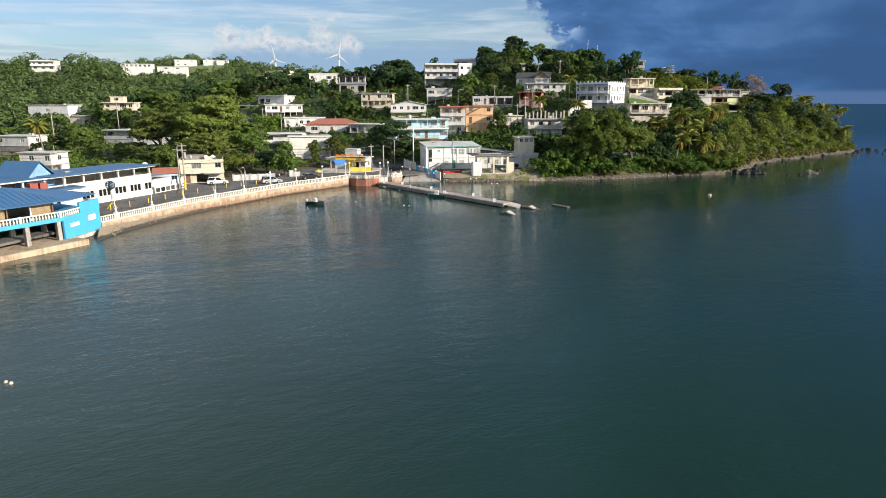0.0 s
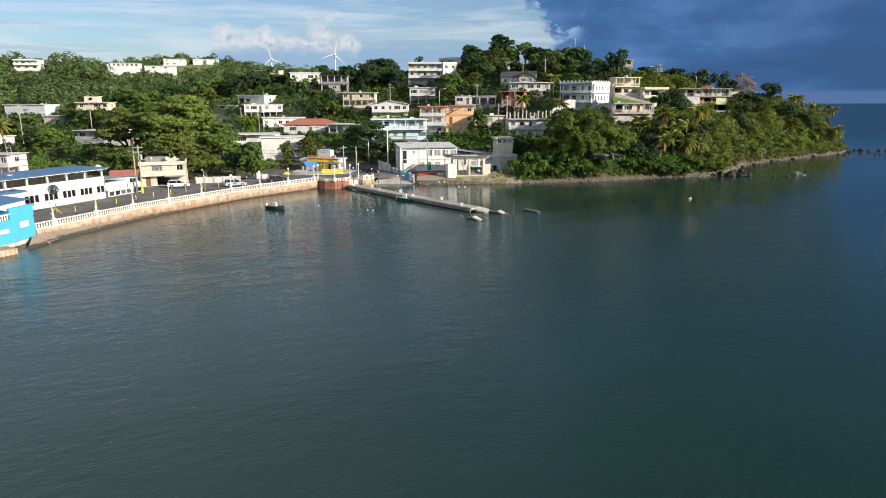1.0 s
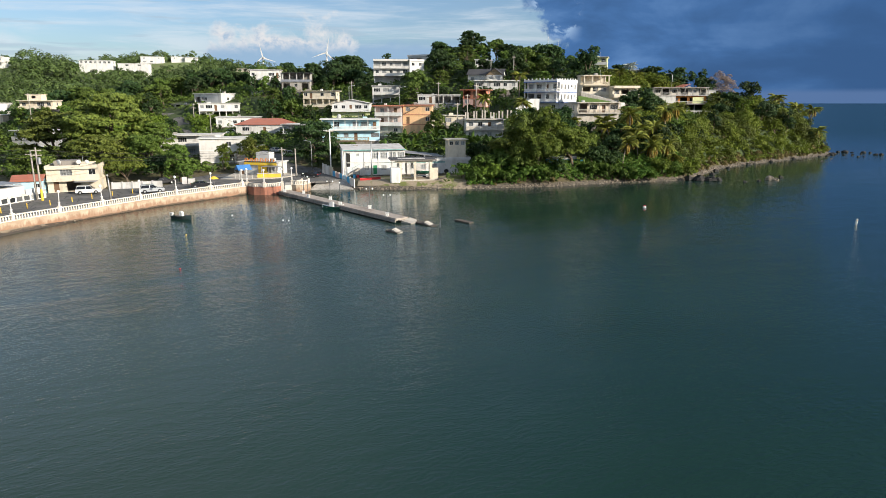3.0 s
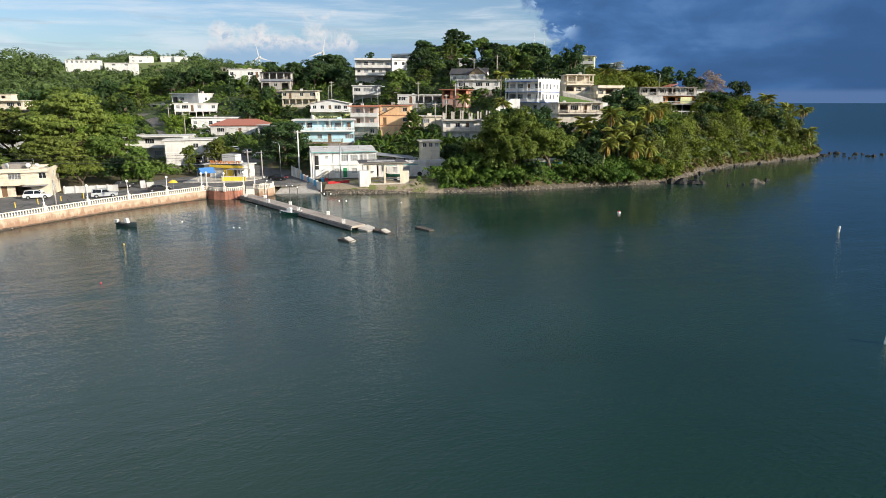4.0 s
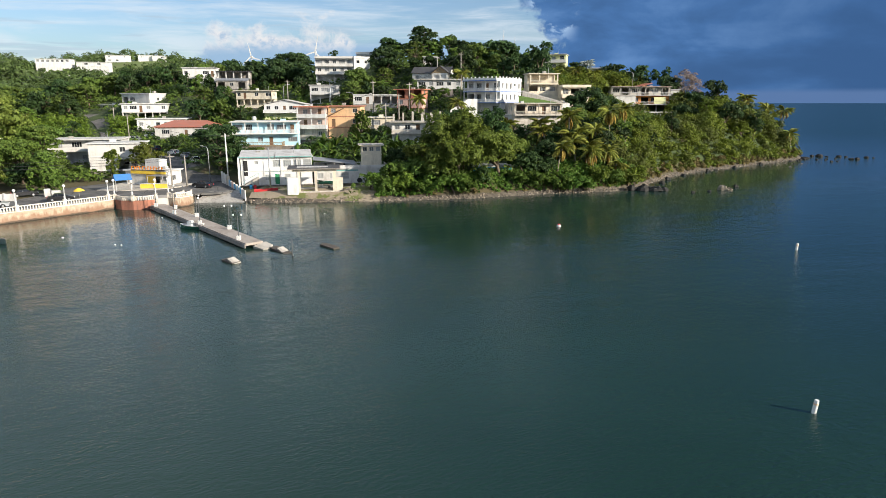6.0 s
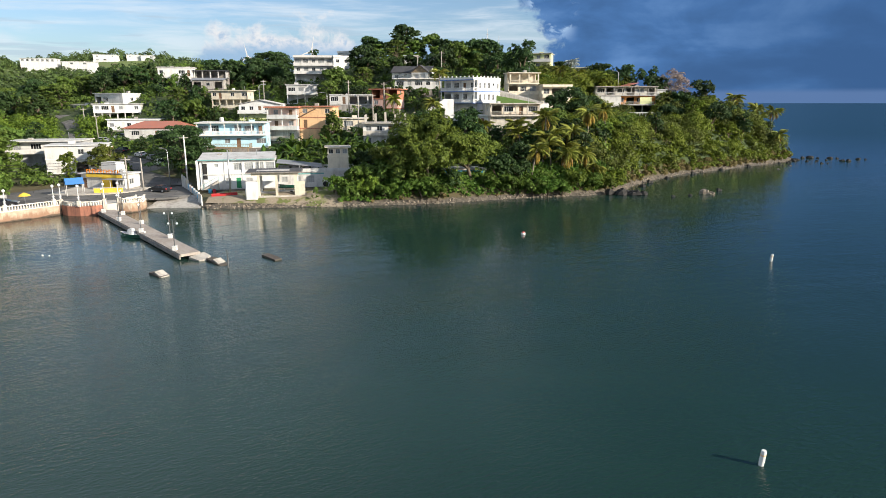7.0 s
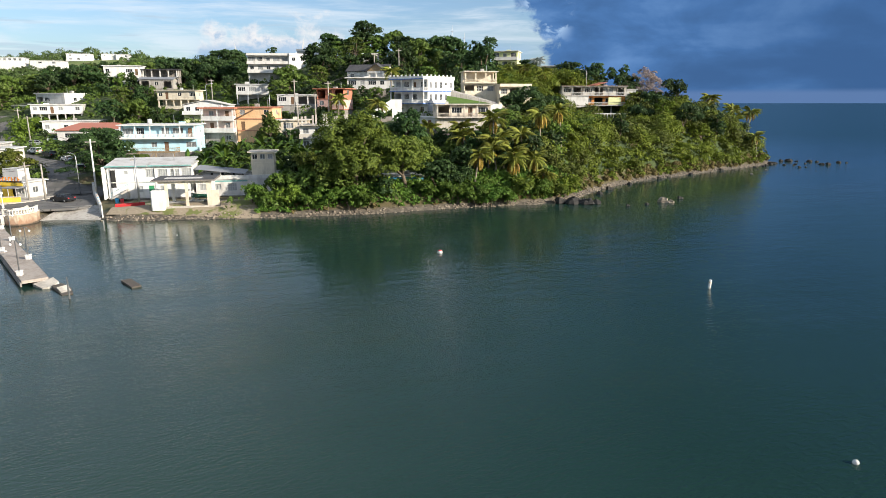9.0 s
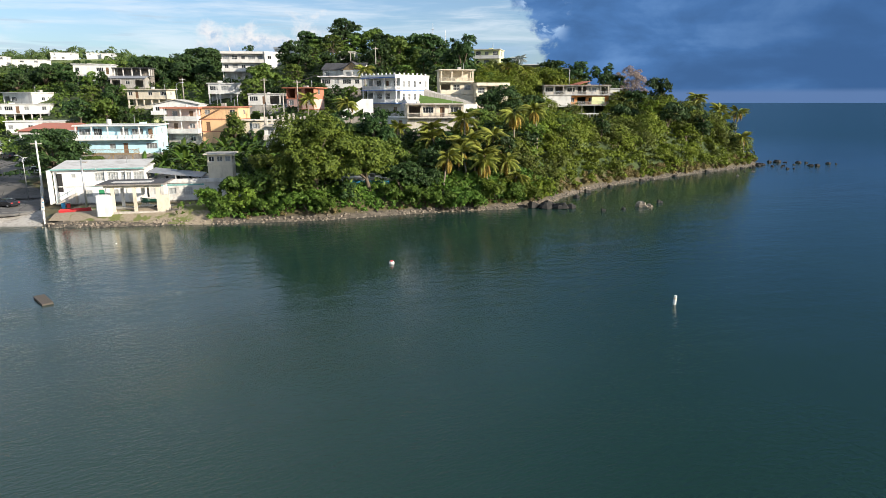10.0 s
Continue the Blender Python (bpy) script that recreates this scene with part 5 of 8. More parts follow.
part("lower_step", Shape().prism([(0, 0), (9.5, 0.9), (11.5, 3.4), (9.5, 6), (0, 6.6)], -0.5, 1.3), WHITE, bow)
part("upper_step", Shape().prism([(0, 0.5), (5.5, 1.0), (7.0, 3.2), (5.5, 5.6), (0, 6.2)], 1.3, 2.7), WHITE_CLEAN, bow)
for k in range(6):
    a, b = Vector((0.4 + 1.5 * k, 0.04 + 0.142 * k)), Vector((1.5 + 1.5 * k, 0.144 + 0.142 * k))
    part("window", Shape().prism([(a.x, a.y - 0.04), (b.x, b.y - 0.04), (b.x, b.y + 0.06), (a.x, a.y + 0.06)], 0.2, 1.0), GLASS, bow, "dark terrace window")
part("rail", Shape().prism([(5.6, 0.7), (9.3, 1.2), (9.3, 1.4), (5.6, 0.9)], 1.3, 2.1), WHITE_CLEAN, bow)
part("awning", Shape().box(-0.5, 0.2, 3.35, 4.6, 6.0, 3.5), GREY_ROOF, bow)
FOOTPRINTS.append((-58.2, 127.4, radians(69), 12, 7))


def dish(x, y, z, r, yaw, label="white satellite dish on a roof"):
    d = thing("satellite_dish", label, "satellite dish", framed(x, y, z, yaw))
    s = Shape()
    rings = [(0.0, 0.02), (0.35, 0.06), (0.7, 0.16), (1.0, 0.32)]
    s.tube([(0, -0.02 - r * h * 0.9, r) for q, h in rings] + [(0, -0.02 - r * 0.34, r)], [max(0.01, r * q) for q, h in rings] + [r * 0.96], 14)
    part("bowl", s, WHITE_CLEAN, d, smooth=True)
    part("mast", Shape().tube([(0, 0.05, -0.1), (0, 0.05, r)], [0.05, 0.05], 6), STEEL, d)
    return d


garage = house("cream two-storey house with a garage beside the parking", (-59.4, 143.6), (-50.6, 146.6), 6.4, 8, [S("dg-", "w", h=2.35), S("-W-w", "w", "w", h=2.4)], CREAM, "parapet", drop=1, trim=CREAM)
part("roof_shed", Shape().box(1.0, 2.5, 4.76, 5.2, 6.5, 6.0), CONCRETE_DARK, garage)
part("balcony", Shape().box(0.2, -1.1, 2.2, 4.4, -0.05, 2.4).box(0.2, -1.1, 2.4, 4.4, -0.95, 3.2), CREAM, garage)
part("awning", Shape().beam((5.0, -1.0, 2.1), (9.0, -1.0, 2.1), 1.8, 0.08), GREY_ROOF, garage)
dish(-57.5, 145.5, 7.0, 0.5, -20)
dish(-54.6, 147.0, 7.0, 0.42, 30)
dish(-53.2, 147.6, 7.0, 0.42, 10)
dish(-60.6, 129.5, 6.6, 0.6, 20, "white satellite dish beside the restaurant roof")
fence = thing("boundary_wall", "low grey-white concrete wall beside the road", "wall")
for k in range(5):
    a, b = Vector((-49.2, 148.6)).lerp(Vector((-40.2, 151.9)), k / 5), Vector((-49.2, 148.6)).lerp(Vector((-40.2, 151.9)), (k + 1) / 5)
    part("panel", strip([tuple(a), tuple(b)], 0, 0.16, 1.2, ROAD_Z + 1.35), PALE_GREY, fence)
    part("post", Shape().box(a.x - 0.14, a.y - 0.14, 1.2, a.x + 0.14, a.y + 0.16, ROAD_Z + 1.48), PALE_GREY, fence)
gate_post = solid("gate_pillar", Shape().box(-0.5, -0.4, -0.2, 0.5, 0.4, 1.5).box(0.7, -0.3, -0.2, 2.2, 0.3, 1.1), PALE_GREY, "pale concrete gate pillar at the parking", "pillar", framed(-37.6, 157.2, ROAD_Z, 25))

# ---- small restaurant at the bend ----
carb = house("small white and yellow roadside restaurant with an orange sign", (-31.0, 175.4), (-21.0, 172.8), 4.9, 5, [S("d--ggw", "w", "-", h=3.25)], WHITE, "flat", ROOF_FLAT, trim=WHITE, drop=1, over=0.4)
sign = part("sign", Shape().box(1.8, -0.5, 3.26, 10.4, -0.36, 3.4), DARK, carb, "orange sign with unreadable lettering")
for k in range(12):
    part("letter_bar", Shape().box(1.95 + 0.69 * k, -0.52, 3.401, 2.12 + 0.69 * k, -0.42, 4.15).box(2.12 + 0.69 * k, -0.52, 3.95 - 0.3 * (k % 2), 2.42 + 0.69 * k, -0.42, 4.15 - 0.3 * (k % 2)), SIGN_ORANGE, sign)
part("yellow_wall", Shape().box(5.2, -0.06, 0.02, 7.6, -0.004, 2.7), YELLOW, carb)
part("yellow_fascia", Shape().box(1.6, -0.4, 2.5, 10.4, -0.3, 3.2), YELLOW, carb)
part("roof_box", Shape().box(3.6, 2.0, 3.29, 7.2, 4.6, 5.4), PALE_GREY, carb, "grey roof-top shed")
part("awning", Shape().box(7.6, -3.0, 2.35, 11.6, -0.1, 2.45), GREY_ROOF, carb)
for x in (7.7, 9.6, 11.4):
    part("awning_post", Shape().box(x, -2.95, -0.1, x + 0.1, -2.85, 2.35), PALE_GREY, carb)
planter = thing("low_wall", "low yellow wall in front of the restaurant", "wall", framed(-24.4, 167.4, ROAD_Z, 8))
part("wall", Shape().box(0, 0, -0.1, 5.4, 0.25, 1.05), YELLOW, planter)
part("cap", Shape().box(-0.08, -0.06, 1.05, 5.48, 0.31, 1.15), WHITE, planter)
canopy = thing("tent_canopy", "blue fabric canopy tent on white poles", "canopy", framed(-27.4, 163.2, ROAD_Z + 0.1, 35))
c = Shape()
c.face((0, 0, 2.2), (3.2, 0, 2.2), (3.2, 1.6, 3.3), (0, 1.6, 3.3)).face((0, 3.2, 2.2), (0, 1.6, 3.3), (3.2, 1.6, 3.3), (3.2, 3.2, 2.2))
c.face((0, 0, 2.16), (0, 1.6, 3.26), (3.2, 1.6, 3.26), (3.2, 0, 2.16)).face((0, 3.2, 2.16), (3.2, 3.2, 2.16), (3.2, 1.6, 3.26), (0, 1.6, 3.26))
c.face((0, 0.0, 2.2), (0, 1.6, 3.3), (0, 3.2, 2.2))
part("cover", c, paint("blue_canopy_fabric", (0.05, 0.19, 0.46), 0.2), canopy)
for x in (0.1, 3.1):
    for y in (0.1, 3.1):
        part("pole", Shape().tube([(x, y, -0.05), (x, y, 2.25)], [0.05, 0.05], 6), WHITE, canopy)

# ---- fishermen's building with tower ----
wb = house("white two-storey fishermen's building with louvred windows and a green door", (-4.3, 171), (10.2, 174.4), 7.9, 9, [S("--wdw--", "", "g", h=3.0), S("-s-JJJJ", "w", "g", h=2.9)], WHITE_CLEAN, "flat", PALE_GREY, trim=WHITE, drop=1.5, door=GREEN_DOOR, over=0.3, pane_mat=LOUVRE)
part("teal_band", Shape().box(4.8, -0.03, 2.72, 14.8, -0.004, 2.98), TEAL, wb)
for x0, x1 in ((-0.3, 7.0), (7.2, 14.9)):
    part("roof_sheet", Shape().face((x0, -0.6, 5.95), (x1, -0.6, 5.95), (x1 + 0.2, 9.4, 6.75), (x0, 9.4, 6.75)).face((x0, -0.6, 5.93), (x0, 9.4, 6.6), (x1 + 0.2, 9.4, 6.6), (x1, -0.6, 5.93)), PALE_GREY, wb)
    part("roof_edge", Shape().box(x0, -0.68, 5.82, x1, -0.6, 6.02), TEAL, wb)
part("end_frame", Shape().box(-0.55, -1.5, 0.0, -0.25, 0.3, 5.9).box(-0.55, 1.9, 0.0, -0.25, 3.0, 5.9).box(-0.55, 0.3, 4.9, -0.25, 1.9, 5.9), WHITE_CLEAN, wb, "white end wall with a tall doorway")
part("stair_rail", Shape().beam((0.6, -1.42, 1.0), (3.6, -1.42, 2.7), 0.06).beam((0.6, -1.42, 0.1), (0.6, -1.42, 1.0), 0.05).beam((3.6, -1.42, 1.7), (3.6, -1.42, 2.7), 0.05), TEAL, wb)
for x in (4.7, 8.2, 11.6):
    part("pilaster", Shape().box(x, -0.12, 0, x + 0.25, -0.004, 5.7), WHITE_CLEAN, wb)
for k in range(9):
    part("step", Shape().box(0.6 + 0.33 * k, -1.4, 0.0, 0.93 + 0.33 * k, -0.06, 0.19 * (k + 1)), CONCRETE_LIGHT, wb)
# no opening here: a dark panel on the wall paints the doorway's shade
part("doorway", Shape().box(0.5, -0.03, 1.95, 1.4, -0.005, 5.2), DARK, wb, "tall doorway, its inner shade a flat dark panel")
part("door_surround", Shape().box(0.3, -0.06, 1.9, 0.499, -0.004, 5.4).box(1.401, -0.06, 1.9, 1.6, -0.004, 5.4), WHITE_CLEAN, wb)
wing = house("low white wing with a roof terrace", (10.6, 174.5), (26.4, 177.4), 5.2, 8, [S("wwJ--d", "", h=3.2)], WHITE, "parapet", CONCRETE_LIGHT, trim=WHITE, drop=1.5, over=0.25, pane_mat=LOUVRE)
part("teal_band", Shape().box(0.2, -0.03, 2.5, 9.6, -0.004, 2.78), TEAL, wing)
part("lean_to_roof", Shape().face((-0.2, 1.0, 5.0), (9.2, 1.0, 3.9), (9.2, 7.5, 4.1), (-0.2, 7.5, 5.2)).face((-0.2, 1.0, 4.9), (-0.2, 7.5, 5.1), (9.2, 7.5, 4.0), (9.2, 1.0, 3.8)).face((-0.2, 1.0, 4.9), (9.2, 1.0, 3.8), (9.2, 1.0, 3.9), (-0.2, 1.0, 5.0)), GREY_ROOF, wing)
for x, zt in ((4.5, 4.3), (9.0, 3.85)):
    part("roof_post", Shape().box(x, 1.1, 3.2, x + 0.14, 1.24, zt), WHITE, wing)
house("cream lookout tower with small windows and a flat roof", (20.9, 176.6), (25.2, 177.3), 10.2, 4.4, [S("", "", h=2.9), S("ttt", "tt", "tt", h=2.1)], CREAM, "flat", CONCRETE, trim=CREAM, drop=0.2, over=0.6, name="tower")
port = thing("boat_shelter", "white open boat shelter with thick columns and a flat roof", "shelter", framed(8.6, 162.4, 1.75, 10))
part("floor_slab", Shape().box(-0.3, -0.25, -0.6, 9.2, 6.4, 0.05), CONCRETE_LIGHT, port)
for x0, x1 in ((0.95, 1.4), (4.3, 4.75), (7.9, 8.5)):
    part("column", Shape().box(x0, 0, 0.05, x1, 0.5, 4.0), CREAM, port)
    part("column", Shape().box(x0, 5.4, 0.05, x1, 5.9, 4.0), WHITE_CLEAN, port)
part("side_wall", Shape().box(8.52, 0.1, 0.05, 9.9, 0.4, 2.7), CREAM, port)
part("booth", Shape().prism([(-1.25, -0.75), (-1.05, -0.95), (0.75, -0.95), (0.95, -0.75), (0.95, 0.55), (0.75, 0.75), (-1.05, 0.75), (-1.25, 0.55)], -0.5, 2.85).box(-1.1, -0.8, 2.85, 0.8, 0.6, 2.95), WHITE_CLEAN, port, "white boxy booth with chamfered corners")
part("beam", Shape().box(-0.1, 0.05, 4.0, 8.7, 0.5, 4.45), CREAM, port)
part("beam", Shape().box(-0.1, 5.4, 4.0, 8.7, 5.85, 4.45), CREAM, port)
part("roof", Shape().box(-1.1, -0.6, 4.46, 9.5, 6.6, 4.66), CONCRETE_DARK, port)
part("roof_felt", Shape().box(-0.9, -0.4, 4.684, 9.3, 6.4, 4.72), DARK_ROOF, port)
part("roof_patch", Shape().box(0.8, 1.2, 4.724, 7.0, 3.2, 4.77), ROOF_FLAT, port)
FOOTPRINTS.append((7, 160, radians(14), 13, 9))
for k, (x, y) in enumerate(((12.5, 178.2), (14.6, 178.6), (16.8, 179.0), (18.6, 179.2))):
    ch = thing("terrace_chair", "dark plastic chair on the roof terrace", "chair", framed(x, y, 5.0, 30 * k), "terrace chairs")
    part("seat", Shape().box(-0.25, -0.25, 0.42, 0.25, 0.25, 0.47), DARK, ch)
    part("backrest", Shape().box(-0.25, 0.22, 0.47, 0.25, 0.27, 0.9), DARK, ch)
    for sx in (-0.22, 0.18):
        for sy in (-0.22, 0.18):
            part("leg", Shape().box(sx, sy, 0, sx + 0.04, sy + 0.04, 0.42), DARK, ch)
tyres = thing("tyre_stack", "old black tyre leaning by the wing wall", "tyre", framed(20.4, 175.6, 2.1, 14))
part("tyre", Shape().tube([(0, 0, 0.35), (0, 0.25, 0.35)], [0.55, 0.55], 14), TYRE, tyres)
drum = thing("water_drum", "blue plastic drum beside the painted wall", "drum", framed(-1.6, 168.2, 1.55, 0), "drums")
part("body", Shape().tube_flat([(0, 0, 0), (0, 0, 0.45), (0, 0, 0.9)], [0.29, 0.31, 0.29], 12), SKY_BLUE, drum)
part("lid", Shape().tube_flat([(0, 0, 0.9), (0, 0, 0.94)], [0.27, 0.26], 12), DARK, drum)
drum2 = thing("water_drum", "red plastic drum beside the painted wall", "drum", framed(-0.8, 168.4, 1.55, 0), "drums")
part("body", Shape().tube_flat([(0, 0, 0), (0, 0, 0.42), (0, 0, 0.8)], [0.28, 0.3, 0.28], 12), RED, drum2)
part("lid", Shape().tube_flat([(0, 0, 0.8), (0, 0, 0.84)], [0.26, 0.25], 12), DARK, drum2)
blue_wall = thing("painted_wall", "low wall painted in blue and white panels beside the slipway", "wall")
for k in range(9):
    a, b = Vector((-10.8, 178)).lerp(Vector((-0.7, 160.6)), k / 9), Vector((-10.8, 178)).lerp(Vector((-0.7, 160.6)), (k + 1) / 9)
    zt = ROAD_Z + (2.3 if k < 3 else 1.6) - 0.12 * k
    part("panel", strip([tuple(a), tuple(b)], 0, 0.2, -0.8, zt), (WHITE, WHITE, CREAM, SKY_BLUE, PINK, SKY_BLUE, LIGHT_BLUE, SKY_BLUE, WHITE)[k], blue_wall)
    part("post", Shape().box(a.x - 0.15, a.y - 0.15, -0.8, a.x + 0.17, a.y + 0.17, zt + 0.25), WHITE, blue_wall)
cabin = house("blue shoreside cabin half hidden by trees", (45.8, 175.0), (54.4, 175.8), 5.6, 5, [S("w-ww", h=3.0)], SKY_BLUE, "flat", WHITE, trim=WHITE, drop=2.5, over=0.3)
# white ramp beside the villa, lower pergola
ramp = thing("ramp_wall", "white sloping garden wall beside the villa", "wall", framed(41.4, 211.2, 0, 8))
part("wall", Shape().face((0, 0, 15.2), (5.0, 0, 17.9), (5.0, 0, 20.2), (0, 0, 17.2)).face((0, 0.25, 15.2), (0, 0.25, 17.2), (5.0, 0.25, 20.2), (5.0, 0.25, 17.9)).face((0, 0, 17.2), (5.0, 0, 20.2), (5.0, 0.25, 20.2), (0, 0.25, 17.2)).face((0, 0, 15.2), (0, 0, 17.2), (0, 0.25, 17.2), (0, 0.25, 15.2)), WHITE_CLEAN, ramp)
part("footing", Shape().box(0.3, 0.05, 11.0, 5.0, 0.22, 16.0), CONCRETE_DARK, ramp)
part("flank", Shape().box(5.0, 0, 12.0, 7.4, 0.25, 20.1), WHITE_CLEAN, ramp)
terrace = thing("garden_terrace", "green lawn terrace with a white retaining wall and grey ramp", "terrace", framed(58.0, 206.4, 0, 3))
part("retaining_wall", Shape().box(-1, 0, 10, 15, 0.3, 19.0), WHITE_CLEAN, terrace)
part("bank", Shape().prism([(-1, 0.3), (15, 0.3), (15, 8), (-1, 8)], 10, 18.9), CONCRETE, terrace)
part("lawn", Shape().face((1.5, 0.35, 19.05), (13.0, 0.35, 18.95), (12.0, 4, 19.3), (2.0, 4, 21.0)).face((2.0, 4, 21.0), (12.0, 4, 19.3), (12.0, 4, 18.5), (2.0, 4, 18.5)), plain("lawn", (0.07, 0.13, 0.02), 0.9, var=0.6), terrace, "green lawn")
part("ramp", Shape().face((3, 4.05, 22.0), (14.5, 4.05, 19.2), (14.7, 6.5, 19.4), (3.4, 6.5, 22.4)).face((3, 4.05, 18.5), (14.5, 4.05, 18.5), (14.5, 4.05, 19.2), (3, 4.05, 22.0)), CONCRETE, terrace)
perg = thing("pergola", "bare white concrete frame on the slope", "pergola", framed(109, 246.2, 12.8, 0))
for x in (0, 1.9, 3.8, 5.7):
    for y in (0, 3):
        part("post", Shape().box(x, y, -2.5, x + 0.25, y + 0.25, 3.0), WHITE, perg)
part("beam", Shape().box(-3, -0.1, 3.0, 6.3, 0.35, 3.3), WHITE, perg)
part("beam", Shape().box(-3, 2.9, 3.0, 6.3, 3.35, 3.3), WHITE, perg)
deck = thing("timber_deck", "raised timber deck on crossed posts below the light blue house", "deck", framed(-13.2, 195.8, 7.0, 0))
part("floor", Shape().box(0, 0, 1.5, 12, 3.0, 1.65), TIMBER, deck)
part("rail", rail_shape("metal", 0, 0, 12, 3.0, 1.65), TIMBER, deck)
for x in (0.2, 3.8, 7.5, 11.6):
    part("post", Shape().box(x, 0.1, -5, x + 0.2, 0.3, 1.5), TIMBER, deck)
for x in (0.3, 3.9):
    part("brace", Shape().beam((x, 0.05, -2.0), (x + 3.4, 0.05, 1.4), 0.14), TIMBER, deck)
    part("brace", Shape().beam((x + 3.4, -0.1, -2.0), (x, -0.1, 1.4), 0.14), TIMBER, deck)

# ---- dock ----
DOCK_A, DOCK_B = Vector((-14.6, 152.6)), Vector((12.4, 119.9))
dv = (DOCK_B - DOCK_A)
dock_len, dock_yaw = dv.length, math.degrees(math.atan2(dv.y, dv.x))
dock = thing("dock", "pale concrete fishing dock on dark piles", "dock", framed(DOCK_A.x, DOCK_A.y, 0, dock_yaw))
slab_n = 10
DOCK_TOP = concrete("worn_dock_concrete", (0.36, 0.315, 0.275), 0.55, (0.15, 0.11, 0.08))
for k in range(slab_n):
    a, b = dock_len * k / slab_n, dock_len * (k + 1) / slab_n
    part("deck_slab", Shape().box(a + 0.02, -1.25, 0.45, b - 0.02, 1.25, 0.8), DOCK_TOP, dock)
    for y in (-1.0, 1.0):
        part("pile", Shape().tube([(a + 1.2, y, -3), (a + 1.2, y, 0.46)], [0.2, 0.2], 8), CONCRETE_DARK, dock)
for y0, y1 in ((-1.42, -1.26), (1.26, 1.42)):
    part("fender_beam", Shape().box(0, y0, 0.12, dock_len, y1, 0.62), CONCRETE_DARK, dock)
broken = thing("broken_slab", "broken tilted end slab of the dock", "concrete slab", framed(12.9, 120.4, 0.25, dock_yaw) @ pose(0, 0, 0, 9, 7, 12))
part("slab", Shape().prism([(0, -1.0), (1.9, -0.8), (2.3, 0.1), (1.7, 1.0), (0.1, 1.1)], -0.1, 0.25), CONCRETE_LIGHT, broken)
for label, x, y, yaw, tilt, outline in (("sunken concrete slab lying tilted in the water", 11.6, 112.2, -40, 4, [(-1.3, -0.55), (1.2, -0.6), (1.3, 0.5), (-1.2, 0.55)]), ("dark flat slab barely above the water", 22.6, 120.3, -47, 2, [(-1.7, -0.5), (1.7, -0.5), (1.7, 0.5), (-1.7, 0.5)]), ("broken dock piece standing in the water", 16.4, 118.0, -45, 6, [(-2.0, -0.5), (1.9, -0.6), (2.1, 0.4), (0.2, 0.8), (-1.9, 0.5)])):
    ob = thing("sunken_slab", label, "concrete slab", framed(x, y, 0.0, yaw))
    part("slab", Shape().prism(outline, -0.5, 0.22), concrete("wet_slab", (0.075, 0.062, 0.05), 0.6), ob, at=pose(0, 0, 0, tilt, tilt * 0.6, 0))
    if tilt > 3:
        part("tilted_plate", Shape().prism([(-0.3, -0.5), (1.1, -0.55), (1.2, 0.4), (-0.2, 0.45)], 0.0, 0.16), CONCRETE_LIGHT, ob, "pale tilted concrete plate", at=pose(0.2, 0, 0.34, 9, 20, 8))
snag = solid("mooring_stake", Shape().tube([(0, 0, -2), (0.06, 0, 1.0), (0.02, 0.03, 2.3)], [0.12, 0.1, 0.07], 7), POLE_DARK, "dark leaning stake standing in the water", "stake", pose(18.6, 115.2, 0))


def globe_post(x, y, z, h, dark=False, twin=False, label="white lamp post with a round globe on the seawall", lean=0.0):
    ob = thing("street_lamp", label, "lamp post", pose(x, y, z, 0, lean, 0), "dock lamps" if dark else "seawall lamps")
    mat = POLE_DARK if dark else POLE_WHITE
    q = 0.24 if dark else 0.1
    part("base", Shape().box(-q, -q, 0, q, q, 0.5).box(-q - 0.04, -q - 0.04, 0.5, q + 0.04, q + 0.04, 0.58), POLE_WHITE, ob)
    part("pole", Shape().tube([(0, 0, 0.58), (0, 0, h)], [0.075, 0.055], 8), mat, ob)
    if twin:
        part("arm", Shape().tube([(-0.55, 0, h - 0.35), (-0.3, 0, h), (0.3, 0, h), (0.55, 0, h - 0.35)], [0.035] * 4, 6), mat, ob)
        for x0 in (-0.55, 0.55):
            part("globe", Shape().ball((x0, 0, h - 0.46), 0.14, 6, 10), GLOBE, ob, smooth=True)
    else:
        r = 0.16 if dark else 0.25
        part("globe", Shape().ball((0, 0, h + r * 0.8), r, 7, 12), GLOBE, ob, smooth=True)
    return ob


for k, (x, y, a) in enumerate(LAMP_SPOTS):
    globe_post(x, y, ROAD_Z + 1.2, 2.15, lean=(-3, 2, 0, 4, -2, 1)[k % 6])
for x, y in ((TERRACE[0][0], TERRACE[0][1]), (TERRACE[2][0], TERRACE[2][1]), (TERRACE[-1][0], TERRACE[-1][1]), (-13.4, 154.9)):
    globe_post(x, y, ROAD_Z + 1.15, 2.3)
for s, y, twin in ((2.2, -1.0, False), (6.8, 1.0, False), (12.4, -1.0, False), (17.6, 1.0, True), (24.6, -1.0, False), (31.4, 1.0, True), (39.6, -1.0, True)):
    p = DOCK_A + dv.normalized() * s + Vector((-dv.y, dv.x)).normalized() * y
    globe_post(p.x, p.y, 0.8, 4.0, True, twin, "dark lamp post with a pale base on the dock")

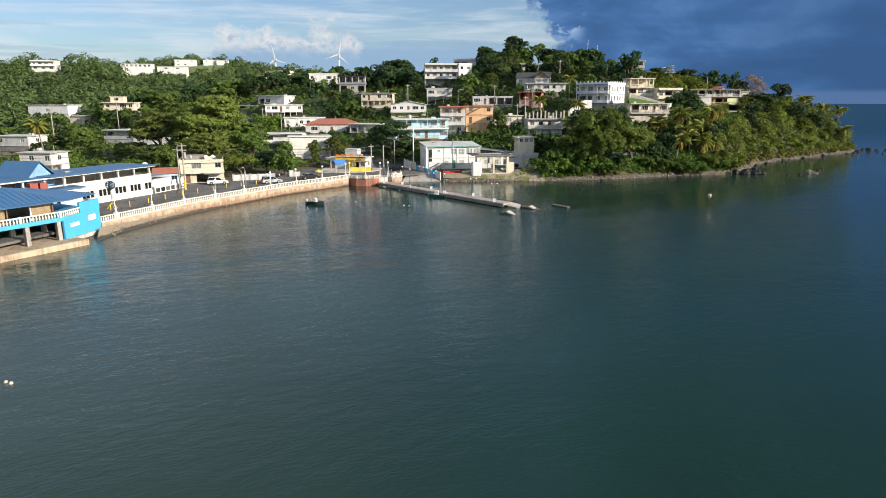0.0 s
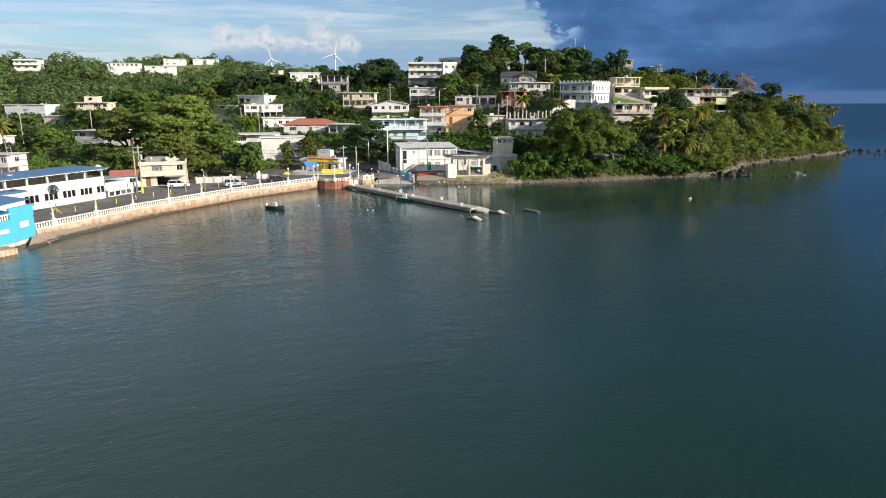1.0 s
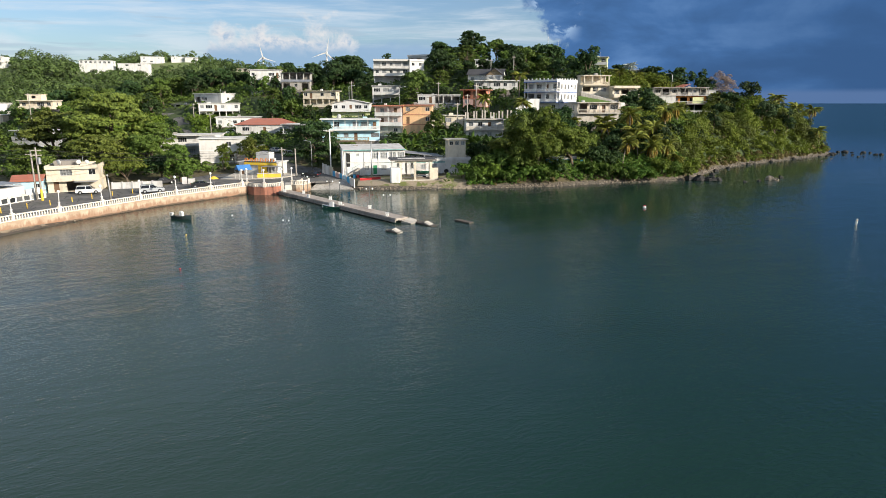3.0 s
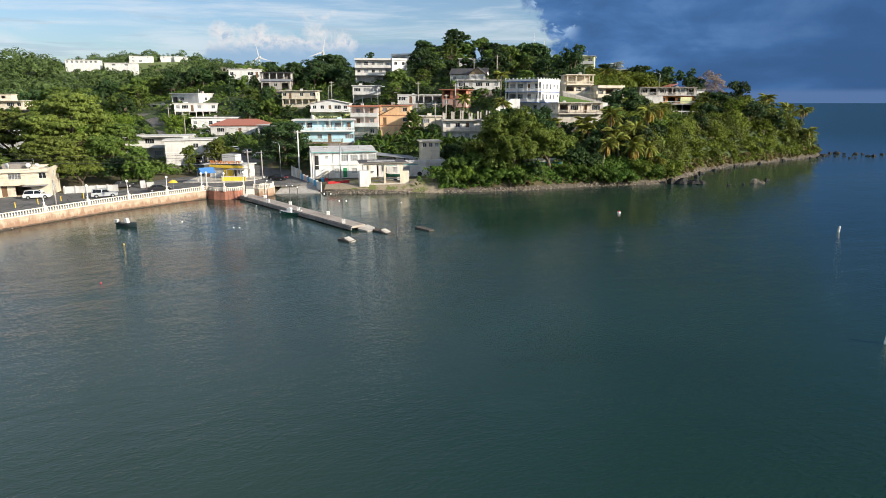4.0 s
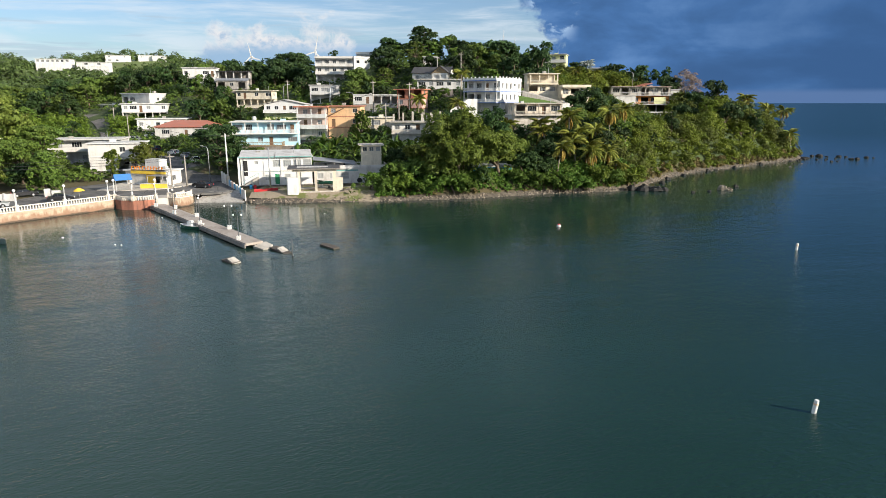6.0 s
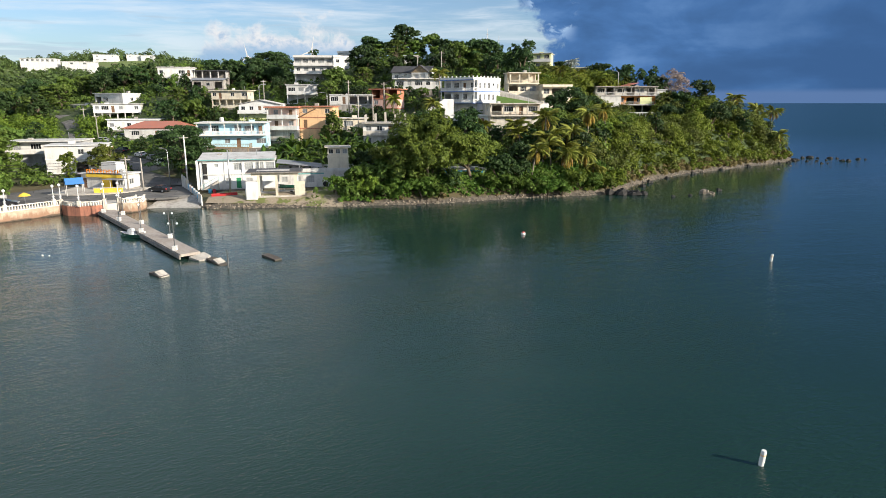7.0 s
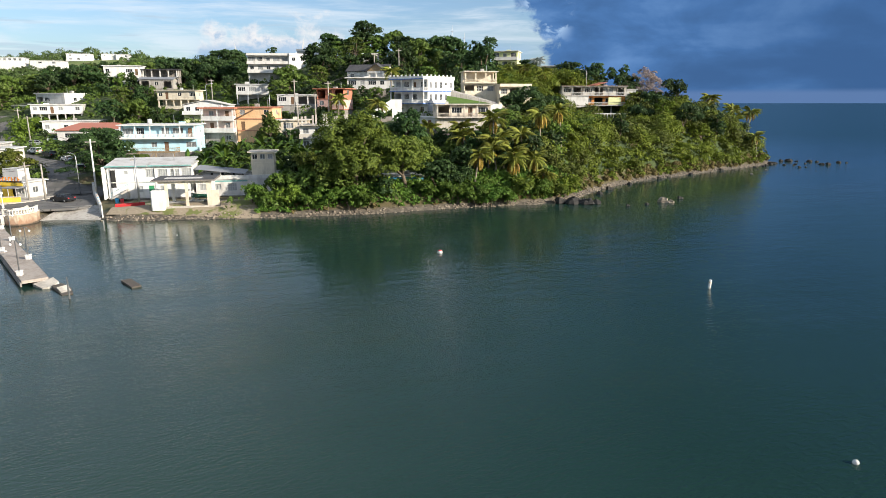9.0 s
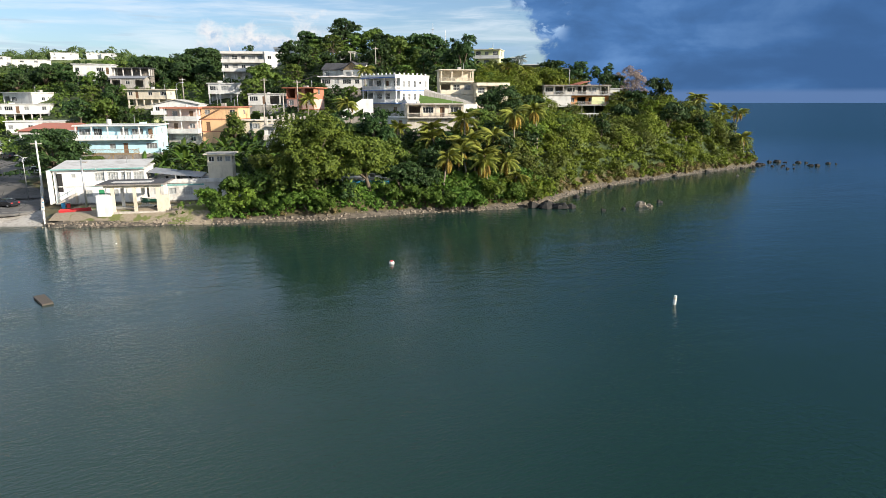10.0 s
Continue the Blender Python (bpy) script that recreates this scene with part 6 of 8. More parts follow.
# ---- poles and cables ----
def utility_pole(x, y, top, arms=1, label="tall weathered wooden utility pole with cables", mat=None, band=False, z=None):
    z = ground_at(x, y) - 0.4 if z is None else z
    ob = thing("utility_pole", label, "utility pole", pose(x, y, z), "poles")
    h = top - z
    part("pole", Shape().tube([(0, 0, 0), (0, 0, h)], [0.19, 0.13], 8), mat or POLE_WOOD, ob, smooth=True)
    for k in range(arms):
        part("crossarm", Shape().box(-0.9, -0.07, h - 0.6 - 0.9 * k, 0.9, 0.07, h - 0.45 - 0.9 * k), POLE_WOOD, ob, at=pose(0, 0, 0, 0, 0, 30))
    if band:
        part("paint_band", Shape().tube([(0, 0, 0.4), (0, 0, 2.6)], [0.215, 0.205], 8), YELLOW, ob, "yellow painted base")
        part("transformer", Shape().tube_flat([(0.45, 0, h - 3.0), (0.45, 0, h - 1.9), (0.45, 0, h - 1.8)], [0.28, 0.28, 0.16], 10), STEEL, ob)
    return ob


def cobra(x, y, top, yaw, label="street light on a tall curved steel pole"):
    z = ground_at(x, y) - 0.3
    h = top - z
    ob = thing("street_light", label, "street light", framed(x, y, z, yaw), "street lights")
    part("pole", Shape().tube([(0, 0, 0), (0, 0, h - 0.7), (0.35, 0, h - 0.2), (1.7, 0, h)], [0.11, 0.08, 0.06, 0.045], 8), STEEL, ob, smooth=True)
    part("lamp_head", Shape().box(1.6, -0.13, h - 0.06, 2.3, 0.13, h + 0.09), PALE_GREY, ob)
    return ob


utility_pole(-54.4, 133.4, 11.3, 2, band=True)
utility_pole(-55.6, 133.8, 10.6, 1)
utility_pole(-41.2, 132.0, 5.6, 0, "short bleached wooden pole beside the road")
utility_pole(-8.0, 173.6, 12.8, 1, "tall pale utility pole beside the white building", POLE_WHITE)
utility_pole(2.6, 167.8, 10.2, 0, "slender grey mast in front of the white building", STEEL)
utility_pole(-19.2, 171.0, 8.6, 1, "wooden pole at the restaurant corner")
utility_pole(-15.9, 170.5, 8.4, 0, "wooden pole at the restaurant corner")
for x, y, top in ((-14, 262, 26.5), (18.5, 232, 25.5), (30.0, 217.5, 24.6), (38, 262, 34.5), (18, 281, 37), (46, 258, 35.5), (-130, 215, 19), (-118, 235, 22), (-60, 240, 15.5), (-70, 252, 17.5), (27.2, 214, 21.5), (24, 208, 19)):
    utility_pole(x, y, top, 1, "wooden utility pole on the hillside")
cobra(-13.5, 178, 9.8, 150)
for x, y, top in ((63.6, 290, 45.9), (68.0, 291, 43.6)):
    mast = thing("radio_mast", "thin white radio mast rising over the summit trees", "mast", pose(x, y, ground_at(x, y) - 0.4), "masts")
    h = top - ground_at(x, y) + 0.4
    part("pole", Shape().tube([(0, 0, 0), (0, 0, h * 0.7), (0, 0, h)], [0.14, 0.11, 0.05], 6), WHITE_CLEAN, mast)
    part("crossarm", Shape().box(-0.5, -0.05, h * 0.86, 0.5, 0.05, h * 0.87), STEEL, mast)
for x, y, top, yaw in ((5.5, 233, 24.0, 20), (-14.5, 258, 25.0, 0), (13.5, 224, 22.0, 160), (106, 262, 29.5, 160)):
    cobra(x, y, top, yaw)


def cable(a, b, sag, r=0.03, label="black overhead cable between poles"):
    a, b = Vector(a), Vector(b)
    pts = []
    for k in range(13):
        t = k / 12
        p = a.lerp(b, t)
        pts.append((p.x, p.y, p.z - sag * 4 * t * (1 - t)))
    solid("overhead_cable", Shape().tube(pts, [r] * 13, 4, False), WIRE, label, "cable", group="cables")


for dz in (0.0, -0.8, -1.5):
    cable((-54.4, 133.4, 11.0 + dz), (-150, 118, 12.5 + dz), 1.6)
    cable((-54.4, 133.4, 10.8 + dz), (-19.2, 171.0, 8.2 + dz * 0.6), 0.9)
    cable((-19.2, 171.0, 8.2 + dz * 0.6), (-8.0, 173.6, 12.0 + dz), 0.5)
cable((30.0, 217.5, 24.4), (-14, 232, 15.0), 0.8, 0.05)
cable((30.0, 217.5, 24.2), (46, 258, 35.2), 1.0, 0.04)
cable((30.0, 217.5, 24.2), (38, 262, 34.0), 1.0, 0.04)
cable((-8.0, 173.6, 12.4), (-60, 240, 15.0), 1.8, 0.03)

# ---- cars ----
def car(x, y, z, yaw, body, label, kind="suv"):
    """A parked car: body shell with cabin, glass, wheels, lamps."""
    ob = thing("car", label, "car", framed(x, y, z, yaw), "parked cars")
    L, W, H = (4.5, 1.8, 1.62) if kind == "suv" else (4.4, 1.74, 1.42)
    def arch(cx):
        return [(cx + 0.41 * math.cos(a), 0.30 + 0.41 * math.sin(a)) for a in (math.pi * k / 6 for k in range(7))]
    boot = 1.0 if kind == "suv" else 0.93
    prof = [(-L / 2 + 0.05, 0.30), (-L / 2, 0.45), (-L / 2 + 0.02, 0.78), (-L / 2 + 0.12, boot), (L / 2 - 1.45, 1.0), (L / 2 - 0.7, 0.92), (L / 2 - 0.2, 0.80), (L / 2 - 0.03, 0.62), (L / 2, 0.42), (L / 2 - 0.06, 0.30)]
    prof += arch(L / 2 - 0.9) + arch(-L / 2 + 0.85)
    s = Shape()
    y0, y1 = -W / 2, W / 2
    for (xa, za), (xb, zb) in zip(prof, prof[1:] + prof[:1]):
        s.face((xa, y0, za), (xb, y0, zb), (xb, y1, zb), (xa, y1, za))
    s.face(*[(xa, y0, za) for xa, za in reversed(prof)])
    s.face(*[(xa, y1, za) for xa, za in prof])
    part("body", s, body, ob)
    back = -L / 2 + (0.12 if kind == "suv" else 0.5)
    slope = 0.28 if kind == "suv" else 0.75
    cab = [(back, boot - 0.02), (back + slope, H - 0.07), (0.3, H - 0.05), (1.12, 0.98)]
    g = Shape()
    wb0, wt = W / 2 - 0.06, W / 2 - 0.22
    for (xa, za), (xb, zb) in zip(cab, cab[1:]):
        wa, wbb = (wb0 if za < 1.1 else wt), (wb0 if zb < 1.1 else wt)
        g.face((xa, -wa, za), (xb, -wbb, zb), (xb, wbb, zb), (xa, wa, za))
    for sgn in (-1, 1):
        q = [(xa, sgn * (wb0 if za < 1.1 else wt), za) for xa, za in cab]
        g.face(*(q if sgn > 0 else q[::-1]))
    part("cabin_glass", g, TINTED, ob, "dark car glass")
    part("roof", Shape().box(back + slope - 0.05, -wt - 0.01, H - 0.07, 0.36, wt + 0.01, H), body, ob)
    for low, high in ((back + 0.03, back + slope), (-0.4, -0.42), (1.1, 0.3)):
        for sgn in (-1, 1):
            part("pillar", Shape().beam((low, sgn * (wb0 + 0.01), 0.96), (high, sgn * (wt + 0.015), H - 0.05), 0.09, 0.03), body, ob)
    for sgn in (-1, 1):
        part("side_mirror", Shape().box(0.72, sgn * (W / 2 + 0.07) - 0.09, 0.98, 0.86, sgn * (W / 2 + 0.07) + 0.09, 1.12), body, ob)
    for xx in (-L / 2 + 0.85, L / 2 - 0.9):
        for sgn in (-1, 1):
            wheel = part("wheel", Shape().tube([(xx, sgn * (W / 2 - 0.2), 0.33), (xx, sgn * (W / 2 + 0.02), 0.33)], [0.33, 0.33], 12), TYRE, ob)
            part("rim", Shape().tube([(xx, sgn * (W / 2 + 0.02), 0.33), (xx, sgn * (W / 2 + 0.035), 0.33)], [0.2, 0.18], 10), STEEL, wheel)
    for sgn in (-1, 1):
        part("headlight", Shape().box(L / 2 - 0.03, sgn * 0.62 - 0.2, 0.62, L / 2 + 0.02, sgn * 0.62 + 0.2, 0.76), GLOBE, ob)
        part("tail_light", Shape().box(-L / 2 - 0.02, sgn * 0.66 - 0.14, 0.7, -L / 2 + 0.03, sgn * 0.66 + 0.14, 0.9), RED, ob)
    return ob


def car_paint(name, rgb):
    def build(n, pos):
        b = n.add("BsdfPrincipled", {"Base Color": (*rgb, 1), "Roughness": 0.3, "Metallic": 0.15, "Coat Weight": 0.6})
        return b.outputs[0]
    return material(name, build)


CAR_WHITE, CAR_SILVER, CAR_BLACK, CAR_RED = car_paint("white_car_paint", (0.75, 0.75, 0.74)), car_paint("silver_car_paint", (0.42, 0.44, 0.46)), car_paint("black_car_paint", (0.02, 0.02, 0.023)), car_paint("dark_red_car_paint", (0.25, 0.03, 0.03))
car(-50.6, 142.2, ROAD_Z, 20, CAR_WHITE, "white sport utility car parked before the garage house")
car(-38.9, 143.8, ROAD_Z, 30, CAR_SILVER, "silver hatchback parked behind the balustrade", "suv")
car(-31.8, 151.6, ROAD_Z, 25, CAR_BLACK, "black sedan parked beside the seawall", "sedan")
car(-12.2, 169.6, ROAD_Z, 160, CAR_BLACK, "dark car with a pale roof on the road by the slipway", "sedan")
for x, y, yaw, body, label, kind in ((-24.6, 199.6, 122, CAR_WHITE, "white pickup car parked along the inland street", "suv"), (-30.5, 209, 128, CAR_SILVER, "silver car parked along the inland street", "sedan"), (-36.5, 215.8, 138, CAR_WHITE, "white car parked along the inland street", "sedan"), (-45, 223, 145, CAR_BLACK, "dark car parked along the inland street", "suv"), (-52, 228.4, 150, CAR_WHITE, "white car parked beside the hill road", "suv")):
    car(x, y, max(ROAD_Z, ground_at(x, y) + 0.26), yaw, body, label, kind)
car(-42.2, 157.5, ROAD_Z, 40, CAR_BLACK, "black car in the shade under trees", "sedan")
for x, y, yaw, m, lab in ((-56.5, 237.5, 15, CAR_SILVER, "silver car parked on the hill"), (-52.8, 240.5, 10, CAR_WHITE, "white sport utility car parked on the hill"), (-48.5, 241.5, 12, CAR_WHITE, "white van-like car parked on the hill"), (-46, 233, 20, CAR_BLACK, "dark car parked under the red-roofed house"), (-29, 184.5, 0, CAR_BLACK, "dark car under the carport"), (-39, 196, 80, CAR_WHITE, "white car beside the pale house")):
    car(x, y, ground_at(x, y) + 0.1, yaw, m, lab)

# ---- boats ----
def boat(x, y, z, yaw, L, W, hull, inner, label, console=True, tilt=0.0, motor=True, slim=1.0):
    ob = thing("boat", label, "boat", framed(x, y, z, yaw) @ pose(0, 0, 0, tilt, 0, 0), "boats")
    s, ins = Shape(), Shape()
    st = []
    for k in range(9):
        t = k / 8
        half = W / 2 * (0.86 + 0.14 * math.sin(t * 3)) * (1 - max(0, t - 0.45) ** 2 * 3.2)
        st.append((-L / 2 + L * t, max(0.02, half), 0.52 + 0.25 * t * t, -0.22 + 0.35 * max(0, t - 0.7)))
    for (xa, wa, ta, ba), (xb, wb_, tb, bb) in zip(st, st[1:]):
        for sgn in (-1, 1):
            q = [(xa, sgn * wa, ta), (xb, sgn * wb_, tb), (xb, sgn * wb_ * 0.72, 0.08 + bb * 0.3), (xa, sgn * wa * 0.72, 0.08 + ba * 0.3)]
            s.face(*(q if sgn < 0 else q[::-1]))
            q = [(xa, sgn * wa * 0.72, 0.08 + ba * 0.3), (xb, sgn * wb_ * 0.72, 0.08 + bb * 0.3), (xb, 0, bb), (xa, 0, ba)]
            s.face(*(q if sgn < 0 else q[::-1]))
            q = [(xa, sgn * wa, ta), (xb, sgn * wb_, tb), (xb, sgn * wb_ * 0.86, tb), (xa, sgn * wa * 0.86, ta)]
            ins.face(*(q if sgn > 0 else q[::-1]))
            q = [(xa, sgn * wa * 0.86, ta), (xb, sgn * wb_ * 0.86, tb), (xb, sgn * wb_ * 0.7, 0.2), (xa, sgn * wa * 0.7, 0.2)]
            ins.face(*(q if sgn > 0 else q[::-1]))
        ins.face((xa, -wa * 0.7, 0.2), (xb, -wb_ * 0.7, 0.2), (xb, wb_ * 0.7, 0.2), (xa, wa * 0.7, 0.2))
    x0, w0, t0, b0 = st[0]
    s.face((x0, -w0, t0), (x0, -w0 * 0.72, 0.08 + b0 * 0.3), (x0, 0, b0), (x0, w0 * 0.72, 0.08 + b0 * 0.3), (x0, w0, t0))
    part("hull", s, hull, ob)
    part("inside", ins, inner, ob)
    for t in (0.3, 0.62):
        part("bench", Shape().box(-L / 2 + L * t, -W * 0.38, 0.34, -L / 2 + L * t + 0.3, W * 0.38, 0.4), inner, ob)
    if console:
        part("console", Shape().box(-0.45 * slim, -0.4 * slim, 0.2, 0.35 * slim, 0.4 * slim, 1.15).box(-0.4 * slim, -0.35 * slim, 1.15, 0.1 * slim, 0.35 * slim, 1.3), WHITE_CLEAN, ob)
    if motor:
        part("outboard_motor", Shape().box(-L / 2 - 0.42, -0.18, -0.1, -L / 2 - 0.06, 0.18, 0.5).box(-L / 2 - 0.5, -0.22, 0.5, -L / 2, 0.22, 0.95), WHITE if console else DARK, ob)
    return ob


HULL_DARK = paint("dark_green_hull", (0.02, 0.04, 0.045), 0.2, 0.4)
HULL_GREEN = paint("green_hull", (0.015, 0.09, 0.06), 0.2, 0.4)
boat(-25.0, 123.3, 0.02, -22, 3.9, 1.45, HULL_DARK, CONCRETE_DARK, "dark-hulled motor boat with a white console at anchor", slim=0.62)
boat(-1.4, 133.4, 0.02, 165, 3.8, 1.6, HULL_GREEN, WHITE_CLEAN, "white and green dinghy moored beside the dock", True)
boat(2.6, 164.2, 1.5, 16, 4.8, 1.2, RED, RED, "red rowing boat lying on the shore grass", False, 4, False)
boat(14.8, 166.6, 2.95, 190, 4.4, 1.6, HULL_GREEN, PALE_GREY, "green boat on a trailer under the shelter", False, 0, False)
trailer = thing("boat_trailer", "steel boat trailer under the shelter", "trailer", framed(14.8, 166.6, 1.8, 190))
part("frame", Shape().box(-1.8, -0.6, 0.55, 2.4, -0.5, 0.66).box(-1.8, 0.5, 0.55, 2.4, 0.6, 0.66).box(-1.5, -0.6, 0.66, -1.35, 0.6, 1.0).box(1.0, -0.6, 0.66, 1.15, 0.6, 1.0), STEEL, trailer)
for sgn in (-1, 1):
    part("wheel", Shape().tube([(-0.3, sgn * 0.75, 0.3), (-0.3, sgn * 0.95, 0.3)], [0.3, 0.3], 12), TYRE, trailer)

# ---- floats and buoys ----
def spar(x, y, h=0.95):
    ob = thing("buoy", "white spar buoy standing upright in the water", "buoy", pose(x, y, 0, 4, 3, 0), "buoys")
    part("float", Shape().tube_flat([(0, 0, -0.5), (0, 0, h * 0.8), (0, 0, h)], [0.15, 0.15, 0.13], 10), WHITE_CLEAN, ob)
    part("band", Shape().tube_flat([(0, 0, h * 0.66), (0, 0, h * 0.76)], [0.156, 0.156], 10), ORANGE, ob)


def ball_float(x, y, r, mat, label):
    ob = thing("float", label, "float", pose(x, y, 0), "mooring floats")
    r *= 0.7
    part("ball", Shape().ball((0, 0, r * 0.35), r, 7, 12), mat, ob, smooth=True)
    part("eye", Shape().tube([(0, 0, r * 1.25), (0, 0, r * 1.6)], [r * 0.15, r * 0.1], 6), STEEL, ob)


spar(86.0, 117.7)
spar(61.7, 72.2)
b = thing("buoy", "round buoy with a red top and white bottom", "buoy", pose(57, 134.5, 0), "buoys")
part("float", Shape().ball((0, 0, 0.1), 0.33, 7, 12), WHITE_CLEAN, b, smooth=True)
part("cap", Shape().ball((0, 0, 0.3), 0.25, 6, 12, 0.6), RED, b, "red cap", smooth=True)
ball_float(79.6, 83.7, 0.26, PALE_GREY, "grey-white round float in the water")
for x, y, r, m, lab in ((-31.5, 42.4, 0.2, CREAM, "small cream mooring float in the bay"), (-31.0, 42.2, 0.2, CREAM, "small cream mooring float in the bay"), (-19.2, 110.0, 0.16, YELLOW, "small yellow mooring float in the bay"), (-17.6, 126.6, 0.2, WHITE, "small white mooring float in the bay"), (-7.6, 121.8, 0.19, WHITE, "small white mooring float in the bay"), (-6.6, 121.6, 0.17, WHITE, "small white mooring float in the bay"), (-12.4, 90.6, 0.15, RED, "small red mooring float in the bay"), (17.5, 146.5, 0.17, WHITE, "small white mooring float in the bay"), (-9.9, 143, 0.15, WHITE, "small white mooring float in the bay")):
    ball_float(x, y, r, m, lab)

# ---- wind turbines far inland ----
def turbine(x, y, hub, turn, blade=44):
    ob = thing("wind_turbine", "white three-bladed wind turbine far beyond the hills", "wind turbine", pose(x, y, 0), "turbines")
    part("tower", Shape().tube([(0, 0, -5), (0, 0, hub)], [3.0, 1.9], 12), WHITE_CLEAN, ob, smooth=True)
    part("nacelle", Shape().box(-2.6, -4, hub - 2.3, 2.6, 8, hub + 2.5), WHITE_CLEAN, ob)
    for k in range(3):
        s = Shape()
        s.face((-1.3, 0, 0), (1.5, 0, 0), (2.6, 0, blade * 0.2), (0.3, 0, blade), (-0.9, 0, blade * 0.2)).face((-1.3, 0.7, 0), (-0.9, 0.6, blade * 0.2), (0.3, 0.2, blade), (2.6, 0.5, blade * 0.2), (1.5, 0.7, 0))
        s.face((-1.3, 0, 0), (-0.9, 0, blade * 0.2), (-0.9, 0.6, blade * 0.2), (-1.3, 0.7, 0)).face((-0.9, 0, blade * 0.2), (0.3, 0, blade), (0.3, 0.2, blade), (-0.9, 0.6, blade * 0.2))
        part("blade", s, WHITE_CLEAN, ob, at=pose(0, -5, hub + 0.4, 0, turn + 120 * k, 0))
    return ob


turbine(-283, 1805, 145, 12)
turbine(-493, 1947, 142, -12)

# ---- rocks on the shore ----
def rock_mesh(seed, sides=9, rings=6):
    r = random.Random(seed)
    s = Shape()
    s.ball((0, 0, 0), 1.0, rings, sides)
    a = [r.uniform(0, 6.28) for _ in range(6)]
    v = []
    for x, y, z in s.v:
        k = 1 + 0.22 * math.sin(3 * x + a[0] + 2 * z) + 0.18 * math.cos(4 * y + a[1]) + 0.16 * math.sin(6 * z + a[2] + 5 * x) + r.uniform(-0.16, 0.16)
        v.append((x * k, y * k, max(z, -0.6) * k * 0.75))
    s.v = v
    return s


ROCKS = [rock_mesh(k).mesh("rock", ROCK if k % 2 else ROCK_PALE) for k in range(6)]
for x, y, s, k in ((81.5, 176.3, 1.4, 1), (83.6, 175.6, 1.4, 3), (86.4, 175.2, 1.5, 5), (84.6, 177, 1.5, 1), (88.5, 175.6, 1.0, 3), (102.4, 176.8, 1.1, 2), (103.6, 176.4, 0.7, 0), (107.4, 181.4, 0.7, 1), (93.8, 172.5, 0.5, 1), (98, 174, 0.5, 3), (164.8, 254.1, 1.7, 5), (167.0, 255.4, 1.0, 1),
                     (173.2, 263.5, 1.2, 1), (175.7, 263.4, 1.7, 3), (178.0, 262.6, 0.8, 5), (167.2, 250.5, 0.8, 3), (169.8, 249.8, 0.6, 1), (168.1, 243.7, 0.8, 1), (170.4, 244.2, 0.5, 3), (181.5, 261.3, 1.3, 3), (183.8, 260.8, 0.9, 1), (180.2, 252.2, 1.2, 5), (182.0, 251.8, 1.3, 1), (189.4, 258.2, 1.1, 3), (191.6, 257.6, 0.6, 1), (176.5, 255.0, 0.7, 1), (172.0, 252.8, 0.7, 5),
                     (40.5, 161.5, 0.5, 1), (161, 249.5, 0.9, 1), (163.4, 251.6, 1.1, 3), (158.5, 246.5, 0.7, 3), (155, 245, 0.8, 1), (154.3, 236.8, 0.5, 0), (152.0, 237.2, 0.4, 1), (144.7, 226.0, 0.4, 2), (92.5, 188.5, 0.8, 3), (96.5, 195.5, 0.9, 1), (104, 204.5, 0.7, 3), (115, 215, 0.8, 1), (127, 224.5, 0.7, 3), (140, 234.5, 0.8, 1), (119, 218.5, 0.6, 2)):
    ob = new("rock", ROCKS[k])
    s *= 0.72 if x > 150 else 1.0
    ob.matrix_basis = pose(x, y, 0.1 * s, 0, 0, 57 * k + 20 * s) @ Matrix.Diagonal((s, s * 0.8, s * (0.72 if x > 150 else 0.85), 1))
    tagged(ob, "dark wave-worn boulder standing in the shallows" if k % 2 else "pale worn boulder standing in the shallows", "rock", "shore rocks")

# ---- quay furniture ----
for x, y in ((-57.0, 107.5), (-55.5, 111.2), (-53.9, 115.0), (-52.9, 119.8), (-51.4, 124.2), (-49.8, 128.0), (-47.9, 131.5), (-46.4, 135.4), (-44.4, 139.0), (-42.0, 142.2), (-36.8, 158.6)):
    bo = thing("bollard", "short yellow traffic bollard beside the road", "bollard", pose(x, y, ROAD_Z - 0.05, 3, 2, 0), "bollards")
    part("post", Shape().tube_flat([(0, 0, 0), (0, 0, 0.96), (0, 0, 1.02)], [0.075, 0.075, 0.045], 8), YELLOW, bo)
fan = thing("round_ornament", "tall pole carrying a dark teal ball-shaped cage", "ornament", framed(-57.6, 109.4, ROAD_Z, 20))
part("pole", Shape().tube([(0, 0, 0), (0, 0, 3.2)], [0.06, 0.05], 8), POLE_DARK, fan)
TEAL = plain("dark_teal_paint", (0.045, 0.085, 0.11), 0.5, 0.2)
for k in range(5):
    a = math.pi * k / 5
    ring = [(0.78 * math.cos(b) * math.cos(a), 0.78 * math.cos(b) * math.sin(a), 4.0 + 0.72 * math.sin(b)) for b in (2 * math.pi * q / 16 for q in range(17))]
    part("ring", Shape().tube(ring, [0.05] * 17, 5, False), TEAL, fan)
for h in (-0.38, 0.0, 0.38):
    r = 0.78 * math.sqrt(1 - (h / 0.72) ** 2)
    ring = [(r * math.cos(b), r * math.sin(b), 4.0 + h) for b in (2 * math.pi * q / 16 for q in range(17))]
    part("hoop", Shape().tube(ring, [0.055] * 17, 5, False), TEAL, fan)
part("core", Shape().tube_flat([(0, 0, 3.2), (0, 0, 3.45), (0, 0, 4.0), (0, 0, 4.5), (0, 0, 4.72)], [0.06, 0.3, 0.42, 0.3, 0.05], 9), TEAL, fan)
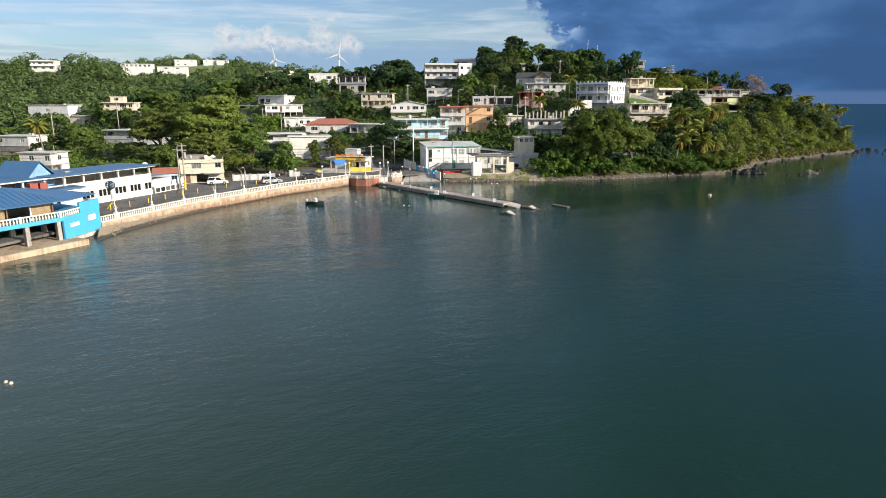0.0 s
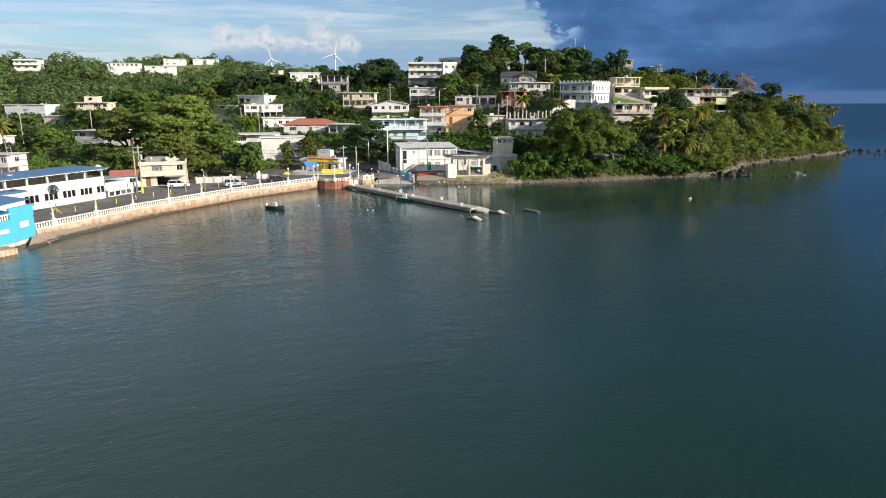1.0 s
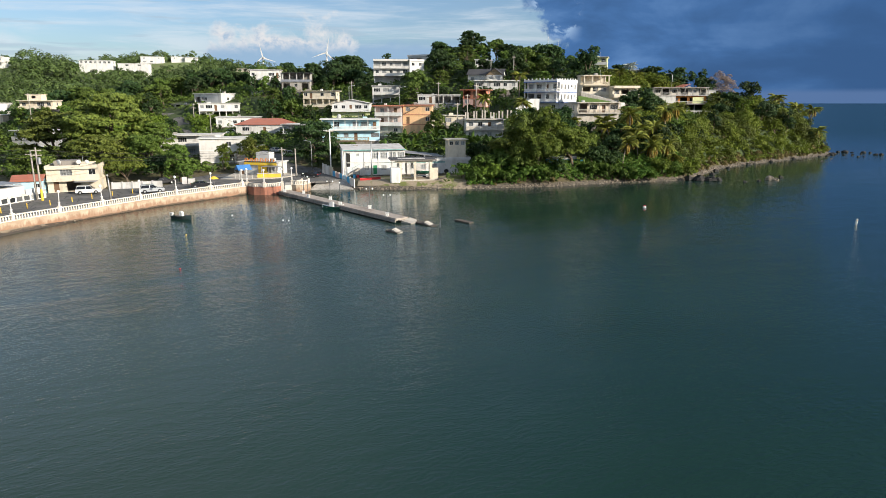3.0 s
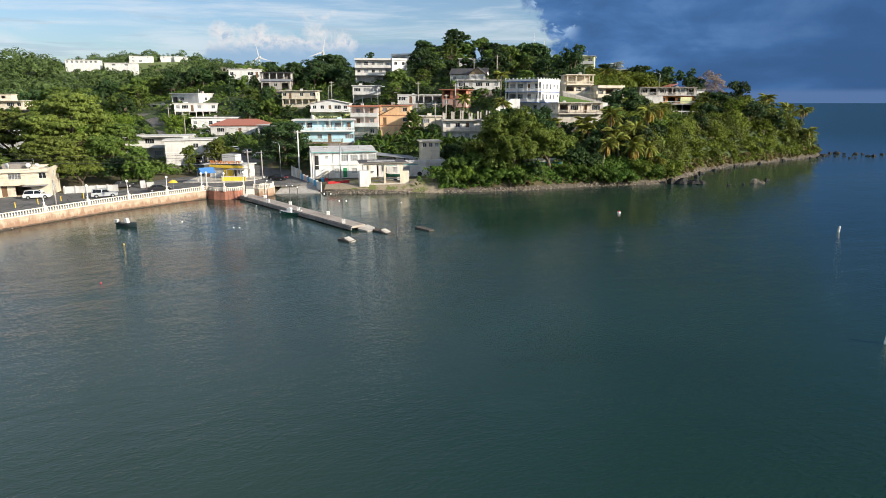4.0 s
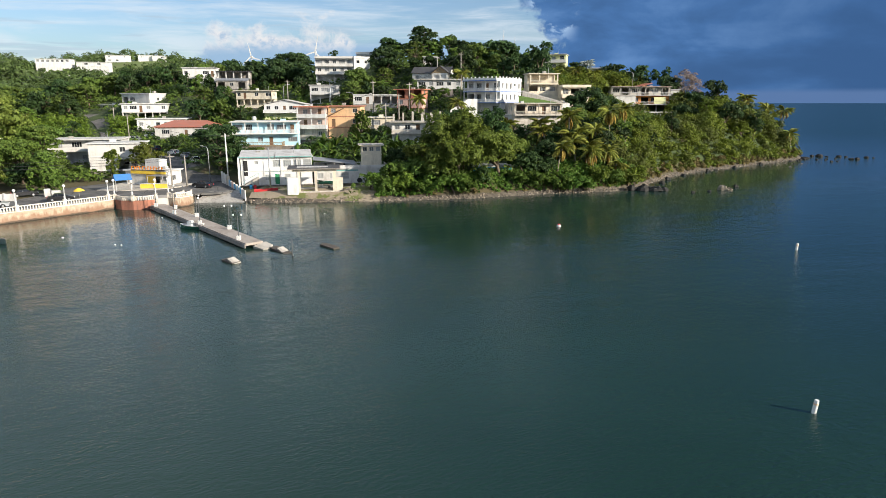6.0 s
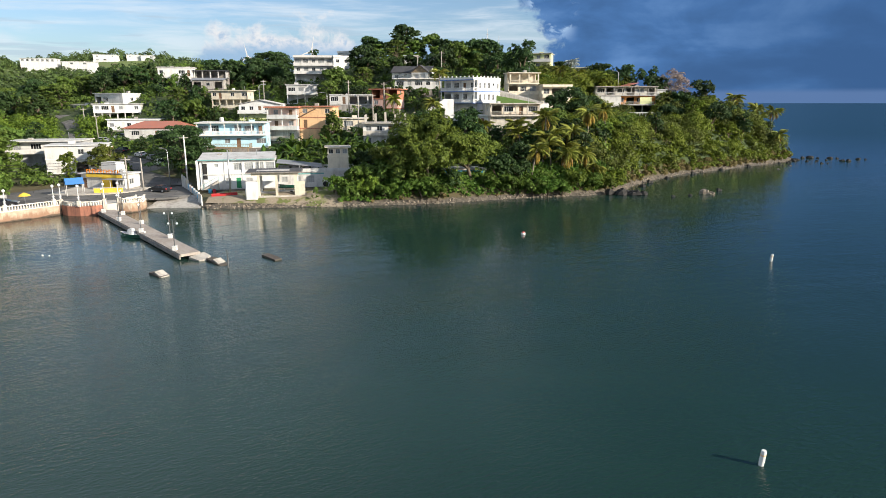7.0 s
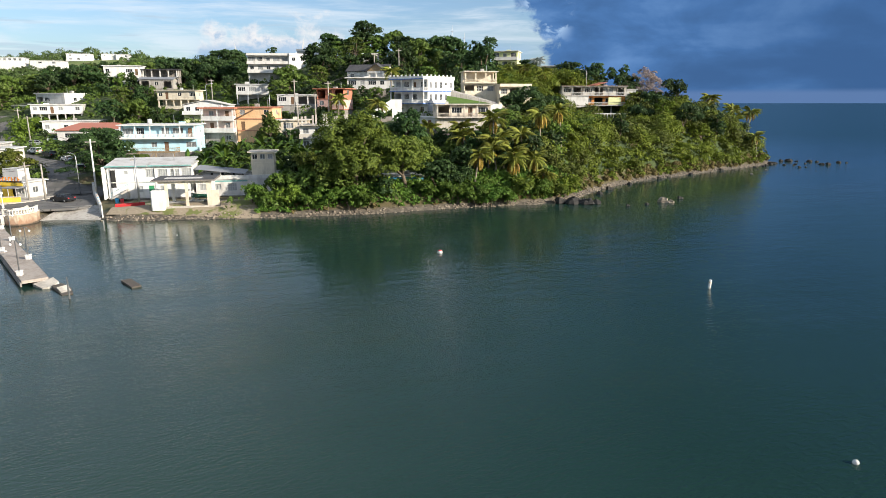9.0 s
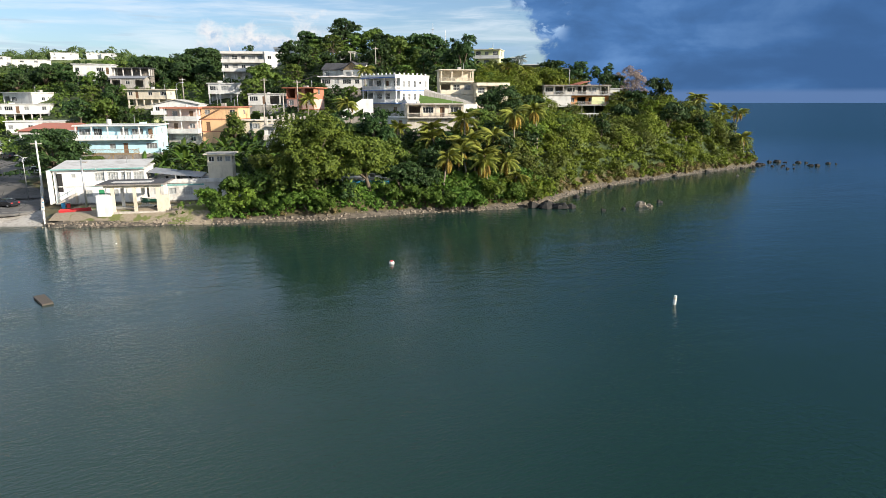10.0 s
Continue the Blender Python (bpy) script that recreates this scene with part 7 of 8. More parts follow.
part("stand", Shape().beam((-0.8, -0.5, 0.05), (0, 0, 1.0), 0.08).beam((0.8, -0.4, 0.05), (0, 0, 1.0), 0.08).beam((0, 0.8, 0.05), (0, 0, 1.0), 0.08), YELLOW, fan, "yellow tripod stand")
par = thing("parasol", "yellow parasol standing behind the seawall", "parasol", pose(-30.4, 155.2, ROAD_Z))
part("pole", Shape().tube([(0, 0, 0), (0, 0, 1.9)], [0.03, 0.03], 6), STEEL, par)
part("cover", Shape().tube_flat([(0, 0, 1.35), (0, 0, 1.7), (0, 0, 1.95)], [1.0, 0.6, 0.05], 10), YELLOW, par)
hut = house("small teal hut with a red sheet roof behind the restaurant", (-63.5, 139.5), (-59.0, 141.2), 4.4, 4, [S("w-w", "w", h=2.7)], LIGHT_BLUE, "gable", RED_ROOF, drop=1, rise=0.9, over=0.4)
lamp_head = cobra(-41.0, 131.6, 6.3, 120, "old street light arm on the short pole")

# ---- trees and plants ----
def leaf_cloud(name, lobes, count, size, mat, seed, flat=0.0, hollow=0.72, rough=0.42, clump=0.36):
    """A mesh of many small leaf blades. Each lobe (x, y, z, rx, ry, rz) carries tufts on its shell, and each tuft its leaves."""
    g = np.random.default_rng(seed)

    def shell(n, low):
        d = g.normal(size=(n, 3))
        d /= np.linalg.norm(d, axis=1, keepdims=True)
        d[:, 2] = np.where(d[:, 2] < low, -d[:, 2], d[:, 2])
        return d

    L = np.array(lobes, float)
    area = (L[:, 3] * L[:, 4] + L[:, 3] * L[:, 5] + L[:, 4] * L[:, 5])
    tufts = max(len(L) * 4, min(count // 16, len(L) * 16))
    own = g.choice(len(L), tufts, p=area / area.sum())
    out = shell(tufts, -0.3)
    reach = hollow + (1.0 - hollow) * g.random(tufts)
    centre = L[own, :3] + out * L[own, 3:6] * reach[:, None]
    radius = L[own, 3:6] * (clump * g.uniform(0.65, 1.35, tufts))[:, None]
    radius[:, 2] = np.maximum(radius[:, 2], radius[:, 0] * 0.45)
    which = g.integers(tufts, size=count)
    e = shell(count, -0.45)
    e = e + out[which] * 0.45
    e /= np.linalg.norm(e, axis=1, keepdims=True)
    c = centre[which] + e * radius[which] * (0.55 + 0.55 * np.sqrt(g.random(count)))[:, None]
    nrm = (e * 0.8 + out[which] * 0.35) * (1, 1, 1 + flat) + g.normal(size=(count, 3)) * rough
    nrm /= np.linalg.norm(nrm, axis=1, keepdims=True)
    a = np.cross(nrm, g.normal(size=(count, 3)))
    a /= np.linalg.norm(a, axis=1, keepdims=True)
    b = np.cross(nrm, a)
    s = size * (0.6 + 0.8 * g.random(count))[:, None]
    v = np.empty((count, 3, 3))
    v[:, 0] = c - a * s * 0.5 + b * s * 0.36
    v[:, 1] = c - a * s * 0.5 - b * s * 0.36
    v[:, 2] = c + a * s * 0.75 - nrm * s * 0.15
    me = bpy.data.meshes.new(name)
    n = count
    me.vertices.add(3 * n)
    me.vertices.foreach_set("co", v.reshape(-1))
    me.loops.add(3 * n)
    me.loops.foreach_set("vertex_index", np.arange(3 * n, dtype=np.int32))
    me.polygons.add(n)
    me.polygons.foreach_set("loop_start", np.arange(0, 3 * n, 3, dtype=np.int32))
    me.update(calc_edges=True)
    me.materials.append(mat)
    return me


def crown_lobes(seed, R, H, kind):
    """Lobes of a crown of radius R between H * 0.3 and H."""
    g = np.random.default_rng(seed)
    out = []
    if kind == "layer":
        for k in range(64):
            t, a, q = g.random() ** 0.8, g.random() * 6.283, g.uniform(0.62, 1.0)
            rad = R * math.sqrt(max(0.02, 1 - (0.97 * t) ** 2)) * 0.84
            wide = R * g.uniform(0.2, 0.32)
            out.append((math.cos(a) * rad * q, math.sin(a) * rad * q, H * (0.18 + 0.74 * t), wide, wide, R * g.uniform(0.07, 0.12)))
    elif kind == "flat":
        for k in range(14):
            a, q = g.random() * 6.283, math.sqrt(g.random())
            out.append((math.cos(a) * R * q * 0.75, math.sin(a) * R * q * 0.75, H * g.uniform(0.62, 0.92), R * g.uniform(0.25, 0.4), R * g.uniform(0.25, 0.4), H * g.uniform(0.08, 0.14)))
    elif kind == "bush":
        for k in range(9):
            a, q = g.random() * 6.283, math.sqrt(g.random())
            r = R * g.uniform(0.3, 0.5)
            out.append((math.cos(a) * R * q * 0.7, math.sin(a) * R * q * 0.7, H * g.uniform(0.25, 0.72), r, r, H * g.uniform(0.2, 0.3)))
    elif kind == "tall":
        for k in range(26):
            t = g.random()
            a, q = g.random() * 6.283, math.sqrt(g.random())
            rad = R * (0.95 - 0.6 * abs(t - 0.35))
            r = R * g.uniform(0.18, 0.36)
            out.append((math.cos(a) * rad * q * 0.8, math.sin(a) * rad * q * 0.7, H * (0.12 + 0.78 * t), r, r, r * 1.1))
    elif kind == "high":
        for k in range(24):
            a, q = g.random() * 6.283, math.sqrt(g.random())
            r = R * g.uniform(0.2, 0.36)
            out.append((math.cos(a) * R * q * 0.8, math.sin(a) * R * q * 0.8, H * g.uniform(0.56, 0.88) - R * 0.22 * q * q, r, r, r * g.uniform(0.55, 0.8)))
    else:
        for k in range(30):
            t = g.random()
            a, q = g.random() * 6.283, math.sqrt(g.random())
            rad = R * math.sqrt(max(0.1, 1 - (t * 1.15 - 0.25) ** 2))
            r = R * g.uniform(0.17, 0.36)
            out.append((math.cos(a) * rad * q * 0.84, math.sin(a) * rad * q * 0.78, H * (0.36 + 0.52 * t), r, r, r * g.uniform(0.6, 0.85)))
    return out


TREES = {}


def tree_proto(kind, mat, R, H, seed, count, size):
    """Trunk and crown meshes of a tree, made once."""
    key = (kind, mat.name, R, H, seed)
    if key not in TREES:
        lobes = crown_lobes(seed, R, H, kind)
        crown = leaf_cloud("crown", lobes, int(count * 1.8), size * 0.76, mat, seed + 7, flat=0.25 if kind == "layer" else 0.1)
        g = np.random.default_rng(seed + 1)
        s = Shape()
        tr = 0.018 * H + 0.03 * R
        lean = g.normal(size=2) * 0.04 * H
        fork = H * (0.3 if kind != "bush" else 0.12)
        s.tube([(0, 0, -0.8), (lean[0] * 0.3, lean[1] * 0.3, fork * 0.5), (lean[0], lean[1], fork)], [tr * 1.35, tr, tr * 0.85], 8)
        for k in range(7):
            lx, ly, lz = lobes[(k * 3) % len(lobes)][:3]
            mid = (lean[0] + (lx - lean[0]) * 0.5, lean[1] + (ly - lean[1]) * 0.5, fork + (lz - fork) * 0.62)
            s.tube([(lean[0], lean[1], fork - 0.2), mid, (lx, ly, lz)], [tr * 0.6, tr * 0.36, tr * 0.12], 5)
        TREES[key] = (s.mesh("trunk", BARK, True), crown)
    return TREES[key]


def tree(x, y, H, R, kind="round", mat=None, label="", seed=1, count=2600, size=0.62, name="tree", group="", z=None, spin=0.0, grow=1.0):
    mat = mat or LEAF
    trunk, crown = tree_proto(kind, mat, R, H, seed, count, size)
    z = ground_at(x, y) if z is None else z
    root = thing(name, label or "green broadleaf tree with a rounded crown on the hillside", "bush" if name == "bush" else "tree", pose(x, y, z, 0, 0, spin) @ Matrix.Scale(grow, 4), group)
    part("trunk", trunk, None, root)
    part("crown", crown, None, root)
    return root


# big single trees
tree(-64, 180, 19.5, 12, "layer", LEAF_SUN, "huge spreading tree with layered light-green foliage", 3, 19000, 0.62)
tree(-80, 184, 15, 10, "layer", LEAF_SUN, "large spreading tree with layered foliage", 4, 12000, 0.62)
tree(-55.5, 184, 12, 7.0, "layer", LEAF, "broadleaf tree beside the big spreading tree", 5, 6500, 0.6)
tree(-61, 166, 10, 7.5, "layer", LEAF_SUN, "spreading tree sloping down behind the roadside wall", 6, 7000, 0.56)
tree(-51.5, 172, 9.5, 5.5, "round", LEAF, "leafy tree in front of the big spreading tree", 62, 3800, 0.55)
tree(-71, 158, 7.5, 5.5, "round", LEAF, "leafy tree behind the garage house", 63, 3400, 0.55)
tree(-40, 161.5, 7.4, 4.4, "tall", LEAF, "dense green tree at the roadside", 7, 3600, 0.48)
tree(-45.5, 164.5, 5.4, 3.8, "round", LEAF_DARK, "dark green tree at the roadside", 64, 2400, 0.48)
tree(-49.5, 156, 5.6, 6.2, "flat", LEAF_OLIVE, "wide flat-topped olive-green tree behind a low wall", 8, 3200, 0.5)
tree(-36.5, 181, 7.0, 2.6, "tall", LEAF_BRIGHT, "small thin tree in front of the white house", 9, 700, 0.6)
tree(-30.8, 185.5, 7.6, 4.3, "round", LEAF_OLIVE, "round sunlit tree at the bend of the road", 10, 3000, 0.5)
tree(-15.2, 190.5, 11.2, 8.0, "layer", LEAF_DARK, "broad green tree behind a utility pole", 11, 7500, 0.52)
tree(41.8, 169.2, 12.6, 9.2, "tall", LEAF_OLIVE, "tall olive-green sea-grape tree on the shore", 13, 15000, 0.5)
tree(51.0, 172.2, 9.4, 7.4, "round", LEAF_OLIVE, "olive-green shore tree with a broad crown", 14, 8000, 0.5)
tree(35.5, 170.5, 9.5, 5.4, "round", LEAF_OLIVE, "olive-green tree behind the shore bushes", 36, 5000, 0.48)
tree(50.5, 188, 11.0, 4.8, "tall", LEAF_DARK, "dark green tree below the white villa", 15, 4200, 0.6)
tree(-22, 304, 12.6, 12.8, "layer", LEAF_DARK, "huge dark domed tree on the hill crest", 16, 11000, 0.75)
tree(-35, 297, 11, 6, "tall", LEAF_DARK, "dark tree on the crest", 17, 2500, 0.8)
tree(17.6, 205.5, 8.6, 3.6, "tall", LEAF, "leafy tree in front of the orange house", 66, 2600, 0.5)
tree(10.5, 263.5, 9.5, 5.5, "round", LEAF, "rounded tree between hill houses", 18, 2600, 0.7)
tree(20, 270, 11, 6.2, "round", LEAF_DARK, "dark tree on the upper slope", 19, 2800, 0.7)
tree(21, 296, 9.5, 6.5, "round", LEAF_DARK, "dark tree on the summit", 20, 3200, 0.8)
tree(32.7, 295, 14, 7.6, "layer", LEAF_DARK, "tall layered tree crowning the summit", 21, 4200, 0.8)
tree(30.5, 268, 6.6, 4.0, "round", LEAF_DARK, "dark tree in front of the small summit house", 65, 2200, 0.62)
tree(36.2, 269.5, 5.6, 3.8, "round", LEAF_DARK, "dark tree in front of the small summit house", 65, 2200, 0.62)
tree(47, 289, 9.3, 7.0, "round", LEAF_DARK, "broad dark tree on the summit", 22, 3200, 0.8)
tree(60, 277, 10, 8, "round", LEAF_DARK, "broad dark tree behind the villa", 23, 3600, 0.8)
tree(71.6, 253, 14.5, 6.6, "tall", LEAF_DARK, "tall leafy tree beside the beige villa", 24, 4200, 0.75)
tree(89, 271, 5.5, 4, "round", LEAF_DARK, "dark tree on the crest", 25, 2400, 0.75)
tree(104, 279, 9.5, 6, "round", LEAF_DARK, "dark tree on the crest", 26, 2600, 0.75)
tree(109, 269, 8.6, 6, "round", LEAF_DARK, "dark flat-topped tree behind the weathered house", 27, 2600, 0.75)
tree(118, 269, 9.5, 4.8, "tall", LEAF_DARK, "dark tree behind the weathered house", 28, 2200, 0.7)
tree(131, 253, 9.6, 5.6, "tall", LEAF_DARK, "dark feathery tree on the headland", 29, 3200, 0.6)
tree(79, 213.5, 10.5, 6.5, "round", LEAF_DARK, "rounded dark tree below the cream house", 30, 3400, 0.65)
tree(90, 236, 5.5, 4.5, "round", LEAF_DARK, "dark tree on the headland slope", 31, 2600, 0.65)
tree(103, 240, 4.5, 4.5, "round", LEAF, "tree on the headland slope", 32, 2600, 0.65)
tree(119, 246, 5.5, 4.5, "round", LEAF_DARK, "dark tree on the headland slope", 33, 2600, 0.65)
tree(124, 254, 6.5, 4.5, "round", LEAF_DARK, "dark tree on the headland", 34, 2600, 0.65)
for x, y, h in ((148, 260, 5), (154.5, 259, 4.6), (142, 258, 6), (158, 257, 3.6), (138, 252, 5)):
    tree(x, y, 5.0, 3.6, "bush", LEAF_DARK, "dense dark bush under the headland palms", 61, 1600, 0.5, "bush", "headland bushes", grow=h / 5.0)
bare = tree(127.5, 268, 14.0, 6.2, "round", TWIG, "leafless pinkish-brown tree on the headland", 35, 16000, 0.2)

# woods on the hillside: separate trees from a few kinds
HILL_KINDS = [("round", LEAF, 4.6, 8.0, 41, 1500, 0.66), ("round", LEAF_DARK, 5.0, 8.6, 42, 1600, 0.7), ("tall", LEAF_DARK, 3.8, 9.0, 43, 1500, 0.66), ("layer", LEAF, 5.2, 8.4, 44, 1500, 0.7), ("round", LEAF_DARK, 4.4, 7.4, 45, 1400, 0.66)]


def clear(x, y, pad, front=7.0):
    """The same for arrays."""
    ok = np.ones(x.shape, bool)
    for hx, hy, yaw, w, d in FOOTPRINTS:
        dx, dy = x - hx, y - hy
        u = dx * math.cos(yaw) + dy * math.sin(yaw)
        v = -dx * math.sin(yaw) + dy * math.cos(yaw)
        ok &= ~((-pad < u) & (u < w + pad) & (-pad - front < v) & (v < d + pad))
    return ok


def free(x, y, pad, front=7.0):
    """Whether a spot is clear of houses and of the ground just before them."""
    for hx, hy, yaw, w, d in FOOTPRINTS:
        dx, dy = x - hx, y - hy
        u = dx * math.cos(yaw) + dy * math.sin(yaw)
        v = -dx * math.sin(yaw) + dy * math.cos(yaw)
        if -pad < u < w + pad and -pad - front < v < d + pad:
            return False
    return True


g = np.random.default_rng(5)


def on_hill_road(x, y, wide):
    near = (np.abs((x + 58) * 0.86 + (y - 222) * 0.5) < wide) & (y < 275)
    street_line = [(-14, 178), (-19.5, 186), (-25, 195), (-32.5, 206), (-41, 215), (-50, 222), (-58, 228)]
    for (ax, ay), (bx, by) in zip(street_line, street_line[1:]):
        t = np.clip(((x - ax) * (bx - ax) + (y - ay) * (by - ay)) / ((bx - ax) ** 2 + (by - ay) ** 2), 0, 1)
        near |= np.hypot(x - ax - t * (bx - ax), y - ay - t * (by - ay)) < wide + 0.8
    return near | ((x > 1) & (x < 22) & (y > 181) & (y < 197) & (wide > 4.5))


def scatter(count, x0, x1, y0, y1, inland, pad, front, quay=-4.0, road_gap=5.0):
    """Random open spots of land: x, y and ground height."""
    x, y = g.uniform(x0, x1, count), g.uniform(y0, y1, count)
    ok = (polygon_distance(x, y, COAST) > inland) & (polygon_distance(x, y, QUAY) < quay) & clear(x, y, pad, front) & ~on_hill_road(x, y, road_gap)
    x, y = x[ok], y[ok]
    return x, y, ground_height(x, y)


def hides(x, y, half, top):
    """Whether a crown would stand between the bay and a house's walls."""
    for hx, hy, yaw, w, base in BASES:
        for ex, ey in ((5, 5), (30, 30), (58, 56)):
            if y < hy - 0.5:
                t = (y - ey) / (hy - ey)
                if -0.75 * half < ex + (x - ex) / t - hx < w + 0.75 * half and top > 19.7 + (base + 1.3 - 19.7) * t and hy < 330:
                    return True
    return False


placed = []
for x0, x1, y0, y1, want, grow0, grow1 in ((56, 84, 172, 200, 26, 0.5, 0.85), (84, 160, 196, 256, 34, 0.6, 1.05), (8, 118, 256, 312, 60, 0.6, 1.0), (-150, 125, 185, 330, 215, 0.7, 1.3), (22, 82, 170, 206, 40, 0.6, 1.05)):
    n_here = 0
    for x, y, z in zip(*scatter(5000, x0, x1, y0, y1, 7.0, 3.0, 2.0)):
        if n_here >= want:
            break
        if z < 1.6 or (-98 < x < -66 and 203 < y < 254) or (88 < x < 124 and 230 < y < 258) or (72 < x < 104 and 262 < y < 283) or any((x - a) ** 2 + (y - b) ** 2 < (26 if y < 256 else 18) for a, b in placed):
            continue
        kind, mat, R, H, seed, count, size = HILL_KINDS[int(g.integers(len(HILL_KINDS)))]
        if x0 == 84 and g.random() < 0.7:
            kind, mat, R, H, seed, count, size = "round", LEAF_VINE, 4.0, 6.4, 46, 1500, 0.5
        grow = float(g.uniform(grow0, grow1))
        while grow > 0.32 and hides(x, y, R * grow, z + H * grow):
            grow *= 0.75
        if grow <= 0.32:
            continue
        placed.append((x, y))
        n_here += 1
        tree(float(x), float(y), H, R, kind, mat, "green hillside tree among the houses", seed, count, size, group="hillside trees", spin=float(g.uniform(0, 360)), grow=grow, z=float(z))

# far woods on the ridge
def far_clear(x, y, tall):
    """Open spots: none in a house, and none where a crown would hide a ridge house from the bay."""
    ok = clear(x, y, 3.0, 2.0)
    top = ground_height(x, y) + tall
    for hx, hy, yaw, w, base in BASES:
        if hy < 262:
            continue
        t = np.clip((y - 30) / (hy - 30), 0.01, 1)
        for ex in (0, 45):
            u = ex + (x - ex) / t - hx
            ok &= ~((u > -5) & (u < w + 5) & (y < hy) & (top > 19.7 + (base - 0.2 - 19.7) * t))
    return ok


def seen_from_bay(x, y, top):
    """Whether the ground between the bay and a crown leaves its top in sight."""
    ok = np.ones(x.shape, bool)
    for t in np.linspace(0.35, 0.97, 32):
        ok &= ground_height(30 + (x - 30) * t, 30 + (y - 30) * t) < 19.7 + (top - 19.7) * t + 1.0
    return ok


gx2, gy2 = np.meshgrid(np.arange(-400, 60, 5.0), np.arange(268, 700, 5.4))
x, y = gx2.ravel() + g.uniform(-2.2, 2.2, gx2.size), gy2.ravel() + g.uniform(-2.4, 2.4, gx2.size)
r = g.uniform(2.6, 4.6, len(x)) + 2.2 * (g.random(len(x)) > 0.85)
keep = ~((x > -150) & (y < 322)) & far_clear(x, y, r * 1.75) & ~((x > -250) & (x < -120) & (y > 500) & (y < 640) & (g.random(x.size) < 0.45))
x, y, r = x[keep], y[keep], r[keep]
keep = seen_from_bay(x, y, ground_height(x, y) + r * 1.7)
x, y, r = x[keep], y[keep], r[keep]
wood = np.stack([x, y, ground_height(x, y) + r * g.uniform(0.35, 0.8, len(x)), r, r, r * g.uniform(0.75, 1.05, len(x))], 1)
far_wood = new("far_woods", leaf_cloud("far_woods", wood, 430000, 1.05, LEAF_FAR, 77, 0.15, 0.88, 0.34, 0.34))
tagged(far_wood, "dense green woods covering the far ridge", "woods", kind="stuff")

# undergrowth on slopes
x, y, z = scatter(6500, -150, 85, 164, 325, 2.0, 0.8, 1.5, road_gap=3.4)
r = g.uniform(0.9, 2.2, len(x))
shrubs = np.stack([x, y, z + r * 0.3, r, r, r * g.uniform(0.6, 1.0, len(x))], 1)
tagged(new("hillside_shrubs", leaf_cloud("hillside_shrubs", shrubs, 200000, 0.52, LEAF, 79, 0.1, 0.75)), "low green shrubs between the hillside houses", "shrubs", kind="stuff")
x, y, z = scatter(1500, -100, -64, 202, 258, 2.0, 0.8, 1.0, road_gap=3.6)
r = g.uniform(0.8, 2.0, len(x)) + 1.2 * (g.random(len(x)) > 0.88)
tagged(new("slope_shrubs", leaf_cloud("slope_shrubs", np.stack([x, y, z + r * 0.35, r, r, r * 0.9], 1), 55000, 0.5, LEAF_BRIGHT, 84, 0.1, 0.75)), "bright green shrubs on the slope beside the hill road", "shrubs", kind="stuff")
x, y, z = scatter(4800, 76, 168, 174, 275, 1.2, 0.8, 1.5)
r = g.uniform(0.6, 1.4, len(x)) + g.uniform(1.0, 2.6, len(x)) * (g.random(len(x)) > 0.88) * np.clip(polygon_distance(x, y, COAST) / 7, 0, 1)
vines = np.stack([x, y, z + r * 0.35, r, r, r * g.uniform(0.7, 1.1, len(x))], 1)
tagged(new("headland_thicket", leaf_cloud("headland_thicket", vines, 340000, 0.42, LEAF_VINE, 78, 0.1, 0.75)), "bright green vines and shrubs covering the headland slope", "shrubs", kind="stuff")
x, y, z = scatter(7000, 24, 168, 160, 262, 1.0, 0.5, 0.5)
d = polygon_distance(x, y, COAST)
keep = (d < 3.6) & (x > 22) & ((x > 84) | (g.random(len(x)) < 0.3))
x, y, z = x[keep], y[keep], z[keep]
r = g.uniform(0.25, 0.6, len(x)) + 0.55 * (x > 84) * g.random(len(x))
tagged(new("dry_grass", leaf_cloud("dry_grass", np.stack([x, y, z + r * 0.2, r, r, r], 1), 60000, 0.34, DRY, 81, 0.0, 0.4)), "dry brown grass and leaf litter along the shore", "grass", kind="stuff")
x, y, z = scatter(9000, 25, 90, 160, 190, 1.3, 0.5, 0.5)
d = polygon_distance(x, y, COAST)
keep = (d < 6.0) & (g.random(len(x)) < 0.8)
x, y, z = x[keep], y[keep], z[keep]
r = g.uniform(0.35, 0.85, len(x)) * (0.6 + 0.12 * d[keep])
tagged(new("shore_shrubs", leaf_cloud("shore_shrubs", np.stack([x, y, z + r * 0.4, r, r, r * 0.9], 1), 45000, 0.36, LEAF_FRESH, 83, 0.0, 0.7)), "low leafy green growth at the top of the shore", "shrubs", kind="stuff")

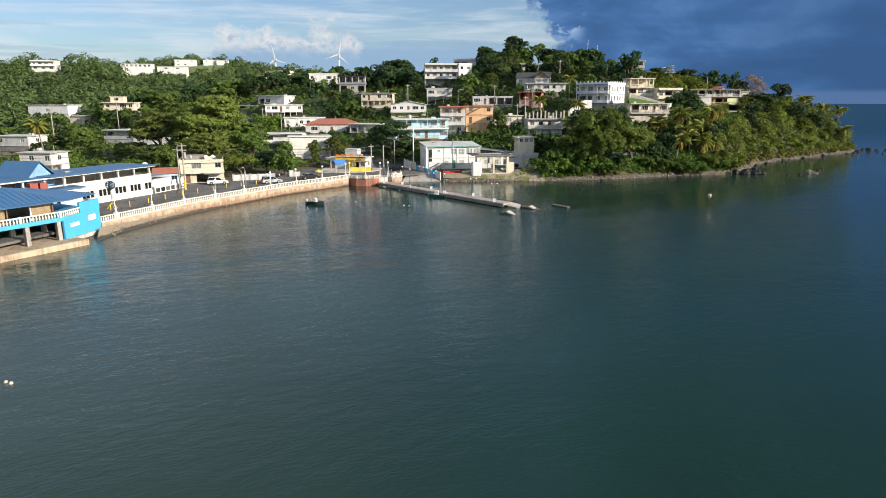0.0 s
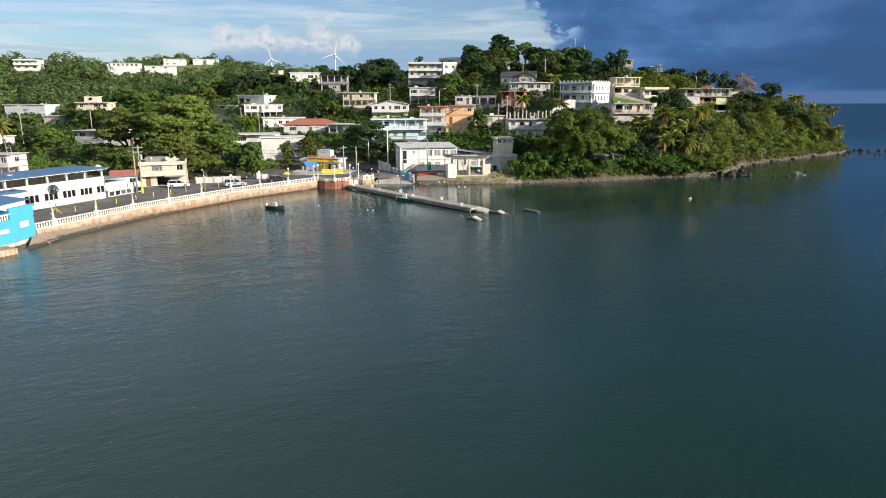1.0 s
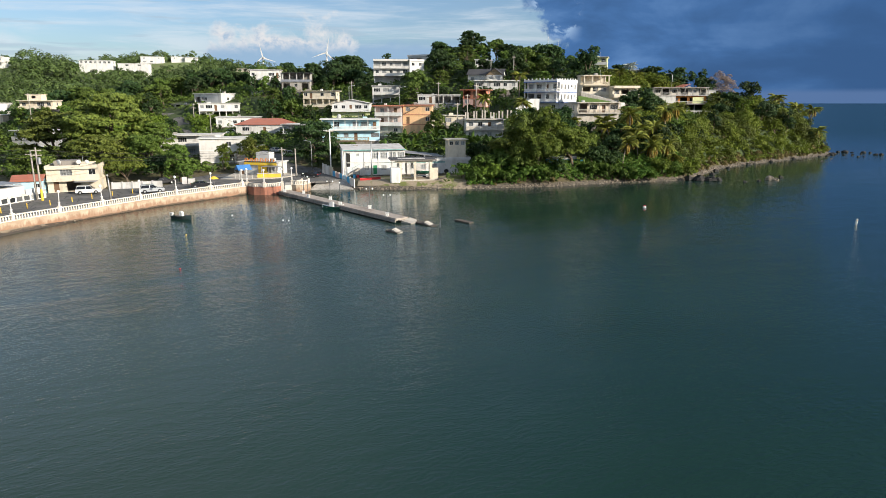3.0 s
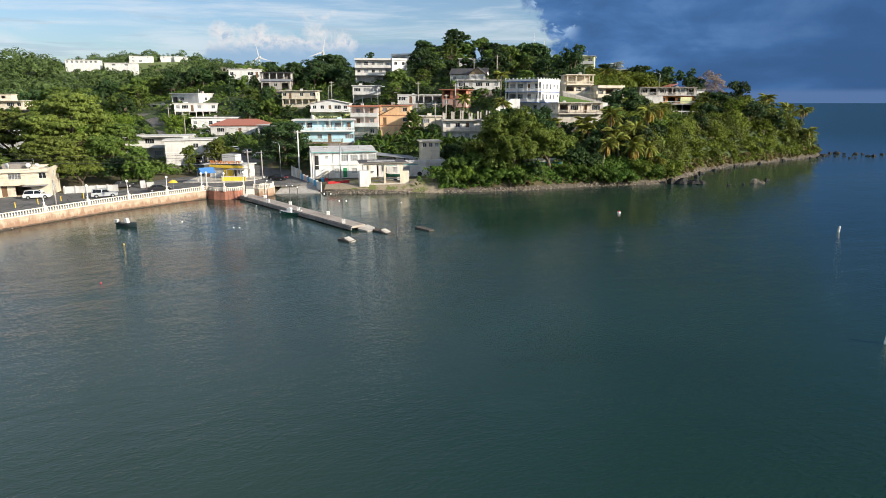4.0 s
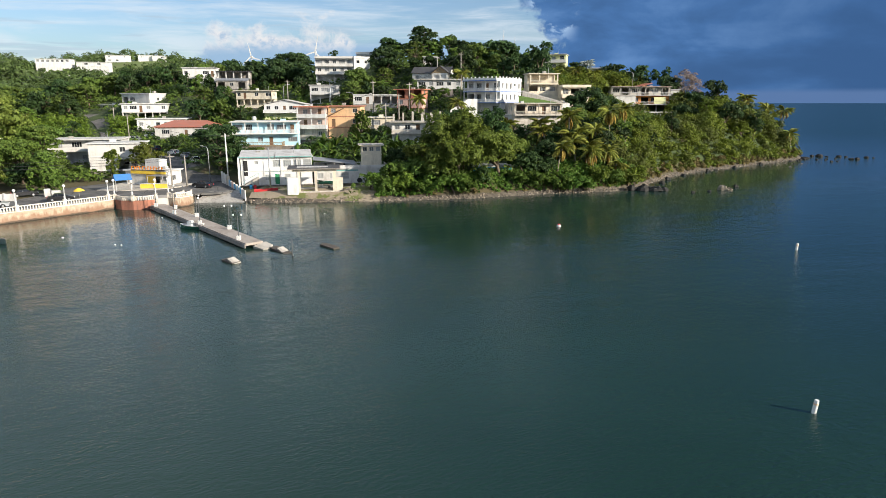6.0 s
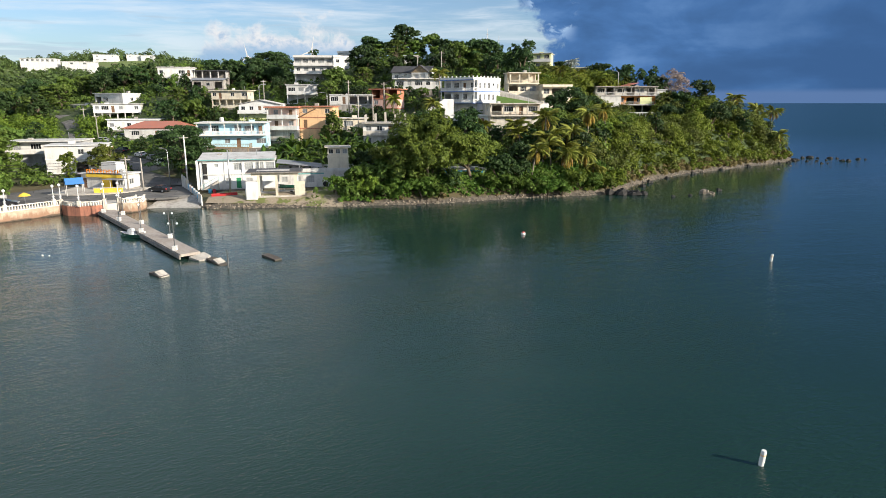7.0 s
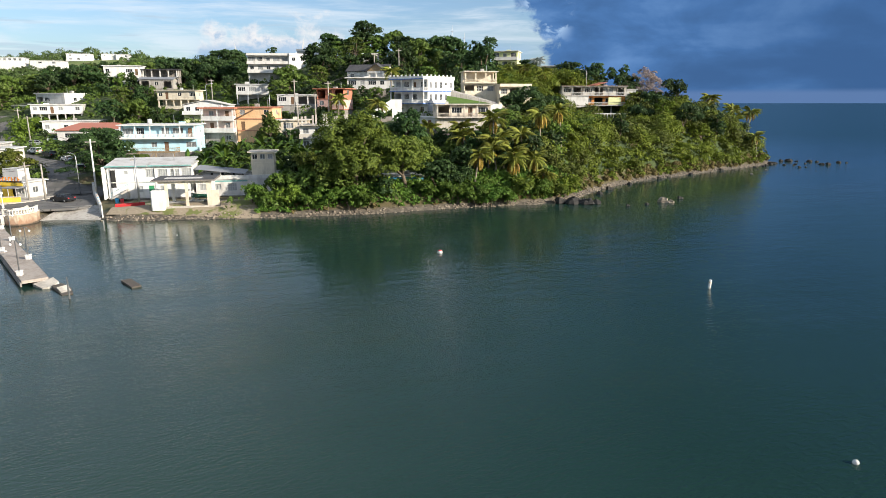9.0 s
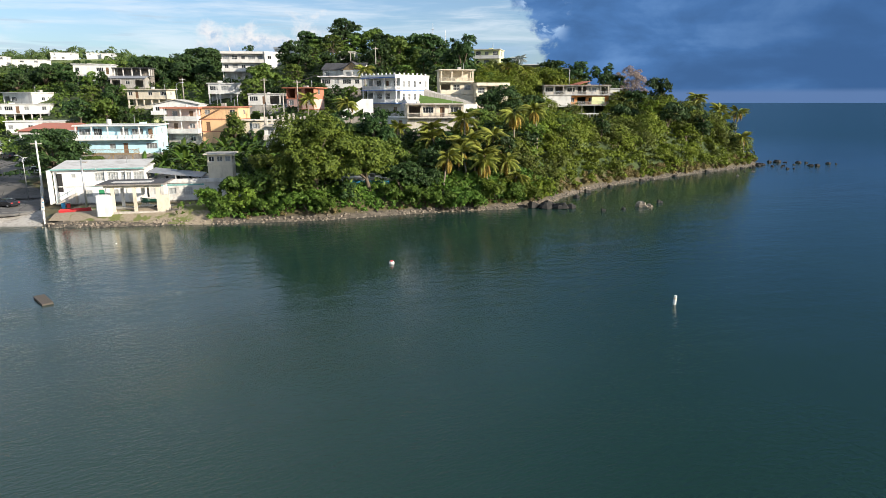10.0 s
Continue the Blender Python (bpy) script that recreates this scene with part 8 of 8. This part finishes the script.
# bushes along the shore
BUSH_KINDS = [("bush", LEAF_BRIGHT, 2.8, 4.2, 51, 1300, 0.5), ("bush", LEAF, 3.0, 4.6, 52, 1400, 0.5), ("bush", LEAF_OLIVE, 2.6, 3.8, 53, 1200, 0.45)]
BUSH_KINDS += [("bush", LEAF_FRESH, 2.6, 4.0, 54, 1400, 0.42)]
for x, y, R, H, mat in ((27, 165.2, 2.4, 3.4, LEAF_FRESH), (30.5, 166, 2.4, 4.4, LEAF_BRIGHT), (34.2, 165.4, 2.3, 3.2, LEAF_FRESH), (37.4, 166.2, 2.6, 4.6, LEAF_FRESH), (41, 166.4, 2.2, 4.3, LEAF_FRESH), (44.3, 166.6, 2.0, 3.6, LEAF_FRESH), 
                        (59.8, 173.2, 2.5, 4.2, LEAF_FRESH), (64.2, 173.4, 2.6, 4.4, LEAF_FRESH), (67.4, 173.8, 3.0, 4.9, LEAF_FRESH), (70.6, 175.0, 2.4, 4.2, LEAF_FRESH), (74.2, 177.2, 2.6, 4.4, LEAF_BRIGHT), (78, 178.8, 2.6, 3.6, LEAF_FRESH),
                        (47.0, 170.4, 2.2, 2.8, LEAF_DARK), (55.4, 173.0, 2.4, 3.4, LEAF_FRESH), (81.4, 180.6, 2.4, 3.4, LEAF_BRIGHT), (61.5, 176.8, 3.0, 5.2, LEAF_DARK), (56.6, 175.2, 3.0, 5.4, LEAF_DARK), (23.8, 166.8, 2.2, 3.0, LEAF_FRESH), (39.2, 169.8, 3.2, 6.0, LEAF), (33, 170, 3.0, 6.0, LEAF), (28, 170, 3.0, 5.6, LEAF_FRESH), (84.5, 184.5, 2.6, 4.0, LEAF_VINE)):
    tree(x, y - 1.3, 4.0, 2.6, "bush", mat, "leafy green bush at the edge of the shore", 51 + int(x) % 3, 1500, 0.4, "bush", "shore bushes", spin=x * 47 % 360, grow=max(R / 2.6, H / 4.2))

# bushes at the foot of the hill houses
for hx, hy, yaw, w, base in BASES:
    if hy > 330 or hy < 185 or abs(hy - 200.0) < 0.1 or abs(hy - 256) < 0.1:
        continue
    for i in range(max(2, int(w / 3.4))):
        u, v = (i + 0.5) * w / max(2, int(w / 3.4)) + float(g.uniform(-0.8, 0.8)), -float(g.uniform(1.8, 3.2))
        x, y = hx + u * math.cos(yaw) - v * math.sin(yaw), hy + u * math.sin(yaw) + v * math.cos(yaw)
        z = ground_at(x, y)
        gap = base - z
        if gap < 0.9 or not free(x, y, 0.8, 0.0) or on_hill_road(np.array([x]), np.array([y]), 4.0)[0]:
            continue
        kind, mat = (("bush", LEAF), ("tall", LEAF_DARK), ("bush", LEAF_DARK), ("tall", LEAF))[int(g.integers(4))]
        tree(x, y, 4.4, 2.5, kind, mat, "leafy bush at the foot of a hillside house", 57, 640, 0.5, "bush", "house bushes", z=z, spin=float(g.uniform(0, 360)), grow=min(1.9, (gap + float(g.uniform(0.0, 0.9))) / 4.4))

# shore stones
x, y = g.uniform(-4, 170, 60000), g.uniform(156, 262, 60000)
d = polygon_distance(x, y, COAST)
keep = (d > -0.8) & (d < 1.0 + 0.5 * (x < 22))
x, y = x[keep][:2600], y[keep][:2600]
z = ground_height(x, y)
stones = Shape()
for a, b, c in zip(x, y, z):
    s = float(g.uniform(0.07, 0.24))
    stones.box(-s, -s * 0.8, -s * 0.5, s, s * 0.7, s * 0.55, pose(a, b, c + 0.05, *g.uniform(-35, 35, 2), g.uniform(0, 360)))
tagged(new("shore_stones", stones.mesh("shore_stones", ROCK_PALE)), "loose grey and tan stones along the waterline", "stones", kind="stuff")

beach_stones = Shape()
for k in range(110):
    i, f = int(g.integers(5)), float(g.random())
    t = float(g.random()) ** 0.7
    a, b = Vector(BEACH_IN[i]).lerp(Vector(BEACH_IN[i + 1]), f), Vector(BEACH_OUT[i]).lerp(Vector(BEACH_OUT[i + 1]), f)
    p = a.lerp(b, t * 1.12)
    z0 = (1.25 - 0.2 * (i + f)) * (1 - t) + 0.12 * t
    s = float(g.uniform(0.04, 0.11)) * (2.6 if k % 23 == 0 else 1)
    beach_stones.box(-s, -s * 0.8, -s * 0.5, s, s * 0.7, s * 0.6, pose(p.x, p.y, z0, *g.uniform(-35, 35, 2), float(g.uniform(0, 360))))
tagged(new("beach_stones", beach_stones.mesh("beach_stones", ROCK_PALE)), "loose stones and rubble on the narrow beach", "stones", kind="stuff")

# banana plants
BLADES = {}


def banana_blade(seed):
    if seed not in BLADES:
        r = random.Random(seed)
        s = Shape()
        L, W = 2.6, 0.27
        n = 7
        bend = r.uniform(0.6, 1.2)
        rows = []
        for k in range(n):
            t = k / (n - 1)
            wide = W * math.sin(math.pi * (0.08 + 0.9 * t)) * (0.9 if k % 2 else 1.1)
            p = Vector((L * t * (1 - 0.25 * bend * t), 0, L * (0.75 * t - 0.75 * bend * t * t)))
            rows.append((p + Vector((0, -wide, -0.1 * wide)), p + Vector((0, 0, 0.06)), p + Vector((0, wide, -0.1 * wide))))
        for a, b in zip(rows, rows[1:]):
            s.face(a[0], b[0], b[1], a[1]).face(a[1], b[1], b[2], a[2])
        BLADES[seed] = s.mesh("leaf", LEAF_BANANA)
    return BLADES[seed]


banana_stem = Shape().tube([(0, 0, -0.5), (0, 0, 0.7), (0.05, 0, 1.3)], [0.16, 0.13, 0.08], 7).mesh("stem", plain("banana_stem", (0.16, 0.17, 0.06), 0.8))


def banana(x, y, seed, grow):
    r = random.Random(seed)
    root = thing("banana_plant", "banana plant with long arching green leaves", "banana plant", pose(x, y, ground_at(x, y), 0, 0, r.uniform(0, 360)) @ Matrix.Scale(grow, 4), "banana plants")
    part("stem", banana_stem, None, root)
    for k in range(12):
        part("leaf", banana_blade(k % 3), None, root, at=pose(0.05, 0, 0.5 + 0.07 * k, 0, 0, 360 * k / 12 * 5 + r.uniform(-15, 15)) @ pose(0, 0, 0, r.uniform(-20, 20), r.uniform(-12, 0) - 3.6 * k, 0))


spots = [(2 + 1.9 * k + g.uniform(-0.9, 0.9), 184.5 + 3.2 * (k % 3) + g.uniform(-1, 1)) for k in range(14)] + [(9 + 3 * k, 196 + 2 * (k % 2)) for k in range(6)] + [(88 + 2.4 * k, 228 + 2.2 * (k % 2)) for k in range(6)] + [(-42 + 2.4 * k, 258 + 1.5 * (k % 2)) for k in range(6)] + [(27.5 + 2 * k, 190 - 1.5 * k) for k in range(5)] + [(100 + 3 * k, 226 + 4 * (k % 2)) for k in range(4)]
for k, (x, y) in enumerate(spots):
    banana(float(x), float(y), k, float(g.uniform(1.4, 2.1)))

# palms
FRONDS = {}


def frond_mesh(mat, length, droop, seed):
    key = (mat.name, length, droop, seed)
    if key not in FRONDS:
        r = random.Random(seed)
        s = Shape()
        pts = []
        for k in range(8):
            t = k / 7
            pts.append(Vector((length * (t - 0.28 * droop * t * t), 0, length * (0.42 * t - (0.35 + 0.62 * droop) * t * t))))
        s.tube(pts, [0.05 - 0.005 * k for k in range(8)], 4, False)
        for k in range(26):
            t = 0.14 + 0.86 * k / 26
            i = min(6, int(t * 7))
            p = pts[i].lerp(pts[i + 1], t * 7 - i)
            tan = (pts[i + 1] - pts[i]).normalized()
            ll = length * 0.27 * math.sin(math.pi * min(0.96, 0.16 + t * 0.8)) * r.uniform(0.85, 1.15)
            for side in (-1, 1):
                d = (tan * 0.55 + Vector((0, side * 0.8, 0)) + Vector((0, 0, -0.42 - 0.3 * r.random()))).normalized()
                wide = tan * 0.085
                s.face(p - wide, p + wide, p + d * ll * 0.6 + wide * 0.8, p + d * ll + Vector((0, 0, -ll * 0.2)))
        FRONDS[key] = s.mesh("frond", mat)
    return FRONDS[key]


def palm(x, y, top, label="coconut palm with drooping green fronds", lean=(0.6, 0.3), size=3.6, old=5, seed=1, fresh=18, z=None, mat=None):
    r = random.Random(seed)
    z = ground_at(x, y) if z is None else z
    h = top - z - size * 0.35
    size *= 1.12
    root = thing("palm_tree", label, "palm tree", pose(x, y, z), "palms")
    pts = [(lean[0] * t * t * 2, lean[1] * t * t * 2, -0.6 + (h + 0.6) * t) for t in (0, 0.15, 0.35, 0.55, 0.75, 0.9, 1)]
    part("trunk", Shape().tube(pts, [0.27, 0.2, 0.17, 0.155, 0.145, 0.14, 0.15], 8), PALM_BARK, root, smooth=True)
    cx, cy, cz = pts[-1]
    for k in range(fresh):
        a = 360 * k / fresh * 2.0 + r.uniform(-14, 14)
        up = r.choice((-50, -28, -8, 12))
        part("frond", frond_mesh(mat or LEAF_PALM, size, r.choice((0.5, 0.8)), r.randrange(3)), None, root, at=pose(cx, cy, cz, 0, 0, a) @ pose(0, 0, 0, r.uniform(-12, 12), up, 0))
    for k in range(old):
        a = 360 * k / max(1, old) + r.uniform(-25, 25)
        part("old_frond", frond_mesh(LEAF_PALM_OLD, size * 0.85, 0.8, 5), None, root, "yellowed hanging frond", at=pose(cx, cy, cz - 0.1, 0, 0, a) @ pose(0, 0, 0, 0, r.uniform(30, 60), 0))
    return root


for k, (x, y, top, old, size) in enumerate([(69, 187, 17.2, 2, 3.8), (64.5, 176.4, 10.4, 3, 3.2), (73.0, 178.4, 9.6, 8, 3.4), (79.4, 190.5, 18.2, 9, 3.6), (67.5, 181, 13.0, 2, 3.6), (70.8, 182.5, 13.6, 3, 3.6), (74.5, 185, 14.0, 2, 3.4),
                                           (61.5, 188, 15.4, 1, 3.6), (85.5, 197, 18.6, 7, 3.2), (150.2, 271, 22.0, 8, 4.0), (146.8, 266, 19.2, 5, 3.8), (157, 265, 18.2, 3, 4.0), (160.5, 262.5, 17.4, 4, 3.8), (154, 262, 15, 3, 3.6),
                                           (160, 254.5, 9.6, 2, 3.4), (121, 256, 21.5, 1, 3.8), (78.0, 180.6, 6.4, 2, 2.8), (44, 208, 20.0, 1, 3.2), (32.5, 216.5, 21.0, 2, 3.0), (39.5, 199, 14.5, 0, 3.4), (-115, 184.6, 14.5, 4, 3.6), (45, 232, 28.5, 0, 3.2), (54.5, 196, 15, 0, 3.2), (69.0, 178.5, 11.4, 3, 3.4), (76.5, 181.5, 9.4, 4, 3.4), (71.6, 180, 10.8, 2, 3.4), (63.5, 185, 13.6, 2, 3.6), (86, 262, 31.0, 1, 3.6), (91, 261, 29.6, 1, 3.4), (82.5, 262, 30.0, 2, 3.2)]):
    palm(x, y, top, "coconut palm with many yellowed hanging fronds" if old > 6 else "coconut palm with drooping green fronds", (0.5 * math.sin(k * 2.1), 0.4 * math.cos(k * 1.7)), size, old, k + 1)


def dead_tree(x, y, h, seed, label):
    r = random.Random(seed)
    root = thing("tree", label, "tree", pose(x, y, ground_at(x, y)))
    part("trunk", Shape().tube([(0, 0, -0.5), (0.2, 0, h * 0.3), (-0.2, 0.1, h * 0.55)], [0.26, 0.2, 0.13], 8), PALM_BARK, root, smooth=True)
    for k in range(9):
        a, t = r.uniform(0, 6.28), r.uniform(0.28, 0.55)
        lx, lz = h * r.uniform(0.18, 0.34), h * r.uniform(0.25, 0.45)
        p0 = Vector((0.2 - 0.4 * t, 0, h * t))
        p1 = p0 + Vector((math.cos(a) * lx * 0.5, math.sin(a) * lx * 0.5, lz * 0.6))
        p2 = p0 + Vector((math.cos(a) * lx, math.sin(a) * lx, lz))
        limb = part("limb", Shape().tube([p0, p1, p2], [0.1, 0.07, 0.03], 5), PALM_BARK, root)
        part("twig", Shape().tube([p1, p1 + Vector((r.uniform(-1, 1), r.uniform(-1, 1), 1.4))], [0.04, 0.015], 4), PALM_BARK, limb)


dead_tree(-104, 147, 12.0, 3, "bare leafless pale tree among houses")
palm(89.5, 262.0, 33.0, "silvery fan palm beside the crest houses", (0.2, 0.1), 3.0, 0, 44, 22, None, LEAF_SILVER)
